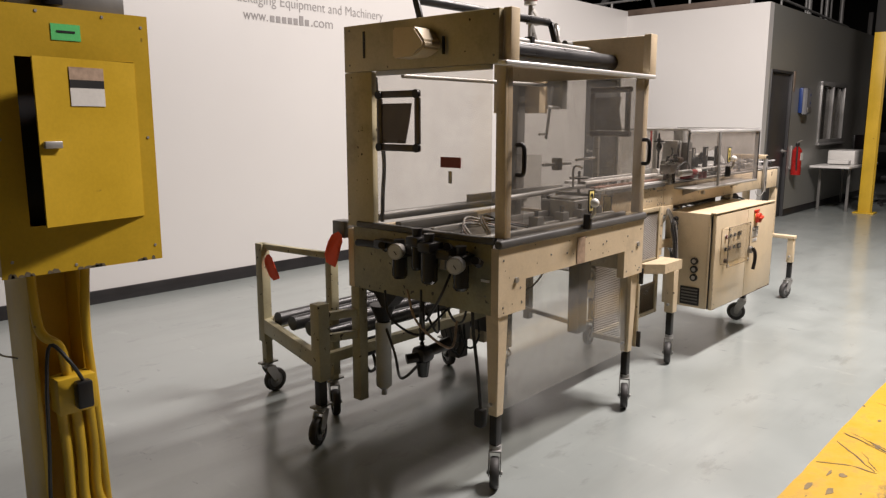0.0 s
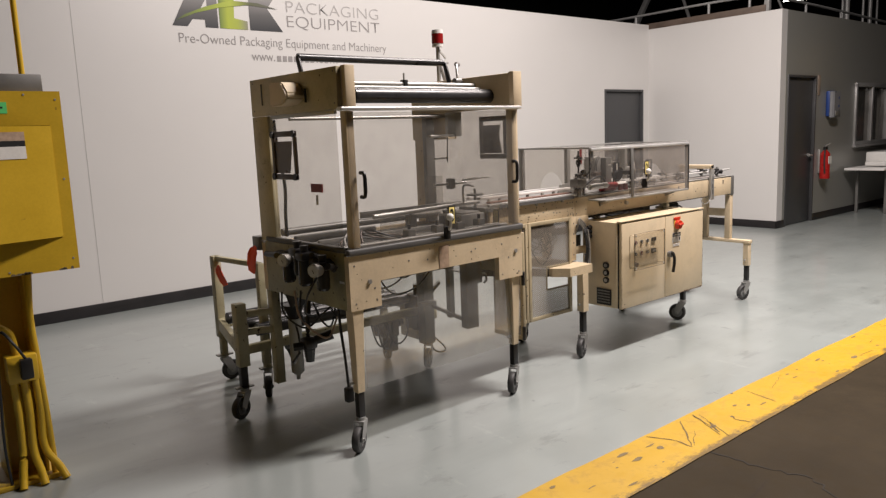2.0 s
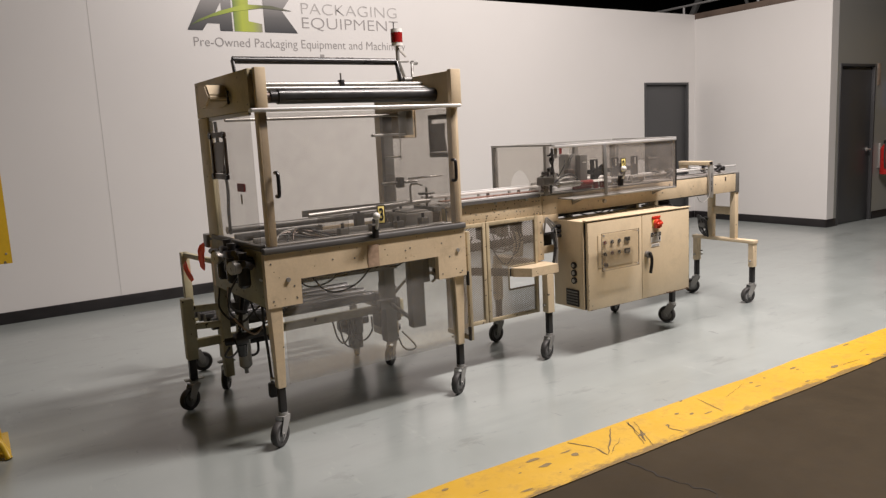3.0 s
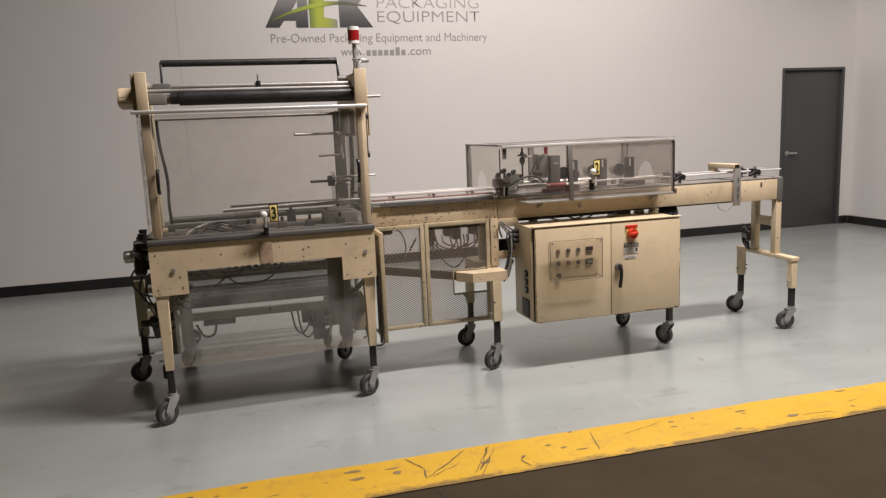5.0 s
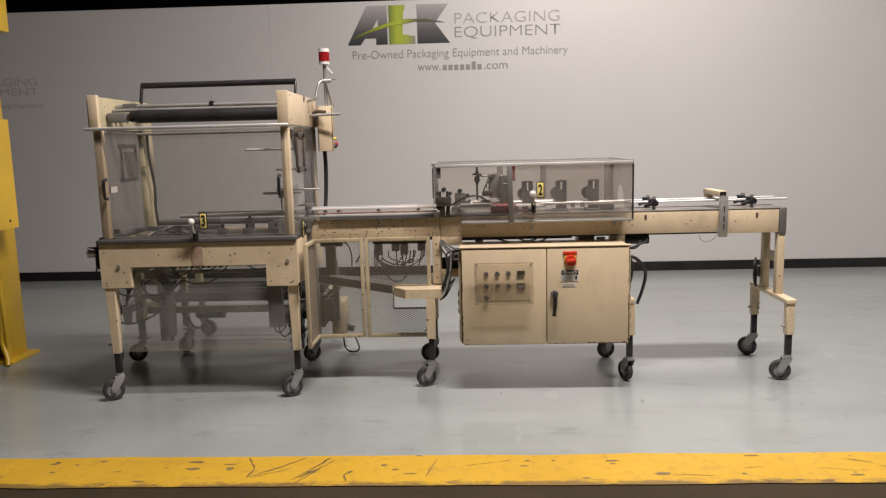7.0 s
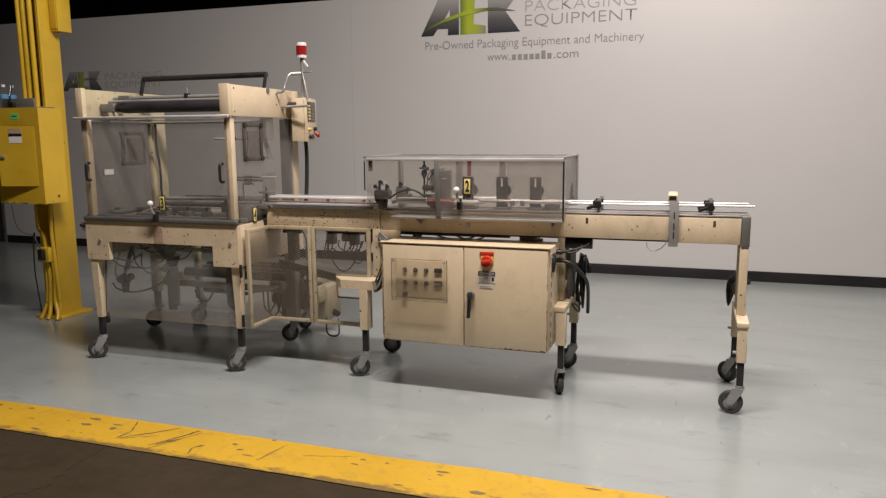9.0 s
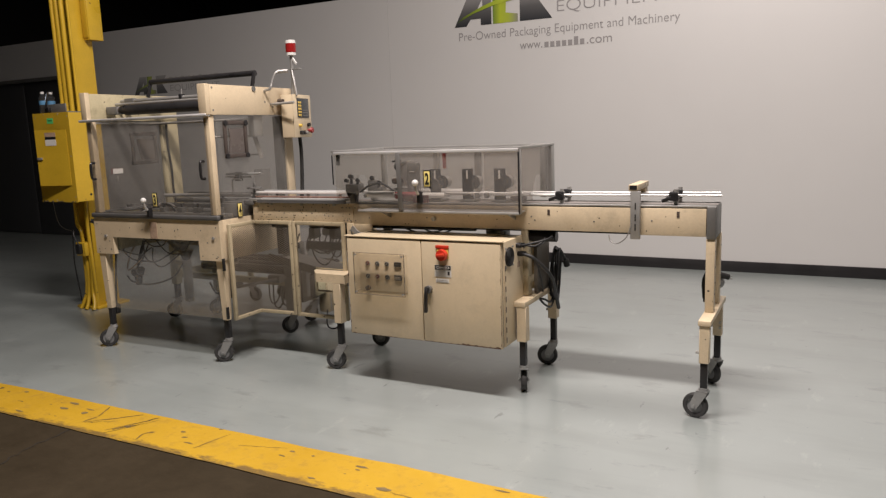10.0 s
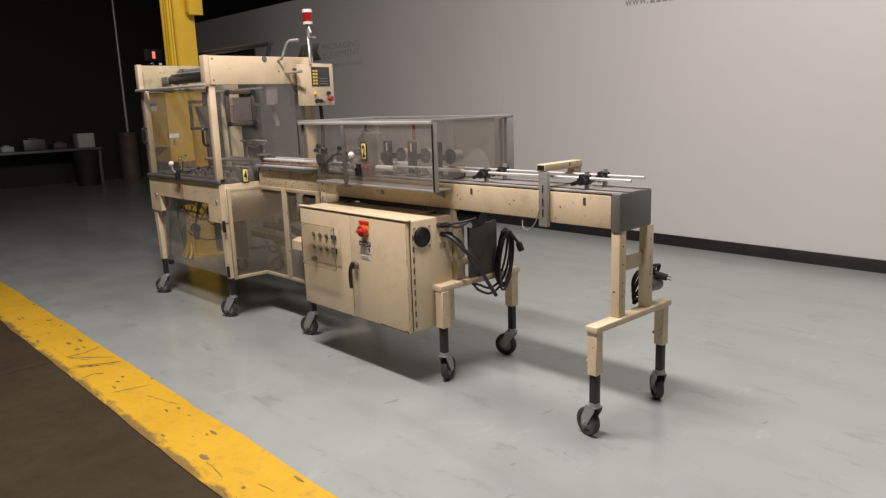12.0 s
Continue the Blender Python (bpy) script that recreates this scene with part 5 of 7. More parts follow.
for pts, m in (([(2.17, 1.98, 0.76), (2.15, 1.96, 0.66), (2.2, 2.0, 0.58), (2.28, 2.1, 0.55)], CABLE_BLACK), ([(2.18, 1.835, 0.84), (2.13, 1.84, 0.76), (2.16, 1.93, 0.66), (2.27, 2.05, 0.60)], CABLE_BLACK),
               ([(2.18, 2.2, 0.72), (2.16, 2.15, 0.62), (2.22, 2.05, 0.55), (2.3, 2.0, 0.62), (2.4, 2.0, 0.68)], CABLE_BLACK), ([(2.19, 2.08, 0.74), (2.17, 2.0, 0.62), (2.25, 1.9, 0.52), (2.35, 1.95, 0.6)], LABEL_TAN),
               ([(2.3, 2.1, 0.66), (2.33, 2.07, 0.56), (2.40, 2.1, 0.52), (2.5, 2.2, 0.62)], CABLE_BLACK), ([(2.32, 2.0, 0.7), (2.36, 1.98, 0.60), (2.45, 2.0, 0.58), (2.6, 2.1, 0.68)], CABLE_BLACK)):
    part("air_hose", hose(B(), pts, 0.0052), m, M)

# air cylinder and cord hanging under the end
ac = part("air_cylinder", cyl(B(), (2.338, 2.385, 0.22), (2.338, 2.385, 0.52), 0.036, seg=20), CYL_GREY, M, "grey hanging air cylinder")
part("cylinder_neck", cyl(B(), (2.338, 2.385, 0.52), (2.338, 2.385, 0.6), 0.028, 0.06, 20), BLACK, ac)
part("cylinder_cap", cyl(B(), (2.338, 2.385, 0.205), (2.338, 2.385, 0.22), 0.02, 0.036, 20), CYL_GREY, ac)
part("cylinder_tip", cyl(B(), (2.338, 2.385, 0.175), (2.338, 2.385, 0.205), 0.012), STEEL, ac)
bm = B()
prism(bm, [(2.22, 0.70), (2.47, 0.705), (2.47, 0.665), (2.40, 0.655), (2.355, 0.60), (2.32, 0.60)], "x", 2.30, 2.37)
part("valve_body", bm, BLACK, M, "black valve funnel over the cylinder", smooth=False)
pc = part("hanging_cord", hose(B(), [(2.27, 1.80, 0.7), (2.265, 1.79, 0.6), (2.268, 1.77, 0.45), (2.27, 1.755, 0.3)], 0.007), CABLE_BLACK, M)
part("plug", box(B(), 2.25, 2.29, 1.735, 1.775, 0.225, 0.30, 0.01), RUBBER, pc, "black plug hanging on a cord")
bm = B()
box(bm, 2.175, 2.25, 1.975, 2.05, 0.45, 0.512, 0.02)
cyl(bm, (2.18, 2.01, 0.475), (2.14, 2.035, 0.47), 0.02)
cyl(bm, (2.24, 2.0, 0.49), (2.32, 1.96, 0.515), 0.022, 0.026)
vb = part("drain_valve", bm, BLACK, M, "black hanging drain valve")
part("valve_bowl", cyl(B(), (2.215, 2.015, 0.385), (2.215, 2.015, 0.45), 0.021, 0.03, 20), BOWL, vb)
part("valve_pipe", hose(B(), [(2.21, 2.015, 0.50), (2.225, 2.03, 0.58), (2.26, 2.06, 0.72)], 0.012), BLACK, vb)
part("valve_hose", hose(B(), [(2.14, 1.975, 0.455), (2.13, 2.03, 0.40), (2.2, 2.14, 0.36), (2.3, 2.27, 0.40), (2.33, 2.36, 0.5)], 0.006), CABLE_BLACK, vb)

# things under the deck
part("under_beam", box(B(), 2.31, 3.36, 2.02, 2.06, 0.75, 0.80, 0.003), GREY_STEEL, M)
hp = part("hanging_plate", box(B(), 3.165, 3.25, 1.885, 1.945, 0.38, 0.812, 0.004), DARK_STEEL, M, "dull grey hanging drive housing")
part("housing_bracket", box(B(), 3.251, 3.30, 1.90, 1.935, 0.63, 0.80, 0.004), DARK_STEEL, hp)
part("housing_hook", hose(B(), [(3.30, 1.915, 0.68), (3.33, 1.91, 0.675), (3.335, 1.905, 0.64), (3.315, 1.905, 0.625)], 0.007), STEEL, hp)
part("tie_rod", bar(B(), (3.175, 1.946, 0.43), (3.30, 2.43, 0.425), 0.016, 0.02, 0.002), GREY_STEEL, M)
part("side_box", box(B(), 3.20, 3.31, 2.34, 2.40, 0.40, 0.455, 0.006), GREY_STEEL, M)
part("under_bar", box(B(), 2.40, 3.30, 2.28, 2.30, 0.66, 0.685, 0.003), GREY_STEEL, M)
for i, (x0, x1, s) in enumerate(((2.46, 2.75, 0.08), (2.55, 2.95, 0.13), (2.7, 2.86, 0.06), (3.0, 3.22, 0.06))):
    part("cable", hose(B(), [(x0, 1.86 + 0.03 * i, 0.80), (x0 + (x1 - x0) * 0.3, 1.88 + 0.03 * i, 0.80 - s), (x0 + (x1 - x0) * 0.7, 1.88 + 0.03 * i, 0.80 - s * 0.9), (x1, 1.86 + 0.03 * i, 0.80)], 0.0045), CABLE_BLACK, M)
for i in range(9):
    part("valve_stub", box(B(), 2.62 + 0.035 * i, 2.64 + 0.035 * i, 1.80, 1.83, 0.775, 0.81, 0.003), BLACK, M)
for z in (0.30, 0.62):
    part("hinge", box(B(), 3.412, 3.425, 1.68, 1.70, z, z + 0.08, 0.003), BLACK, M)


def paper_tag(x, y, z, tilt, label, size=1.0):
    """A creased paper tag that hangs by its top end."""
    bm = B()
    edge = [(0.0, -0.012), (-0.02, -0.03), (-0.05, -0.033), (-0.10, -0.026), (-0.13, -0.030), (-0.136, 0.018), (-0.11, 0.034), (-0.06, 0.028), (-0.02, 0.026), (0.0, 0.010)]
    prism(bm, [(v, u) for u, v in edge], "x", -0.0012, 0.0012)
    bmesh.ops.triangulate(bm, faces=[f for f in bm.faces if len(f.verts) > 4])
    bmesh.ops.subdivide_edges(bm, edges=bm.edges[:], cuts=2)
    for v in bm.verts:
        v.co.x += 0.012 * math.sin(38 * v.co.z) + 0.006 * math.sin(70 * v.co.y)
    bm.transform(pose(x, y, z, tilt, 0, 20) @ Matrix.Diagonal((size, size, size, 1)))
    t = whole("hanging_tag", bm, ORANGE_TAG, label, "tag", "orange tags")
    return t


paper_tag(2.205, 2.515, 0.925, 24, "bright orange-red tag tied to the wrapping machine", 1.2)
paper_tag(2.235, 3.12, 0.75, -14, "orange-red tag hanging on the roller cart's rail")

# ---------------------------------------------------------------- roller cart behind and under it
C = thing("roller_cart", (2.6, 2.85, 0), "olive-cream low roller conveyor cart on casters", "roller conveyor")
part("corner_post", box(B(), 2.222, 2.272, 3.16, 3.215, 0.285, 0.80, 0.004), OLIVE, C)
part("corner_post", box(B(), 2.29, 2.335, 2.69, 2.735, 0.20, 0.795, 0.004), OLIVE, C)
part("corner_post", box(B(), 2.045, 2.105, 2.475, 2.535, 0.285, 0.632, 0.004), OLIVE, C)
part("top_bar", bar(B(), (2.247, 3.187, 0.785), (2.312, 2.712, 0.785), 0.03, 0.03, 0.004), OLIVE, C)
part("end_beam", bar(B(), (2.247, 3.187, 0.37), (2.075, 2.505, 0.365), 0.035, 0.075, 0.004), OLIVE, C)
for z in (0.57, 0.47):
    part("rung", bar(B(), (2.1, 2.50, z), (2.26, 2.45, z), 0.03, 0.035, 0.003), OLIVE, C)
part("side_beam", box(B(), 2.23, 3.36, 3.15, 3.19, 0.345, 0.41, 0.004), OLIVE, C)
part("side_beam", box(B(), 2.11, 3.36, 2.54, 2.575, 0.33, 0.38, 0.004), OLIVE, C)
part("cross_beam", box(B(), 3.32, 3.36, 2.576, 3.149, 0.345, 0.41, 0.004), OLIVE, C)
for y in (2.66, 2.80, 2.94, 3.06):
    part("roller", cyl(B(), (2.24, y, 0.425), (3.31, y, 0.425), 0.036, seg=20), ROLLER, C)
for x, y, yaw, zt in ((2.255, 3.19, 180, 0.345), (2.072, 2.507, 25, 0.285), (2.325, 2.735, 60, 0.20), (3.33, 2.468, 40, 0.345), (3.24, 2.83, 70, 0.345)):
    lg = part("leg_tube", box(B(), x - 0.02, x + 0.02, y - 0.02, y + 0.02, 0.16, zt, 0.003), BLACK if zt == 0.285 else OLIVE, C)
    part("brake_pedal", box(B(), x - 0.05, x + 0.05, y - 0.02, y + 0.02, 0.162, 0.172, 0.002), STEEL, lg)
    caster(C, x, y, yaw)
part("drive_motor", cyl(B(), (2.42, 2.66, 0.31), (2.62, 2.66, 0.31), 0.045, seg=20), BLACK, C, "black drive motor")
dc = part("drive_cover", box(B(), 3.40, 3.50, 2.67, 2.87, 0.115, 0.37, 0.012), DOOR_CREAM, C, "grubby tan drive cover")
part("cover_plug", cyl(B(), (3.50, 2.75, 0.16), (3.545, 2.735, 0.15), 0.024, seg=14), BLACK, dc)
part("cover_rod", cyl(B(), (3.506, 2.69, 0.11), (3.506, 2.69, 0.26), 0.004, seg=8), STEEL, dc)
part("cover_arm", box(B(), 3.361, 3.399, 2.69, 2.75, 0.28, 0.34, 0.004), DARK_STEEL, dc)
part("cover_cord", hose(B(), [(3.48, 2.67, 0.14), (3.50, 2.63, 0.04), (3.55, 2.61, 0.012), (3.60, 2.63, 0.03), (3.55, 2.72, 0.12)], 0.006), CABLE_BLACK, dc)
gd = part("gear_drive", box(B(), 3.09, 3.20, 2.60, 2.70, 0.20, 0.33, 0.012), GREY_STEEL, C, "dull grey gear drive under the cart")
part("drive_flange", cyl(B(), (3.09, 2.65, 0.265), (3.05, 2.65, 0.265), 0.045, seg=20), DARK_STEEL, gd)
part("drive_foot", box(B(), 3.12, 3.20, 2.62, 2.69, 0.10, 0.20, 0.008), DARK_STEEL, gd)
part("drive_cap", cyl(B(), (3.20, 2.65, 0.28), (3.25, 2.65, 0.28), 0.03), BLACK, gd)
for x0, x1, low in ((2.98, 3.10, 0.17), (3.02, 3.14, 0.14), (3.10, 3.26, 0.16)):
    part("drive_cable", hose(B(), [(x0, 2.60, 0.32), (x0 + 0.02, 2.58, low + 0.04), ((x0 + x1) / 2, 2.575, low), (x1 - 0.015, 2.58, low + 0.05), (x1, 2.60, 0.30)], 0.006), CABLE_BLACK, gd)
for pts in ([(2.5, 2.64, 0.28), (2.48, 2.6, 0.22), (2.42, 2.58, 0.22), (2.38, 2.57, 0.3)],):
    part("cable", hose(B(), pts, 0.008), CABLE_BLACK, C)


# ---------------------------------------------------------------- conveyor line (turned a little against the wall)
CX, CY = 3.44, 1.974
TURNED[0] = pose(CX, CY, -0.01, 0, 0, 1.35) @ Matrix.Translation((-CX, -CY, 0))
K = thing("packing_conveyor", (5.0, 2.1, 0), "long cream painted packing conveyor, chipped, on casters", "conveyor")
FY = 1.974
part("side_rail", box(B(), 3.44, 4.234, FY, FY + 0.02, 0.925, 1.045, 0.002), CREAM_WORN, K, "chipped cream side rail")
part("side_rail", box(B(), 4.238, 5.95, FY, FY + 0.02, 0.915, 1.045, 0.002), CREAM, K)
part("side_rail", box(B(), 5.953, 6.315, FY, FY + 0.02, 0.905, 1.045, 0.002), CREAM, K)
part("rear_side_rail", box(B(), 3.44, 6.315, FY + 0.225, FY + 0.245, 0.915, 1.045, 0.002), CREAM, K)
part("end_cap", box(B(), 6.317, 6.362, FY - 0.004, FY + 0.249, 0.893, 1.056, 0.006), GREY_STEEL, K, "grey steel end cap")
part("top_plate", box(B(), 3.44, 6.316, FY + 0.0205, FY + 0.2245, 1.035, 1.05, 0.002), STEEL, K)
part("belt", box(B(), 3.46, 6.36, FY + 0.07, FY + 0.175, 1.0505, 1.058, 0.002), BELT, K, "grey-brown conveyor belt")
for y in (FY + 0.005, FY + 0.21):
    part("wear_strip", box(B(), 4.25, 6.36, y, y + 0.03, 1.051, 1.06, 0.003), STEEL, K)
part("under_frame", box(B(), 3.50, 6.30, FY + 0.05, FY + 0.19, 0.90, 0.912, 0.002), BLACK, K)
bolts(K, [(x, FY, z) for x, z in ((3.49, 1.02), (3.62, 1.0), (3.66, 0.99), (3.70, 0.98), (3.85, 1.0), (3.92, 0.98), (4.02, 0.97), (4.05, 0.965), (4.16, 1.02), (4.185, 1.02), (4.21, 1.02), (4.165, 0.94), (4.19, 0.94), (4.215, 0.94), (4.25, 1.02), (4.25, 0.94), (4.35, 0.96), (4.75, 0.97), (5.30, 1.0), (5.40, 0.99), (5.42, 0.97), (6.05, 0.98), (5.75, 0.97), (6.33, 1.0), (6.33, 0.93))], r=0.006, material=GREY_STEEL)
random.seed(23)
for i in range(84):
    x = random.choice((3.5, 3.53, 3.58, 3.66, 3.72, 3.80, 3.86, 3.94, 4.02, 4.08, 4.15, 4.2)) + random.uniform(-0.03, 0.02)
    z = random.choice((0.932, 0.934, 0.95, 0.965, 0.98, 1.0, 1.02, 1.038))
    w = random.uniform(0.0018, 0.0046)
    n = random.randint(5, 8)
    edge = [(x + w * random.uniform(0.6, 1.7) * math.cos(2 * math.pi * k / n), z + w * random.uniform(0.5, 1.1) * math.sin(2 * math.pi * k / n)) for k in range(n)]
    part("chip_spot", prism(B(), edge, "y", FY - 0.0006, FY + 0.001), RUST if i % 4 == 0 else LABEL_BLACK, K)
for i in range(14):
    x, z = random.uniform(4.3, 6.25), random.choice((0.93, 0.95, 0.985, 1.02))
    part("chip_spot", cyl(B(), (x, FY + 0.001, z), (x, FY - 0.0006, z), random.uniform(0.002, 0.004), seg=7), LABEL_BLACK, K)
part("rail_knob", cyl(B(), (4.80, FY, 0.965), (4.80, FY - 0.02, 0.965), 0.013), STEEL, K)
for x in (5.50, 6.18):
    part("slot_plate", box(B(), x - 0.007, x + 0.007, FY - 0.002, FY - 0.0003, 1.0, 1.03), BRONZE, K)

# first section: double bright guide strips with copper film edges
for x0, y, z, m in ((3.53, FY - 0.02, 1.073, ALU), (3.42, FY + 0.055, 1.110, WHITE_PL), (3.42, FY + 0.15, 1.110, ALU)):
    part("guide_strip", box(B(), x0, 4.26, y, y + 0.026, z - 0.012, z + 0.004, 0.003), m, K)
    for x in (3.6, 3.85, 4.1):
        part("strip_post", box(B(), x - 0.008, x + 0.008, y + 0.006, y + 0.02, 1.03, z - 0.0125, 0.001), STEEL, K)
part("strip_block", box(B(), 3.425, 3.528, FY - 0.018, FY + 0.004, 1.055, 1.074, 0.004), STEEL, K)
part("film_edge", box(B(), 3.46, 4.22, FY + 0.01, FY + 0.05, 1.078, 1.086, 0.002), COPPER, K)
part("dark_strip", box(B(), 3.50, 4.20, FY - 0.024, FY - 0.021, 1.046, 1.066), DARK_RAIL, K)
part("transfer_plate", box(B(), 3.38, 3.46, FY - 0.02, FY + 0.2, 1.03, 1.06, 0.004), GREY_STEEL, K)
hw = part("hand_wheel", cyl(B(), (3.40, 2.05, 1.13), (3.40, 2.05, 1.14), 0.05, seg=20), GREY_STEEL, K)
part("wheel_post", cyl(B(), (3.40, 2.05, 1.05), (3.40, 2.05, 1.17), 0.008), STEEL, hw)
part("rod_frame", hose(B(), [(3.26, 2.0, 1.10), (3.26, 2.0, 1.19), (3.30, 2.0, 1.2), (3.34, 2.0, 1.19)], 0.006), STEEL, K)

# guide rods on the last section
for y, x0, x1 in ((FY + 0.05, 5.02, 6.38), (FY + 0.19, 5.02, 6.36)):
    part("guide_rod", cyl(B(), (x0, y, 1.105), (x1, y, 1.108), 0.007, seg=10), ALU, K, "bright steel guide rod")
    for x in (5.55, 6.15):
        c = part("rod_clamp", box(B(), x - 0.024, x + 0.024, y - 0.022, y + 0.02, 1.08, 1.126, 0.008), BLACK, K)
        part("clamp_post", cyl(B(), (x + 0.012, y - 0.005, 1.06), (x + 0.012, y - 0.005, 1.14), 0.011), STEEL, c)
        part("clamp_lever", bar(B(), (x - 0.055, y - 0.03, 1.08), (x + 0.0, y - 0.026, 1.10), 0.016, 0.018, 0.004), BLACK, c)
        part("clamp_knob", cyl(B(), (x + 0.006, y - 0.02, 1.10), (x + 0.01, y - 0.05, 1.10), 0.016, 0.019, 12), BLACK, c)
part("sensor_post", box(B(), 5.945, 5.995, FY - 0.024, FY - 0.003, 0.885, 1.135, 0.003), STEEL, K, "grey slotted sensor post")
part("sensor_arm", box(B(), 5.935, 5.985, FY - 0.024, FY + 0.26, 1.136, 1.168, 0.004), CREAM, K)
part("arm_opening", box(B(), 5.941, 5.979, FY - 0.0255, FY - 0.0242, 1.141, 1.163), LABEL_BLACK, K)
part("sensor_head", box(B(), 5.94, 5.98, FY + 0.2, FY + 0.26, 1.106, 1.135, 0.003), CREAM, K)
for z in (0.93, 0.98, 1.04):
    part("post_slot", box(B(), 5.968, 5.974, FY - 0.026, FY - 0.0245, z, z + 0.035), LABEL_BLACK, K)
part("sensor_cable", hose(B(), [(5.955, FY - 0.02, 0.98), (5.93, FY - 0.03, 0.9), (5.88, FY - 0.02, 0.86), (5.84, FY - 0.01, 0.87), (5.83, FY + 0.0, 0.9)], 0.003, 6), CABLE_GREY, K)

# ---- acrylic tunnel guard
GX0, GX1, GY0, GY1, GZ0, GZ1 = 4.195, 5.39, 1.825, 2.435, 1.028, 1.378
g = part("tunnel_guard", frame_ring(B(), "z", GZ1 - 0.012, GZ1, GX0, GX1, GY0, GY1, 0.022, 0.002), STEEL, K, "clear acrylic tunnel guard with aluminium edges")
part("top_pane", box(B(), GX0 + 0.02, GX1 - 0.02, GY0 + 0.02, GY1 - 0.02, GZ1 - 0.009, GZ1 - 0.004), CLEAR, g)
outline = [(4.645, GZ1 - 0.014), (4.645, GZ0), (GX1 - 0.01, GZ0), (GX1 - 0.01, GZ1 - 0.014)]
open_side = [(GX0 + 0.004, GZ1 - 0.014), (GX0 + 0.004, 1.175), (GX0 + 0.03, 1.16), (4.365, 1.115), (4.375, GZ0), (4.643, GZ0), (4.643, GZ1 - 0.014)]
part("side_pane", prism(B(), open_side, "y", GY0 + 0.003, GY0 + 0.008), CLEAN_PANE, g)
part("front_pane", prism(B(), outline, "y", GY0 + 0.003, GY0 + 0.008), GUARD_PANE, g)
part("front_edge", box(B(), GX0 + 0.02, GX1 - 0.005, GY0 - 0.006, GY0 + 0.002, GZ1 - 0.026, GZ1 - 0.008, 0.003), ALU, g, "bright aluminium edge")
part("corner_angle", box(B(), GX1 - 0.004, GX1, GY0 + 0.004, GY0 + 0.03, GZ0 - 0.01, GZ1 - 0.013, 0.001), STEEL, g)
part("corner_edge", box(B(), GX1 - 0.009, GX1, GY0 - 0.002, GY0 + 0.0025, GZ0 - 0.01, GZ1 - 0.027, 0.001), BLACK, g, "thin black edge strip")
part("corner_edge", box(B(), GX0 + 0.004, GX0 + 0.011, GY0 - 0.002, GY0 + 0.0025, 1.175, GZ1 - 0.027, 0.001), BLACK, g, "thin black edge strip")
part("corner_angle", box(B(), GX1 - 0.028, GX1, GY1 - 0.055, GY1, 1.06, GZ1 - 0.013, 0.003), STEEL, g)
part("corner_angle", box(B(), GX0 + 0.002, GX0 + 0.03, GY1 - 0.035, GY1, 1.06, GZ1 - 0.013, 0.003), STEEL, g)
part("corner_plate", box(B(), GX0 + 0.03, GX0 + 0.055, GY0 + 0.01, GY0 + 0.014, 1.29, GZ1 - 0.014), GREY_STEEL, g)
part("bottom_edge", box(B(), 4.365, GX1 - 0.004, GY0 - 0.004, GY0 + 0.02, GZ0 - 0.014, GZ0 - 0.001, 0.004), STEEL, g)
part("shelf", box(B(), 4.37, GX1 - 0.02, GY0 + 0.021, FY - 0.003, GZ0 - 0.012, GZ0 - 0.004, 0.002), STEEL, g)
part("shelf_bracket", prism(B(), [(GY0 + 0.03, GZ0 - 0.013), (FY - 0.003, GZ0 - 0.013), (FY - 0.003, GZ0 - 0.06)], "x", 4.5, 4.51), STEEL, g)
part("shelf_bracket", prism(B(), [(GY0 + 0.03, GZ0 - 0.013), (FY - 0.003, GZ0 - 0.013), (FY - 0.003, GZ0 - 0.06)], "x", 5.3, 5.31), STEEL, g)
part("back_pane", box(B(), GX0 + 0.035, 4.93, GY1 - 0.008, GY1 - 0.003, 1.07, GZ1 - 0.014), CLEAN_PANE, g)
part("back_pane", box(B(), 4.932, GX1 - 0.03, GY1 - 0.008, GY1 - 0.003, 1.07, GZ1 - 0.014), GUARD_PANE, g)
# end panes with an arch cut for the goods
for x, pane in ((GX0 + 0.006, CLEAN_PANE), (GX1 - 0.009, GUARD_PANE)):
    arch = [(GY0 + 0.03, GZ1 - 0.014), (GY0 + 0.03, 1.075)]
    arch += [(2.145 - 0.105 * math.cos(a), 1.075 + 0.14 * math.sin(a)) for a in [k * math.pi / 10 for k in range(11)]]
    arch += [(GY1 - 0.04, 1.075), (GY1 - 0.04, GZ1 - 0.014)]
    part("end_pane", prism(B(), arch, "x", x, x + 0.005), pane, g)
for x in (4.635, 4.92, 5.345):
    part("inner_post", box(B(), x - 0.018, x + 0.018, GY1 - 0.09, GY1 - 0.06, 1.06, GZ1 - 0.014, 0.003), STEEL, g)
part("front_strip", bar(B(), (4.655, GY0 - 0.006, GZ1 - 0.02), (4.665, GY0 - 0.006, GZ0), 0.006, 0.03, 0.002), GREY_STEEL, g)
number_tag(g, "2", 4.838, GY0 + 0.002, 1.21, "front")
ball_latch(g, 4.795, GY0 + 0.0, 1.125)

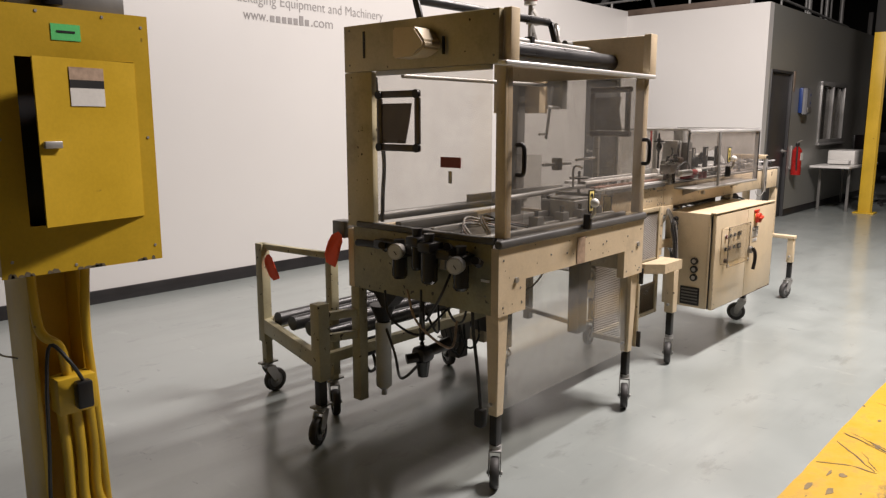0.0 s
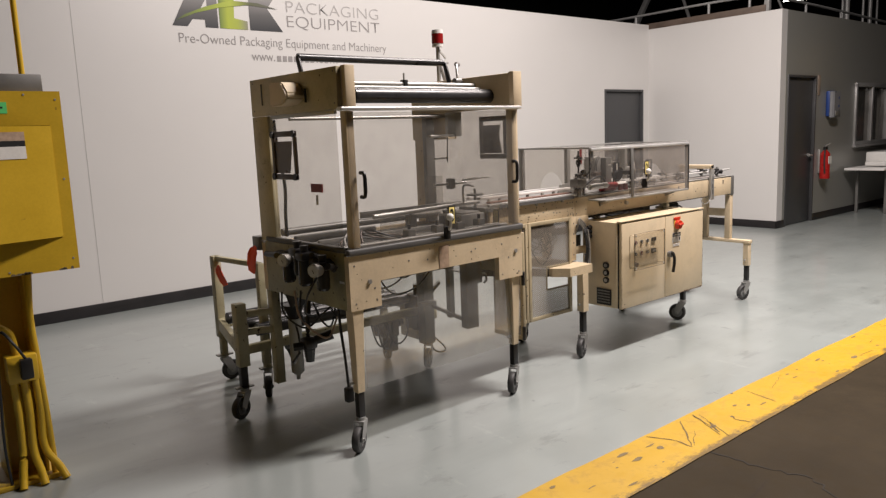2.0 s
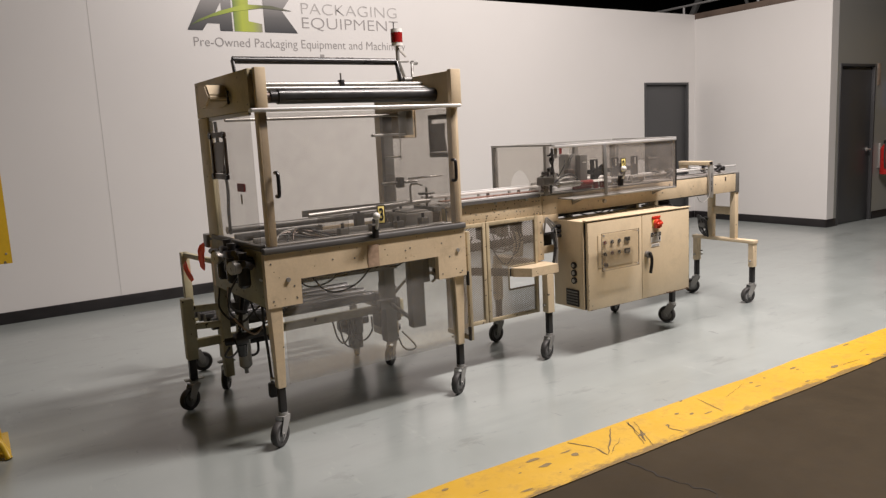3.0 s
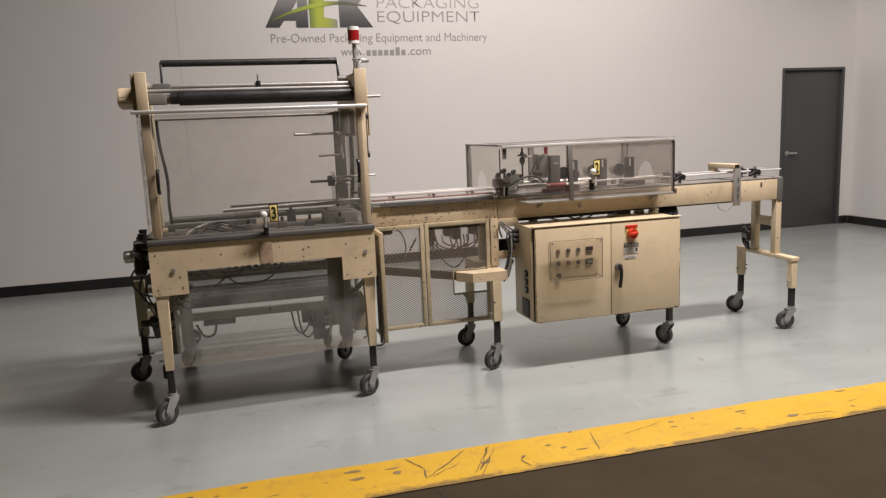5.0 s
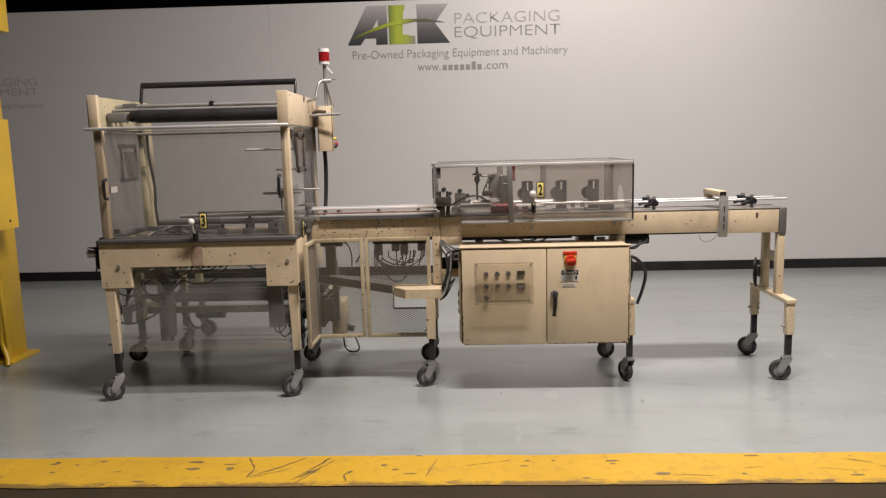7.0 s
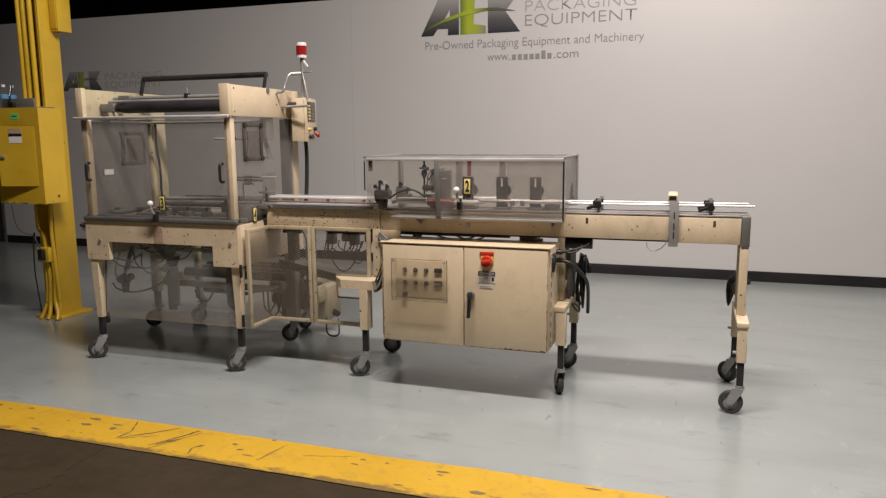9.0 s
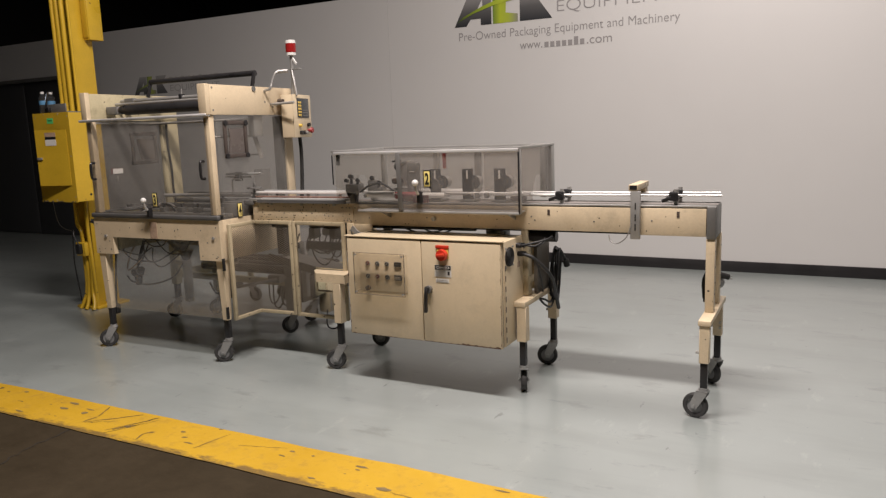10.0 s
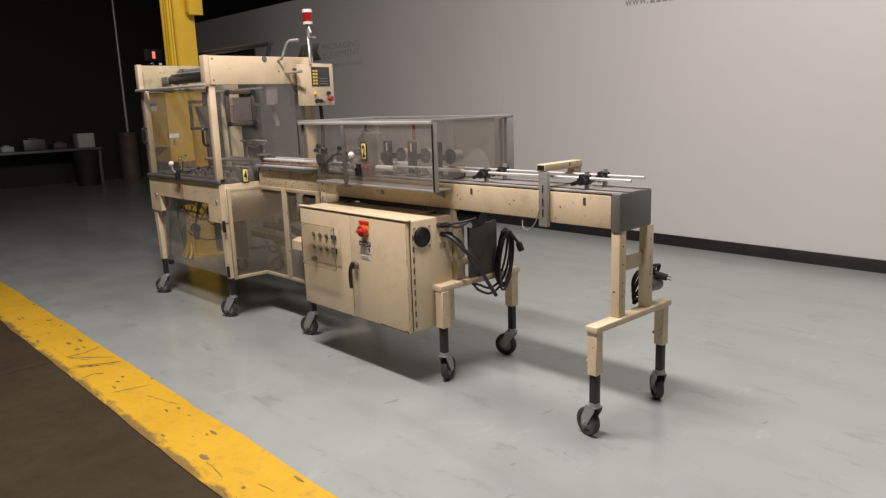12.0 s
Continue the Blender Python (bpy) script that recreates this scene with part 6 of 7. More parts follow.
# ---- sealing and cutting parts inside the tunnel
for x0, x1, y, z, r in ((4.365, 4.55, 1.953, 1.108, 0.02), (4.712, 4.855, 2.017, 1.098, 0.017)):
    k = part("roller_bar", cyl(B(), (x0, y, z), (x1, y, z), r, seg=20), WHITE_PL, K, "white roller sleeve")
    part("roller_shaft", cyl(B(), (x0 - 0.02, y, z), (x1 + 0.03, y, z), 0.007, seg=10), STEEL, k)
part("seal_bar", cyl(B(), (4.552, 1.965, 1.10), (4.70, 1.985, 1.10), 0.021), REDPLATE, K, "dark red seal bar")
part("seal_foot", box(B(), 4.555, 4.71, 1.99, 2.02, 1.062, 1.09, 0.004), REDPLATE, K)
part("roller_bar", cyl(B(), (4.42, 2.12, 1.11), (4.95, 2.12, 1.11), 0.02), ALU, K)
part("film_tray", box(B(), 4.34, 4.64, 2.02, 2.10, 1.062, 1.09, 0.004), ALU, K, "bright steel film tray")
part("seal_head", box(B(), 4.612, 4.678, 2.0, 2.05, 1.062, 1.29, 0.004), GREY_STEEL, K, "grey steel seal head")
part("head_plate", box(B(), 4.632, 4.664, 1.9965, 1.9995, 1.238, 1.243), PAPER, K)
part("head_box", box(B(), 4.545, 4.611, 2.04, 2.14, 1.15, 1.30, 0.006), STEEL, K)
part("height_screw", cyl(B(), (4.474, 2.13, 1.08), (4.474, 2.13, 1.345), 0.006), BLACK, K)
for z0, z1, r0, r1 in ((1.235, 1.262, 0.008, 0.02), (1.262, 1.285, 0.02, 0.014), (1.292, 1.302, 0.034, 0.03), (1.302, 1.315, 0.014, 0.012)):
    part("screw_knob", cyl(B(), (4.474, 2.13, z0), (4.474, 2.13, z1), r0, r1, 14), BLACK, K)
part("cross_rod", cyl(B(), (4.474, 2.13, 1.285), (4.63, 2.12, 1.285), 0.005), STEEL, K)
part("red_label", box(B(), 4.705, 4.73, 2.30, 2.302, 1.24, 1.36), REDPLATE, K, "red label strip")
for i, x in enumerate((4.783, 4.992, 5.192)):
    b = part("slot_bracket", box(B(), x - 0.034, x + 0.034, 2.034, 2.046, 1.06, 1.252, 0.003), BLACK, K, "black slotted bracket")
    part("slot", box(B(), x - 0.005, x + 0.005, 2.030, 2.0335, 1.195, 1.243), PAPER, b)
    k = part("bracket_spool", cyl(B(), (x - 0.012, 2.15, 1.165), (x - 0.012, 2.215, 1.165), 0.036, seg=20), STEEL, b, "dull steel spool")
    part("spool_rim", cyl(B(), (x - 0.012, 2.144, 1.165), (x - 0.012, 2.15, 1.165), 0.042, seg=20), BLACK, k)
    part("spool_arm", box(B(), x - 0.02, x + 0.0, 2.047, 2.143, 1.15, 1.18, 0.004), BLACK, b)
    part("bracket_foot", box(B(), x - 0.045, x + 0.045, 2.02, 2.12, 1.06, 1.075, 0.003), GREY_STEEL, b)
part("bracket_knob", cyl(B(), (4.783, 2.01, 1.16), (4.783, 2.033, 1.16), 0.034, seg=20), BLACK, K)
part("motor_block", box(B(), 5.24, 5.33, 2.06, 2.12, 1.06, 1.11, 0.015), BRONZE, K)
part("tensioner", box(B(), 4.215, 4.31, 1.93, 2.0, 1.115, 1.17, 0.008), GREY_STEEL, K)
part("tensioner", box(B(), 4.235, 4.27, 1.945, 1.985, 1.05, 1.115, 0.004), GREY_STEEL, K)
part("tensioner", box(B(), 4.33, 4.40, 2.0, 2.05, 1.10, 1.19, 0.01), GREY_STEEL, K)
for x in (4.24, 4.285):
    part("tension_screw", cyl(B(), (x, 1.965, 1.17), (x, 1.965, 1.205), 0.008), BLACK, K)
part("air_hose", hose(B(), [(4.31, 1.95, 1.12), (4.38, 1.94, 1.16), (4.46, 1.94, 1.175), (4.53, 1.95, 1.14), (4.57, 1.98, 1.09)], 0.006), CABLE_BLACK, K)
part("air_hose", hose(B(), [(4.50, 2.1, 1.15), (4.52, 2.06, 1.22), (4.55, 2.08, 1.26)], 0.004), CABLE_BLACK, K)
part("latch_block", box(B(), 4.50, 4.565, 2.0, 2.05, 1.165, 1.20, 0.012), BRONZE, K)
part("film_guide", prism(B(), [(4.30, 1.062), (4.75, 1.062), (4.75, 1.10), (4.45, 1.13), (4.33, 1.12)], "y", 2.17, 2.18), STEEL, K)

for x, y, z, r in ((4.226, 1.94, 1.19, 0.012), (4.262, 1.935, 1.215, 0.014), (4.30, 1.95, 1.19, 0.011), (4.36, 2.02, 1.20, 0.013), (4.405, 2.03, 1.17, 0.012)):
    k = part("tension_knob", cyl(B(), (x, y, z), (x + 0.004, y - 0.022, z + 0.004), r, seg=12), BLACK, K)
    part("knob_stem", cyl(B(), (x, y, z), (x, y + 0.03, z - 0.015), r * 0.4, seg=8), STEEL, k)
part("tension_arm", bar(B(), (4.22, 1.95, 1.10), (4.30, 1.96, 1.155), 0.018, 0.03, 0.004), BLACK, K)
part("tension_arm", bar(B(), (4.31, 1.99, 1.09), (4.43, 2.02, 1.14), 0.014, 0.022, 0.004), GREY_STEEL, K)
part("tension_arm", bar(B(), (4.285, 1.94, 1.06), (4.295, 1.95, 1.175), 0.016, 0.022, 0.003), BLACK, K)
part("film_spindle", cyl(B(), (4.44, 2.06, 1.125), (4.62, 2.06, 1.125), 0.014), STEEL, K)
for x in (4.70, 4.76):
    part("red_fin", box(B(), x - 0.018, x + 0.018, 1.935, 1.955, 1.062, 1.105, 0.003), REDPLATE, K)
for x0, z0, x1 in ((4.53, 1.21, 4.57), (4.545, 1.205, 4.585)):
    part("thin_hose", hose(B(), [(x0, 2.03, z0), (x0 + 0.003, 2.03, z0 + 0.05), (x1, 2.04, z0 + 0.085), (x1 + 0.03, 2.05, z0 + 0.09)], 0.003), CABLE_BLACK, K)
for x in (5.06, 5.12):
    part("rail_clip", box(B(), x - 0.012, x + 0.012, 2.0, 2.03, 1.085, 1.115, 0.004), GREY_STEEL, K)
part("guide_bar", cyl(B(), (4.86, 2.02, 1.112), (5.40, 2.025, 1.112), 0.007), ALU, K)

# ---- drive under the belt
part("drive_motor", cyl(B(), (5.34, 2.02, 0.875), (5.53, 2.02, 0.875), 0.03, seg=20), BLACK, K, "black drive motor under the belt")
part("drive_box", box(B(), 5.10, 5.20, 2.03, 2.17, 0.84, 0.905, 0.006), GREY_STEEL, K)
part("air_line", hose(B(), [(4.70, 2.0, 0.91), (4.76, 1.99, 0.885), (4.85, 1.99, 0.88), (4.92, 2.0, 0.91)], 0.005), CABLE_BLACK, K)
part("air_line", hose(B(), [(4.55, 2.0, 0.91), (4.68, 1.99, 0.878), (4.8, 2.0, 0.885), (4.86, 2.0, 0.91)], 0.005), CABLE_BLACK, K)
part("cable_tray", box(B(), 4.22, 5.05, 1.99, 2.02, 0.895, 0.913, 0.002), BLACK, K)

# ---- stands
TURNED[0] = Matrix.Identity(4)
# end stand
for y in (2.045, 2.26):
    part("stand_post", box(B(), 6.315, 6.358, y, y + 0.05, 0.508, 0.885, 0.003), CREAM, K)
part("stand_tie", box(B(), 6.325, 6.335, 2.095, 2.26, 0.70, 0.765, 0.002), CREAM, K)
part("stand_foot", box(B(), 6.31, 6.37, 1.87, 2.46, 0.48, 0.507, 0.003), CREAM, K)
leg(K, 6.34, 1.90, 0.48, 0.29, -12, 0.048)
leg(K, 6.335, 2.43, 0.48, 0.29, -40, 0.048)
for y in (2.07, 2.285):
    bolts(K, [(6.358, y, z) for z in (0.60, 0.66, 0.74, 0.82)], (1, 0, 0), 0.006, GREY_STEEL)
for z in (0.34, 0.37):
    part("pinch_bolt", cyl(B(), (6.35, 2.402, z), (6.35, 2.385, z), 0.006, seg=8), STEEL, K)
# middle stand behind the cabinet
part("stand_post", box(B(), 5.335, 5.375, 2.022, 2.085, 0.53, 0.905, 0.003), DOOR_CREAM, K)
part("stand_post", box(B(), 5.315, 5.37, 2.20, 2.25, 0.53, 0.905, 0.003), CREAM, K)
part("stand_tie", box(B(), 5.3755, 5.38, 2.03, 2.27, 0.60, 0.64, 0.002), DOOR_CREAM, K)
part("stand_box", prism(B(), [(2.10, 0.53), (2.305, 0.53), (2.305, 0.815), (2.12, 0.79), (2.10, 0.80)], "x", 5.381, 5.40), STAINED, K, "oil-stained brown bracket plate")
part("stand_foot", box(B(), 5.34, 5.41, 1.875, 2.48, 0.495, 0.525, 0.003), CREAM, K)
leg(K, 5.385, 1.905, 0.495, 0.30, -68, 0.055)
leg(K, 5.375, 2.445, 0.495, 0.30, 20, 0.055)
# first stand beside the mesh doors
part("stand_post", box(B(), 4.185, 4.235, 1.985, 2.035, 0.62, 0.915, 0.003), CREAM, K)
part("stand_post", box(B(), 4.185, 4.235, 2.20, 2.25, 0.62, 0.915, 0.003), CREAM, K)
bolts(K, [(4.21, 1.985, z) for z in (0.66, 0.74, 0.80, 0.87)], r=0.007, material=GREY_STEEL)
for z in (0.66, 0.86):
    part("side_tie", box(B(), 4.237, 4.37, 1.99, 2.0, z, z + 0.05, 0.002), CREAM, K)
# Black plate added in place of the darkness in the opening's lower half.
part("dark_opening_plate", box(B(), 4.24, 4.36, 2.05, 2.06, 0.66, 0.775, 0.002), BLACK, K)
part("stand_foot", prism(B(), [(3.945, 1.94), (4.02, 1.855), (4.24, 1.855), (4.24, 2.43), (4.15, 2.43), (4.15, 1.968), (3.945, 1.968)], "z", 0.555, 0.61), CREAM_WORN, K)
leg(K, 4.172, 1.882, 0.554, 0.30, 22, 0.055)
leg(K, 4.168, 2.41, 0.554, 0.30, 10, 0.05)

# ---- coiled cable on the middle stand and plugs
cc = thing("coiled_cable", (5.5, 2.2, 0.5), "black cable coiled and hung on the conveyor stand", "cable")
for i in range(6):
    pts = []
    for k in range(13):
        a = 2 * math.pi * k / 12
        w, h = 0.034 + 0.006 * i, 0.125 + 0.007 * i
        pts.append((5.415 + 0.007 * i + 0.012 * math.sin(a + i), 2.325 + w * math.cos(a) + 0.022 * math.sin(a), 0.615 - 0.012 * (i % 3) + h * math.sin(a)))
    part("loop", hose(B(), pts, 0.0065, 7, 3), CABLE_BLACK, cc)
for low in (0.43, 0.46):
    part("slack_loop", hose(B(), [(5.42, 2.33, 0.50), (5.43, 2.28, low + 0.015), (5.44, 2.20, low), (5.43, 2.13, low + 0.03), (5.41, 2.10, 0.50)], 0.0065, 7), CABLE_BLACK, cc)
part("cable_end", hose(B(), [(5.44, 2.30, 0.75), (5.45, 2.35, 0.745), (5.46, 2.39, 0.70), (5.465, 2.41, 0.675)], 0.009), CABLE_BLACK, cc)
part("plug", cyl(B(), (5.465, 2.41, 0.675), (5.47, 2.425, 0.635), 0.018), RUBBER, cc)
cc = thing("power_cord_coil", (6.3, 2.32, 0.55), "black power cord coiled on the end stand", "cable")
for i in range(5):
    r = 0.06 + 0.005 * i
    pts = [(6.288 + 0.004 * i + 0.3 * r * math.cos(2 * math.pi * k / 12), 2.335 + 0.9 * r * math.cos(2 * math.pi * k / 12) + 0.003 * i, 0.60 - 0.006 * (i % 3) + r * 1.05 * math.sin(2 * math.pi * k / 12 + 0.3 * i)) for k in range(13)]
    part("loop", hose(B(), pts, 0.0055, 7, 3), CABLE_BLACK, cc)
part("cord_box", cyl(B(), (6.325, 2.312, 0.60), (6.335, 2.385, 0.60), 0.036), GREY_STEEL, cc)
part("cord_tail", hose(B(), [(6.31, 2.30, 0.66), (6.33, 2.345, 0.665), (6.35, 2.36, 0.645)], 0.0055), CABLE_BLACK, cc)
part("plug", cyl(B(), (6.345, 2.345, 0.648), (6.39, 2.375, 0.632), 0.016), RUBBER, cc)
for dz in (-0.007, 0.007):
    part("prong", bar(B(), (6.39, 2.375, 0.632 + dz), (6.408, 2.385, 0.626 + dz), 0.002, 0.005), STEEL, cc)

# ---------------------------------------------------------------- expanded-metal doors between the machines
def mesh_door(corners, z0, z1, label, gap=None):
    """A framed door of expanded metal; with three corners it is bent round the machine's post; gap: a cut-out x0, x1, z0, z1."""
    t = thing("mesh_door", (*corners[0], z0), label, "guard door", "mesh guard doors")
    w, last = 0.024, len(corners) - 2
    for k in range(last + 1):
        a, b = Vector((*corners[k], 0)), Vector((*corners[k + 1], 0))
        d = (b - a).normalized()
        ln = (b - a).length
        rot = Matrix(((d.x, -d.y, 0, a.x), (d.y, d.x, 0, a.y), (0, 0, 1, 0), (0, 0, 0, 1)))

        def put(name, bm, m):
            bm.transform(rot)
            return part(name, bm, m, t)
        x0, x1 = (w if k == 0 else 0.0), (ln - w if k == last else ln)
        if k == 0:
            put("stile", box(B(), 0, w, -0.011, 0.011, z0, z1, 0.003), DOOR_CREAM)
        if k == last:
            put("stile", box(B(), ln - w, ln, -0.011, 0.011, z0, z1, 0.003), DOOR_CREAM)
        put("rail", box(B(), x0, x1, -0.010, 0.010, z0, z0 + w, 0.003), DOOR_CREAM)
        put("rail", box(B(), x0, x1, -0.010, 0.010, z1 - w, z1, 0.003), DOOR_CREAM)
        bm = B()
        cw, ch, s = 0.027, 0.0064, 0.0008
        lean = 0.005 if k < last else -0.005
        nx, nz = int((x1 - x0) / cw) + 1, int((z1 - z0 - 2 * w) / ch)
        for j in range(nz):
            zz = z0 + w + j * ch
            lo, hi = (zz, zz + ch) if j % 2 == 0 else (zz + ch, zz)
            for i in range(nx):
                xs = [min(x0 + (i + f) * cw, x1) for f in (0, 0.5, 1.0)]
                for xa, za, xb, zb in ((xs[0], lo, xs[1], hi), (xs[1], hi, xs[2], lo)):
                    if xb - xa > 0.004 and not (gap and gap[0] < (xa + xb) / 2 < gap[1] and gap[2] < zz < gap[3]):
                        bm.faces.new([bm.verts.new(q) for q in ((xa, -0.003, za - s), (xb, -0.003, zb - s), (xb + lean, 0.003, zb + s), (xa + lean, 0.003, za + s))])
        put("expanded_mesh", bm, MESH_GREY)
        if gap:
            put("edging", box(B(), gap[0] - 0.008, gap[0], -0.004, 0.004, gap[2] - 0.01, gap[3], 0.001), DOOR_CREAM)
            put("edging", box(B(), gap[0], gap[1], -0.004, 0.004, gap[2] - 0.012, gap[2] - 0.002, 0.001), MESH_GREY)
            put("edging", box(B(), gap[0] - 0.008, gap[1], -0.004, 0.004, gap[3], gap[3] + 0.01, 0.001), DOOR_CREAM)
    return t


mesh_door(((3.452, 1.715), (3.455, 1.966), (3.757, 1.98)), 0.287, 0.918, "bent cream framed expanded-metal guard door beside the wrapping machine")
mesh_door(((3.763, 1.98), (4.172, 1.98)), 0.285, 0.918, "cream framed expanded-metal guard door under the conveyor, cut out round the shelf", (0.175, 0.385, 0.475, 0.61))

# parts seen through the mesh
v = thing("valve_bank", (4.0, 2.15, 0.8), "row of dark air valves with black hoses under the conveyor", "valves")
part("manifold", box(B(), 3.80, 4.15, 2.10, 2.14, 0.86, 0.90, 0.004), GREY_STEEL, v)
for i in (0, 2, 3, 5):
    part("valve", box(B(), 3.81 + 0.055 * i, 3.858 + 0.055 * i, 2.08, 2.15, 0.79 + 0.012 * (i % 3), 0.86, 0.005), BLACK, v)
for xa, xb, low, yy in ((3.82, 3.99, 0.72, 2.07), (3.83, 4.04, 0.70, 2.055), (3.86, 4.07, 0.73, 2.06), (3.84, 4.12, 0.715, 2.045), (3.90, 4.13, 0.74, 2.07), (3.95, 4.02, 0.70, 2.05), (3.86, 4.06, 0.63, 2.04), (3.81, 3.84, 0.71, 2.05), (3.99, 4.11, 0.68, 2.06)):
    part("hose", hose(B(), [(xa, 2.09, 0.82), (xa + 0.005, yy, (low + 0.82) / 2), (xa + 0.3 * (xb - xa), yy - 0.01, low + 0.012), (xa + 0.62 * (xb - xa), yy - 0.005, low + 0.006), (xb - 0.01, yy, (low + 0.82) / 2), (xb, 2.09, 0.82)], 0.0042), CABLE_BLACK, v)
hs = thing("air_hose", (3.6, 2.1, 0.7), "thin grey air hose hanging behind the mesh", "hose")
part("tube", hose(B(), [(3.58, 2.10, 0.90), (3.64, 2.09, 0.86), (3.665, 2.08, 0.79), (3.66, 2.08, 0.70)], 0.0045), GREY_STEEL, hs)
part("end_fitting", cyl(B(), (3.735, 2.08, 0.82), (3.69, 2.08, 0.745), 0.006), BLACK, hs)
dr = thing("discharge_slide", (3.8, 2.3, 0.6), "dark steel inclined slide between the machines", "chute")
part("slide_bar", bar(B(), (3.44, 2.10, 0.645), (4.10, 2.02, 0.55), 0.012, 0.05, 0.002), DARK_STEEL, dr)
part("slide_sheet", bar(B(), (3.46, 2.26, 0.62), (4.05, 2.22, 0.55), 0.26, 0.006), STEEL, dr)
part("slide_leg", box(B(), 3.47, 3.51, 2.40, 2.44, 0.30, 0.71, 0.003), GREY_STEEL, dr)
part("hanger", box(B(), 3.485, 3.545, 2.14, 2.20, 0.66, 0.915, 0.004), DARK_STEEL, dr)
part("hanger_plate", box(B(), 3.455, 3.60, 2.135, 2.139, 0.845, 0.915, 0.001), GREY_STEEL, dr)
TURNED[0] = Matrix.Translation((-0.115, 0.39, -0.08))
bx = thing("motor_box", (3.46, 2.21, 0.3), "dark gearbox with fittings beside the rear leg", "gearbox")
part("body", box(B(), 3.425, 3.50, 2.12, 2.30, 0.30, 0.53, 0.01), DARK_STEEL, bx)
part("gear_case", box(B(), 3.505, 3.575, 2.16, 2.28, 0.33, 0.49, 0.012), DARK_STEEL, bx)
part("case_side", box(B(), 3.5755, 3.60, 2.17, 2.27, 0.35, 0.47, 0.004), OLIVE, bx)
for k in range(3):
    part("slotted_arm", bar(B(), (3.49 + 0.02 * k, 2.15 + 0.02 * k, 0.50), (3.60 + 0.015 * k, 2.13 + 0.02 * k, 0.60), 0.01, 0.018, 0.002), STEEL if k == 1 else DARK_STEEL, bx)
part("front_cover", box(B(), 3.445, 3.51, 2.108, 2.118, 0.32, 0.50, 0.004), DARK_STEEL, bx)
part("motor", cyl(B(), (3.47, 2.2, 0.53), (3.47, 2.2, 0.60), 0.032), BLACK, bx)
part("fitting", cyl(B(), (3.525, 2.16, 0.525), (3.535, 2.15, 0.575), 0.012), STEEL, bx)
part("fitting", ball(B(), (3.505, 2.14, 0.538), 0.014), STEEL, bx)
TURNED[0] = Matrix.Identity(4)

# ---------------------------------------------------------------- control cabinet
TURNED[0] = Matrix.Translation((0, 0, -0.009))
KX0, KX1, KY0, KY1, KZ0, KZ1 = 4.355, 5.345, 1.718, 2.03, 0.306, 0.889
cb = thing("control_cabinet", ((KX0 + KX1) / 2, (KY0 + KY1) / 2, KZ0), "cream steel control cabinet with red switch hung under the conveyor", "control cabinet")
part("body", box(B(), KX0, KX1, KY0 + 0.027, KY1, KZ0 + 0.004, KZ1 - 0.006, 0.005), CREAM_CLEAN, cb)
part("door_gasket", box(B(), KX0 + 0.006, KX1 - 0.008, KY0 + 0.0217, KY0 + 0.0268, KZ0 + 0.006, KZ1 - 0.014), BLACK, cb)
part("top_lip", box(B(), KX0 - 0.004, KX1 + 0.004, KY0 - 0.004, KY0 + 0.03, KZ1 - 0.005, KZ1 + 0.003, 0.003), CREAM_CLEAN, cb)
SPLIT = 4.862
for name, x0, x1 in (("left_door", KX0 + 0.012, SPLIT - 0.002), ("right_door", SPLIT + 0.002, KX1 - 0.006)):
    part("cabinet_door", box(B(), x0, x1, KY0, KY0 + 0.0215, KZ0, KZ1 - 0.012, 0.004), CREAM_CLEAN, cb)
part("hinge_strip", box(B(), KX1 + 0.0005, KX1 + 0.006, KY0 + 0.025, KY0 + 0.04, KZ0 + 0.02, KZ1 - 0.03, 0.002), CREAM_WORN, cb)
part("hinge_strip", box(B(), KX0 - 0.006, KX0 - 0.0005, KY0 + 0.025, KY0 + 0.04, KZ0 + 0.02, KZ1 - 0.03, 0.002), CREAM_WORN, cb)
for i in range(9):
    part("hinge_knuckle", box(B(), KX1 + 0.0062, KX1 + 0.009, KY0 + 0.028, KY0 + 0.037, KZ0 + 0.03 + i * 0.056, KZ0 + 0.06 + i * 0.056, 0.001), BRONZE, cb)
random.seed(31)


def worn_edge(parent, u0, u1, at, side, along, w0, w1, plane):
    """A strip of rubbed-off paint along an edge, ragged on its inner side."""
    bm = B()
    n = max(4, int(abs(u1 - u0) / 0.012))
    last = None
    for k in range(n + 1):
        u = u0 + (u1 - u0) * k / n
        d = side * random.choice((random.uniform(w0, w1), w0, w0))
        pq = [(u, plane, at), (u, plane, at + d)] if along == "x" else [(at, plane, u), (at + d, plane, u)]
        pair = [bm.verts.new(p) for p in pq]
        if last:
            bm.faces.new((last[0], pair[0], pair[1], last[1]))
        last = pair
    return part("worn_edge", bm, RUST, parent, "paint rubbed down to rusty steel", smooth=False)


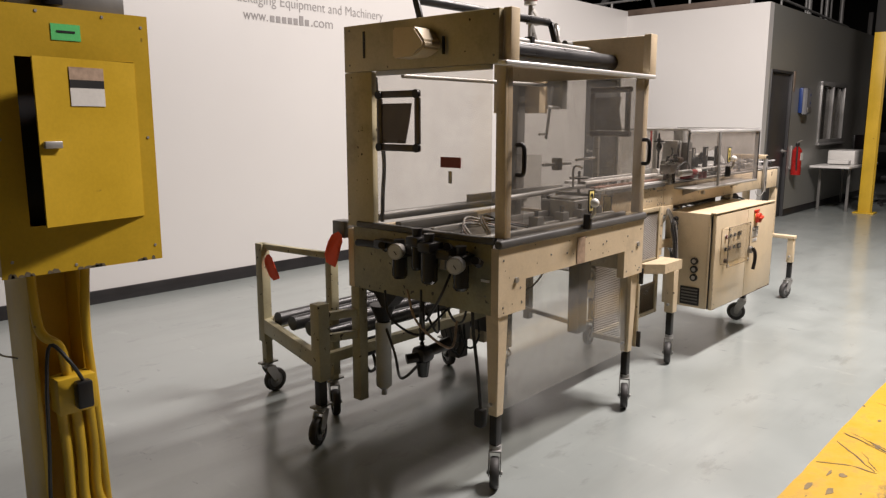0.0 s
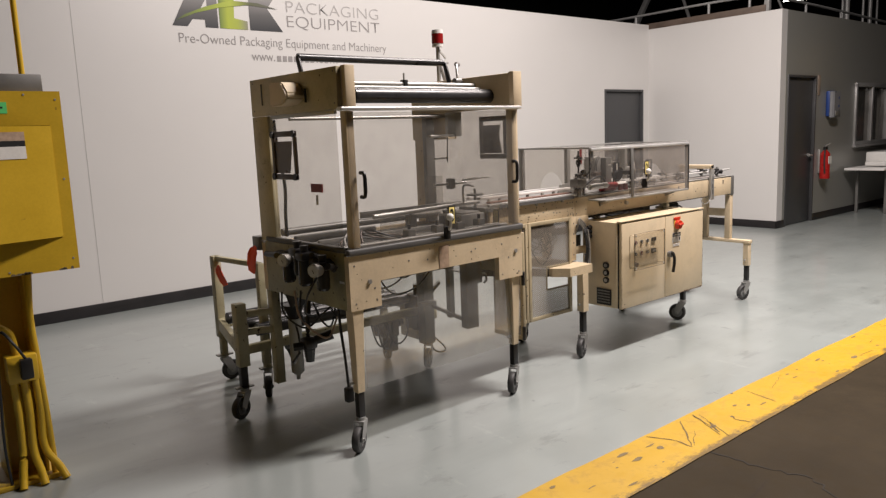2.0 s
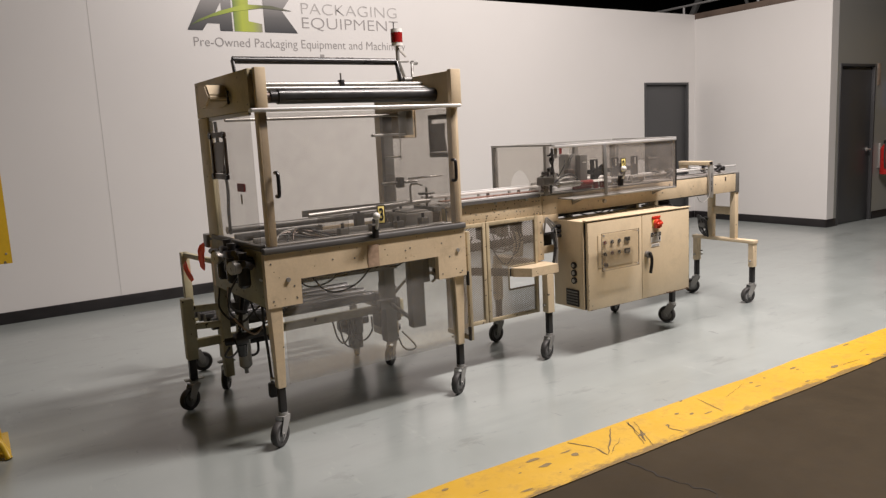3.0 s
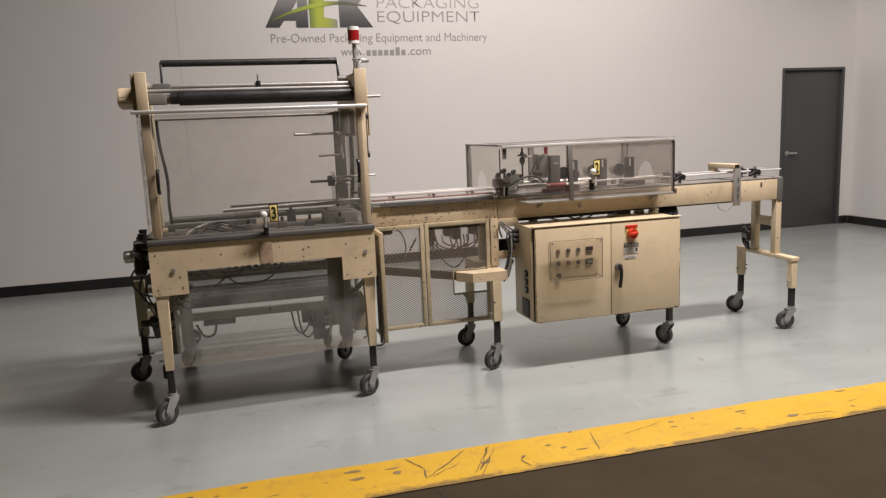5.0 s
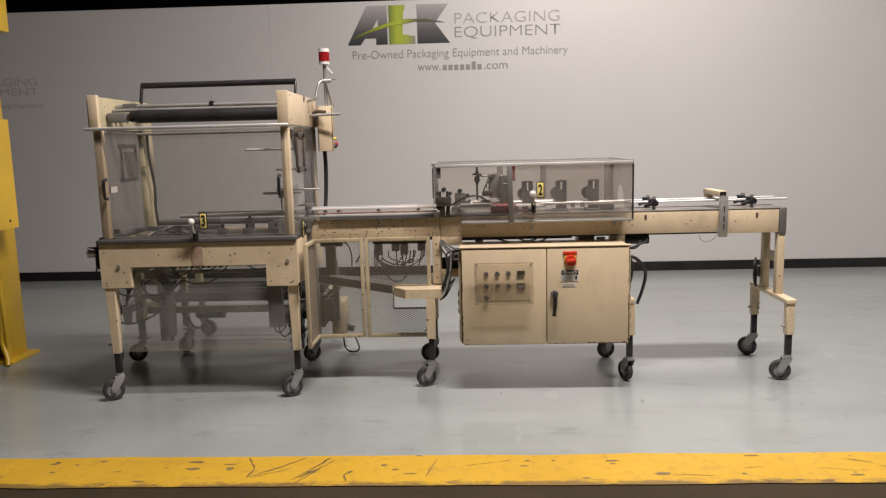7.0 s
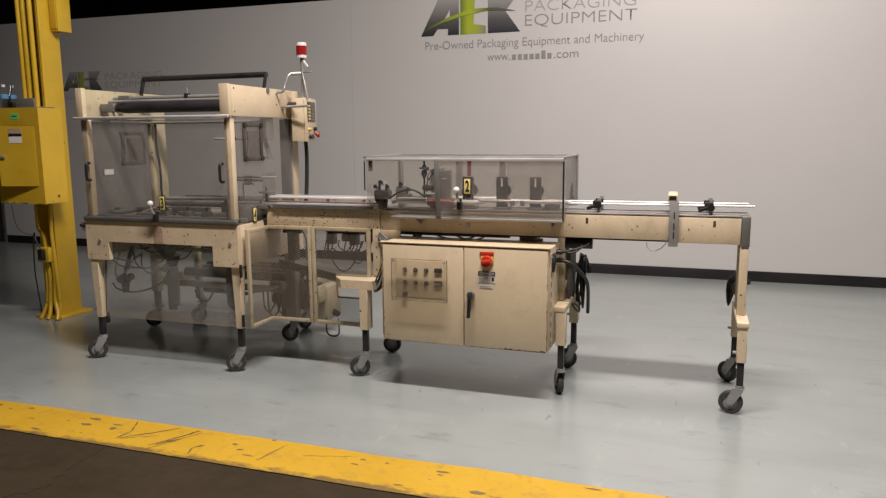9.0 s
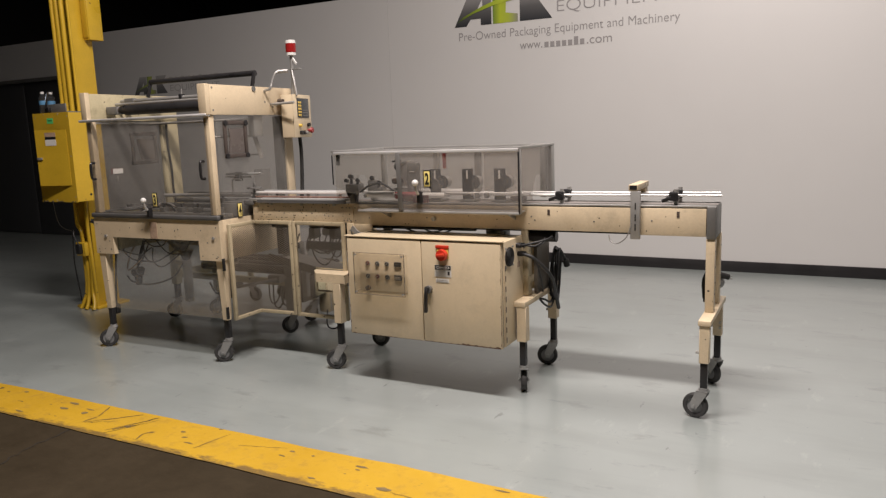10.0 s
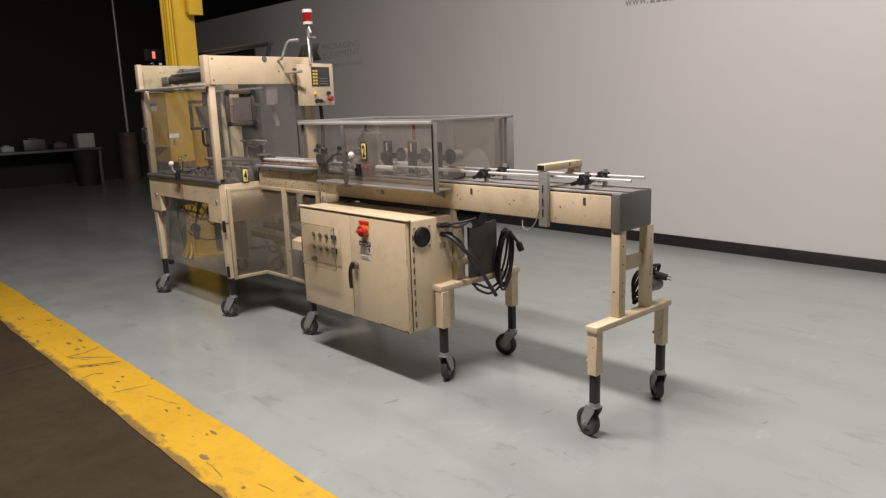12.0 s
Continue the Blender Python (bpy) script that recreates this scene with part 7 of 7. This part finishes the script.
FACE = KY0 - 0.0008
for u0, u1, at, side, along, w0, w1 in ((KX0 + 0.02, 4.52, KZ0 + 0.001, 1, "x", 0.001, 0.006), (4.52, 4.855, KZ0 + 0.001, 1, "x", 0.001, 0.004), (4.87, KX1 - 0.014, KZ0 + 0.001, 1, "x", 0.002, 0.005), (5.10, KX1 - 0.012, KZ0 + 0.004, 1, "x", 0.002, 0.008),
                                        (KZ0 + 0.01, 0.52, KX0 + 0.013, 1, "z", 0.001, 0.006), (0.6, KZ1 - 0.03, KX0 + 0.013, 1, "z", 0.001, 0.004), (KZ0 + 0.01, 0.60, KX1 - 0.007, -1, "z", 0.002, 0.006), (0.66, KZ1 - 0.02, KX1 - 0.007, -1, "z", 0.001, 0.005)):
    worn_edge(cb, u0, u1, at, side, along, w0, w1, FACE)
# rotary switch
sw = part("main_switch", box(B(), 4.962, 5.034, KY0 - 0.005, KY0 - 0.0005, 0.786, 0.84, 0.003), BRASS, cb, "red rotary main switch on a yellow plate")
part("red_strip", box(B(), 4.957, 5.037, KY0 - 0.008, KY0 - 0.0005, 0.841, 0.858, 0.002), RED, sw)
part("knob", cyl(B(), (4.999, KY0 - 0.005, 0.806), (4.999, KY0 - 0.03, 0.806), 0.033, 0.03, 24), RED, sw)
part("grip", bar(B(), (4.974, KY0 - 0.036, 0.803), (5.024, KY0 - 0.036, 0.811), 0.014, 0.018, 0.005), RED, sw)
lb = part("warning_label", box(B(), 4.945, 5.047, KY0 - 0.002, KY0 - 0.0005, 0.682, 0.748), PAPER, cb, "white warning label with a black heading")
part("label_heading", box(B(), 4.947, 5.045, KY0 - 0.0035, KY0 - 0.0022, 0.722, 0.747), LABEL_BLACK, lb)
ring = [(4.996 + 0.042 * math.cos(2 * math.pi * k / 24), KY0 - 0.0038, 0.7345 + 0.0085 * math.sin(2 * math.pi * k / 24)) for k in range(25)]
part("heading_oval", hose(B(), ring, 0.0013, 5, 1), PAPER, lb)
part("heading_word", box(B(), 4.972, 5.020, KY0 - 0.0045, KY0 - 0.0036, 0.7315, 0.7375), PAPER, lb)
part("pictogram", box(B(), 5.026, 5.038, KY0 - 0.0035, KY0 - 0.0022, 0.694, 0.714), LABEL_BLACK, lb)
for z in (0.712, 0.704, 0.696, 0.688):
    part("print_line", box(B(), 4.952, 5.018, KY0 - 0.0035, KY0 - 0.0022, z, z + 0.002), JOINT, lb)
lb = part("instruction_label", box(B(), 4.952, 5.032, KY0 - 0.002, KY0 - 0.0005, 0.650, 0.672), PAPER, cb, "worn white instruction label")
for z in (0.656, 0.664):
    part("print_line", box(B(), 4.957, 5.024, KY0 - 0.0035, KY0 - 0.0022, z, z + 0.002), JOINT, lb)
# door handle
h = part("door_handle", cyl(B(), (4.906, KY0, 0.608), (4.906, KY0 - 0.022, 0.608), 0.022), GREY_STEEL, cb, "black lever door handle with a grey boss")
part("lever", hose(B(), [(4.908, KY0 - 0.027, 0.62), (4.907, KY0 - 0.042, 0.59), (4.905, KY0 - 0.044, 0.54), (4.900, KY0 - 0.038, 0.485)], 0.011, 10), BLACK, h)
# button plate behind clear cover
pl = part("button_plate", box(B(), 4.452, 4.768, KY0 - 0.004, KY0 - 0.0005, 0.575, 0.788, 0.002), CREAM_CLEAN, cb, "steel push-button plate under a clear cover")
part("clear_cover", box(B(), 4.445, 4.775, KY0 - 0.05, KY0 - 0.046, 0.565, 0.80), COVER, pl)
# Added rim, dense enough to throw the cover's shadow line onto the door.
part("cover_edge", frame_ring(B(), "y", KY0 - 0.0512, KY0 - 0.0448, 4.441, 4.779, 0.561, 0.804, 0.0024), FROSTED, pl, "frosted rim added to deepen the cover's shadow")
for x, z in ((4.455, 0.79), (4.765, 0.79), (4.455, 0.575), (4.765, 0.575)):
    part("standoff", cyl(B(), (x, KY0 - 0.004, z), (x, KY0 - 0.0455, z), 0.004, seg=8), COVER, pl)
    part("cover_screw", cyl(B(), (x, KY0 - 0.0505, z), (x, KY0 - 0.053, z), 0.007, seg=10), STEEL, pl)
for i, x in enumerate((4.51, 4.575, 4.64)):
    for z in (0.735, 0.66):
        k = part("push_button", cyl(B(), (x, KY0 - 0.004, z), (x, KY0 - 0.014, z), 0.011, seg=16), (SWITCH_RED if (i + (z > 0.7)) % 3 == 1 else BLACK), pl)
        part("bezel", cyl(B(), (x, KY0 - 0.004, z), (x, KY0 - 0.007, z), 0.0145, seg=16), STEEL, k)
        part("pointer", bar(B(), (x - 0.006, KY0 - 0.0145, z - 0.006), (x + 0.006, KY0 - 0.0145, z + 0.006), 0.002, 0.004), STEEL, k)
part("push_button", cyl(B(), (4.51, KY0 - 0.004, 0.59), (4.51, KY0 - 0.022, 0.59), 0.014), BRONZE, pl)
part("counter", box(B(), 4.69, 4.735, KY0 - 0.014, KY0 - 0.004, 0.725, 0.75, 0.002), BLACK, pl)
kp = part("keypad", box(B(), 4.688, 4.735, KY0 - 0.014, KY0 - 0.004, 0.645, 0.675, 0.002), BLACK, pl)
for i in range(4):
    part("key", box(B(), 4.691 + 0.0108 * i, 4.699 + 0.0108 * i, KY0 - 0.0155, KY0 - 0.0141, 0.651, 0.668), CABLE_GREY, kp)
# left side: glands, round plugs, vent
for z in (0.84, 0.81, 0.78):
    part("cable_gland", cyl(B(), (KX0, 1.96, z), (KX0 - 0.035, 1.96, z), 0.014), BLACK, cb)
for z in (0.595, 0.545, 0.495):
    s = part("socket", cyl(B(), (KX0, 1.83, z), (KX0 - 0.012, 1.83, z), 0.022), BLACK, cb)
    part("socket_ring", cyl(B(), (KX0 - 0.012, 1.83, z), (KX0 - 0.015, 1.83, z), 0.012), STEEL, s)
part("vent_grille", box(B(), KX0 - 0.006, KX0 - 0.0005, 1.79, 1.91, 0.325, 0.435, 0.003), BLACK, cb, "black vent grille")
for i in range(5):
    part("vent_slat", box(B(), KX0 - 0.009, KX0 - 0.0062, 1.80, 1.90, 0.34 + i * 0.019, 0.348 + i * 0.019), GREY_STEEL, cb)
# right side: fan and glands
fan = part("fan_grille", cyl(B(), (KX1, 1.815, 0.795), (KX1 + 0.008, 1.815, 0.795), 0.052, seg=28), BLACK, cb, "round black fan grille")
for r in (0.02, 0.034, 0.048):
    pts = [(KX1 + 0.011, 1.815 + r * math.cos(2 * math.pi * k / 20), 0.795 + r * math.sin(2 * math.pi * k / 20)) for k in range(21)]
    part("fan_ring", hose(B(), pts, 0.0022, 5, 1), RUBBER, fan)
for y, z in ((1.765, 0.845), (1.865, 0.845), (1.765, 0.745), (1.865, 0.745)):
    part("fan_screw", cyl(B(), (KX1, y, z), (KX1 + 0.008, y, z), 0.006, seg=8), STEEL, fan)
for y, z in ((1.93, 0.84), (1.975, 0.835), (1.95, 0.79), (1.99, 0.785)):
    part("cable_gland", cyl(B(), (KX1, y, z), (KX1 + 0.03, y, z), 0.014), BLACK, cb)
part("side_sticker", box(B(), KX1 + 0.0005, KX1 + 0.002, 1.935, 1.975, 0.715, 0.745), LABEL_TAN, cb)
part("hanger", box(B(), 4.45, 4.5, 1.99, 2.03, KZ1 - 0.004, 0.9, 0.003), GREY_STEEL, cb)
part("hanger", box(B(), 5.2, 5.25, 1.99, 2.03, KZ1 - 0.004, 0.9, 0.003), GREY_STEEL, cb)

for i, pts in enumerate(([(KX1 + 0.03, 1.95, 0.79), (5.43, 1.955, 0.77), (5.485, 1.985, 0.71), (5.508, 2.04, 0.645), (5.505, 2.11, 0.54), (5.494, 2.191, 0.44)],
                         [(KX1 + 0.03, 1.975, 0.835), (5.43, 1.99, 0.83), (5.47, 2.03, 0.86), (5.45, 2.1, 0.90)],
                         [(KX1 + 0.03, 1.93, 0.84), (5.42, 1.94, 0.85), (5.5, 2.0, 0.87), (5.52, 2.1, 0.89)],
                         [(KX1 + 0.03, 1.99, 0.785), (5.42, 2.02, 0.74), (5.43, 2.08, 0.62), (5.41, 2.16, 0.54)])):
    whole("cabinet_cable", hose(B(), pts, 0.0105 if i == 0 else 0.006, 10), CABLE_BLACK, "black cable from the control cabinet", "cable", "cabinet cables")
random.seed(11)
for i in range(9):
    a, q, e = random.uniform(0, 0.05), random.uniform(-0.02, 0.02), random.uniform(0, 0.05)
    whole("cabinet_cable", hose(B(), [(KX0 - 0.035, 1.96, 0.84 - 0.03 * (i % 3)), (4.31 - a, 1.95 + q, 0.83 - e), (4.30 - a * 0.6, 1.93 + q, 0.72), (4.275 - a, 1.91 + q, 0.60 + e * 0.4), (4.235 - a * 0.5, 1.905 + q, 0.545 + e), (4.27 - a, 1.92, 0.57 + e), (4.32, 1.97 + q, 0.66)], 0.0045, 7), (CABLE_BLACK, CABLE_BLACK, CABLE_GREY)[i % 3],
          "thin bundled cable between cabinet and stand", "cable", "cabinet cables")
for i in range(3):
    whole("cabinet_cable", hose(B(), [(4.33, 1.97, 0.84 - 0.03 * i), (4.28, 1.96, 0.88 - 0.02 * i), (4.245, 1.965, 0.905 - 0.012 * i), (4.235, 1.97, 0.86), (4.27, 2.02, 0.80)], 0.006, 8), CABLE_GREY, "grey cable looping from the cabinet", "cable", "cabinet cables")

TURNED[0] = Matrix.Identity(4)
# ---------------------------------------------------------------- lettering on the wall
LY = WY - 0.003
s = thing("wall_lettering", (4.3, LY, 2.2), "grey company sign lettering on the white wall", "sign")
part("title", writing("PACKAGING", "title", LETTER_THIN, 4.285, 5.43, 2.785, LY, 0.115, -0.016), LETTER_THIN, s, smooth=False)
part("title", writing("EQUIPMENT", "title", LETTER, 4.285, 5.44, 2.64, LY, 0.115, -0.016), LETTER, s, smooth=False)
by_words("tagline", writing("Pre-Owned Packaging Equipment and Machinery", "tagline", LETTER, 3.15, 5.52, 2.435, LY, 0.088, -0.008), LETTER, s, 0.018)
part("address", writing("www.", "address", LETTER, 3.868, 4.12, 2.292, LY, 0.088), LETTER, s, smooth=False)
part("address", writing(".com", "address", LETTER, 4.60, 4.86, 2.292, LY, 0.088), LETTER, s, smooth=False)
bm = B()
for i in range(7):
    x = 4.145 + i * 0.064
    box(bm, x, x + 0.045, LY - 0.001, LY + 0.001, 2.292, 2.347 if i != 5 else 2.375)
part("address_bars", bm, LETTER, s)


def graded(name, axis, stops, lo, hi):
    """Printed film whose colour runs along an axis from lo to hi."""
    m, nt, b, _ = nodes_of(name)
    geo, sep, span = nt.nodes.new("ShaderNodeNewGeometry"), nt.nodes.new("ShaderNodeSeparateXYZ"), nt.nodes.new("ShaderNodeMapRange")
    span.inputs["From Min"].default_value, span.inputs["From Max"].default_value = lo, hi
    nt.links.new(geo.outputs["Position"], sep.inputs[0])
    nt.links.new(sep.outputs[axis], span.inputs["Value"])
    nt.links.new(ramp(nt, span.outputs["Result"], stops), b.inputs["Base Color"])
    b.inputs["Roughness"].default_value = 0.45
    return m


def emblem(name, x0, z0, k, parent, y, fade=0.0):
    """A slanted three-block emblem with a curved band, k metres wide, printed from silver down to charcoal."""
    def q(pts):
        return [(x0 + a * k, z0 + b * k) for a, b in pts]

    def tone(*c):
        return tuple(v + (0.3 - v) * fade for v in c)
    h = 0.36 * k
    silver = graded("emblem_silver_film", "Z", [(0.0, tone(0.02, 0.022, 0.026)), (0.35, tone(0.09, 0.088, 0.088)), (0.7, tone(0.25, 0.24, 0.235)), (1.0, tone(0.40, 0.385, 0.375))], z0, z0 + h)
    lime = graded("emblem_lime_film", "X", [(0.0, tone(0.13, 0.2, 0.03)), (0.3, tone(0.40, 0.47, 0.03)), (0.65, tone(0.36, 0.42, 0.05)), (1.0, tone(0.24, 0.235, 0.17))], x0 + 0.40 * k, x0 + 0.65 * k)
    band = graded("emblem_band_film", "X", [(0.0, tone(0.02, 0.04, 0.02)), (0.3, tone(0.28, 0.36, 0.03)), (0.5, tone(0.42, 0.5, 0.04)), (0.68, tone(0.09, 0.1, 0.04)), (1.0, tone(0.12, 0.115, 0.11))], x0, x0 + k)
    part(name, prism(B(), q([(0.0, 0.0), (0.19, 0.36), (0.385, 0.36), (0.385, 0.0), (0.275, 0.0), (0.275, 0.06), (0.17, 0.06), (0.125, 0.0)]), "y", y, y + 0.001), silver, parent, "slanted silver-grey emblem block")
    part(name, prism(B(), q([(0.295, 0.135), (0.235, 0.135), (0.295, 0.235)]), "y", y - 0.0022, y - 0.0012), WALL, parent, "white wedge in the emblem")
    part(name, prism(B(), q([(0.40, 0.0), (0.40, 0.36), (0.56, 0.36), (0.54, 0.29), (0.53, 0.09), (0.65, 0.07), (0.65, 0.0)]), "y", y, y + 0.001), lime, parent, "lime green emblem block")
    part(name, prism(B(), q([(0.67, 0.0), (0.67, 0.36), (0.97, 0.36), (0.84, 0.19), (0.98, 0.0)]), "y", y, y + 0.001), silver, parent, "silver-grey emblem block")
    part(name, prism(B(), q([(0.02, 0.035), (0.2, 0.11), (0.4, 0.165), (0.65, 0.205), (0.94, 0.19), (0.75, 0.228), (0.5, 0.23), (0.28, 0.165), (0.1, 0.09)]), "y", y - 0.004, y - 0.003), band, parent, "green curved band")


emblem("emblem", 3.10, 2.585, 1.155, s, LY)
s2 = thing("small_wall_sign", (-1.3, LY, 2.0), "smaller grey company sign on the shaded wall", "sign")
emblem("emblem", -2.09, 2.12, 0.68, s2, LY, 0.25)
part("title", writing("PACKAGING", "title", LETTER_FAINT, -1.37, -0.45, 2.25, LY, 0.085), LETTER_FAINT, s2, smooth=False)
part("title", writing("EQUIPMENT", "title", LETTER_FAINT, -1.37, -0.45, 2.14, LY, 0.085), LETTER_FAINT, s2, smooth=False)
by_words("tagline", writing("Pre-Owned Packaging Equipment and Machinery", "tagline", LETTER_FAINT, -2.05, -0.4, 2.0, LY, 0.06), LETTER_FAINT, s2, 0.0125)

# ---------------------------------------------------------------- far, dark parts of the hall
t = thing("exit_sign", (-9.0, 6.3, 2.6), "lit red exit sign on a dark wall", "exit sign")
part("case", box(B(), -9.0, -8.94, 6.1, 6.5, 2.58, 2.84, 0.006), GREY_STEEL, t)
part("lit_face", box(B(), -8.94, -8.932, 6.28, 6.34, 2.63, 2.78), EXIT, t, "glowing red face")
t = thing("cardboard_drum", (-8.5, 5.36, 0), "pale brown cardboard drum on the floor", "drum")
part("shell", cyl(B(), (-8.5, 5.36, 0), (-8.5, 5.36, 0.98), 0.2, seg=28), KICK, t)
part("lid", cyl(B(), (-8.5, 5.36, 0.98), (-8.5, 5.36, 1.02), 0.207, seg=28), KICK, t)
t = thing("waste_bin", (-8.0, 4.3, 0), "black plastic waste bin", "bin")
part("tub", cyl(B(), (-8.0, 4.3, 0), (-8.0, 4.3, 0.68), 0.2, 0.25, 24), RUBBER, t)
part("rim", cyl(B(), (-8.0, 4.3, 0.68), (-8.0, 4.3, 0.71), 0.265, seg=24), RUBBER, t)
t = thing("cardboard_carton", (-8.5, 4.5, 0.76), "white cardboard carton on the work bench", "carton")
part("body", box(B(), -8.7, -8.35, 4.3, 4.62, 0.76, 1.05, 0.004), PAPER, t)
t = thing("work_bench", (-8.5, 3.4, 0), "dark steel work bench against the unlit wall", "bench")
part("top", box(B(), -8.95, -8.2, 2.2, 4.7, 0.71, 0.76, 0.006), GREY_STEEL, t)
for x in (-8.9, -8.25):
    for y in (2.25, 4.65):
        part("leg", box(B(), x - 0.03, x + 0.03, y - 0.03, y + 0.03, 0, 0.71, 0.003), GREY_STEEL, t)
random.seed(15)
for y, w, h, m, lab, cat in ((2.35, 0.3, 0.16, BLACK, "black tool box on the dark work bench", "tool box"), (2.9, 0.22, 0.1, PAPER, "pile of pale papers on the dark work bench", "papers"), (3.3, 0.4, 0.22, GREY_STEEL, "grey bench vice on the dark work bench", "vice"), (3.85, 0.25, 0.12, KICK, "small brown carton on the dark work bench", "carton")):
    it = thing(cat.replace(" ", "_") if cat != "carton" else "small_carton", (-8.6, y, 0.76), lab, cat)
    part("body", box(B(), -8.75, -8.45, y, y + w, 0.7605, 0.76 + h, 0.012), m, it)
    part("top_piece", box(B(), -8.72, -8.5, y + 0.25 * w, y + 0.7 * w, 0.76 + h, 0.785 + h, 0.006), m, it)
whole("drain_pipe", cyl(B(), (-8.9, 5.52, 0.0), (-8.9, 5.52, 5.5), 0.03), ALU, "thin bright pipe on the dark wall", "pipe")
whole("door_4", box(B(), -9.0, -8.96, 6.0, 6.95, 0, 2.1, 0.004), DOOR_DARK, "dark exit door under the lit sign", "door", kind="structure")
rk = thing("storage_rack", (17.6, 2.6, 0), "dim storage rack with wrapped cartons beyond the yellow column", "rack")
for y in (1.2, 2.7, 4.1):
    part("upright", box(B(), 17.5, 17.58, y, y + 0.08, 0, 3.6, 0.004), TRUSS, rk)
# Beams and boards share the near-black tone so that the rack looks unlit.
for z in (0.9, 2.0, 3.1):
    part("shelf_beam", box(B(), 17.45, 17.5, 1.2, 4.18, z - 0.11, z, 0.004), DARKWALL, rk, "dark shelf beam")
    part("shelf_board", box(B(), 17.5, 18.3, 1.2, 4.18, z, z + 0.03), DARKWALL, rk)
random.seed(77)
for z in (0.93, 2.03):
    y = 1.32
    while y < 3.75:
        w, h = random.uniform(0.22, 0.5), random.uniform(0.16, 0.6)
        m, lab = random.choice(((DARKWALL, "dark brown carton on the storage rack"), (REDPLATE, "dim red carton on the storage rack"), (RUST, "brown carton on the storage rack"), (BLACK, "black bin on the storage rack")))
        whole("storage_carton", box(B(), 17.56 + random.uniform(0, 0.08), 18.15, y, y + w, z, z + h, 0.01), m, lab, "carton", "cartons on the rack")
        y += w + random.uniform(0.02, 0.15)
# mezzanine rail and tube light over the offices
r = thing("mezzanine_rail", (11, 4.5, 2.98), "grey pipe guard rail on the office roof", "railing")
part("rail", hose(B(), [(10.95, 7.6, 3.27), (10.95, 6.2, 3.27), (10.95, 4.9, 3.28), (10.95, 4.15, 3.26), (11.0, 4.1, 3.25)], 0.02, 8, 3), RAIL_GREY, r)
part("rail", hose(B(), [(11.0, 4.1, 3.25), (13.0, 4.1, 3.22), (15.8, 4.1, 3.15)], 0.02, 8, 3), RAIL_GREY, r)
for x, y, h in ((10.95, 6.3, 3.27), (10.95, 5.0, 3.28), (10.95, 4.36, 3.26), (12.15, 4.1, 3.24), (13.4, 4.1, 3.21)):
    part("post", cyl(B(), (x, y, 2.87), (x, y, h), 0.02), RAIL_GREY, r)
part("corner_post", box(B(), 10.92, 10.99, 4.06, 4.13, 2.87, 3.36, 0.004), RAIL_GREY, r)
part("kick_board", box(B(), 10.90, 10.93, 4.1, 7.4, 2.98, 3.12, 0.002), KICK, r, "worn brown kick board")
for x, y, rad in ((13.95, 4.3, 0.02), (14.12, 4.3, 0.045), (14.8, 4.3, 0.02), (15.1, 4.3, 0.035), (15.55, 4.35, 0.02), (16.05, 4.3, 0.04)):
    whole("roof_pipe", cyl(B(), (x, y, 2.87), (x, y, 7.0), rad, seg=12), RAIL_GREY, "dull grey vertical pipe rising from the office roof", "pipe", "pipes over the offices")
for p0, p1, w in (((13.0, 8.13, 2.86), (13.0, 5.63, 7.0), 0.09), ((13.2, 6.5, 2.86), (13.2, 8.0, 7.0), 0.045), ((13.4, 4.83, 2.86), (13.4, 6.65, 7.0), 0.03)):
    whole("roof_brace", bar(B(), p0, p1, w, w, 0.004), RAIL_GREY, "dull grey diagonal steel brace under the roof", "brace", "roof braces")
f = thing("tube_light", (18.6, 6.9, 4.3), "lit fluorescent tube fixture above the offices", "ceiling light")
part("housing", bar(B(), (18.38, 7.5, 4.38), (18.84, 6.2, 4.38), 0.14, 0.05, 0.004), WHITE_PL, f)
part("tube", cyl(B(), (18.40, 7.45, 4.32), (18.60, 6.88, 4.32), 0.03), TUBE_LIGHT, f)
part("tube", cyl(B(), (18.62, 6.82, 4.32), (18.82, 6.25, 4.32), 0.03), TUBE_LIGHT, f)
for x, y in ((18.45, 7.3), (18.77, 6.4)):
    part("chain", cyl(B(), (x, y, 4.4), (x, y, 7.0), 0.006, seg=6), STEEL, f)
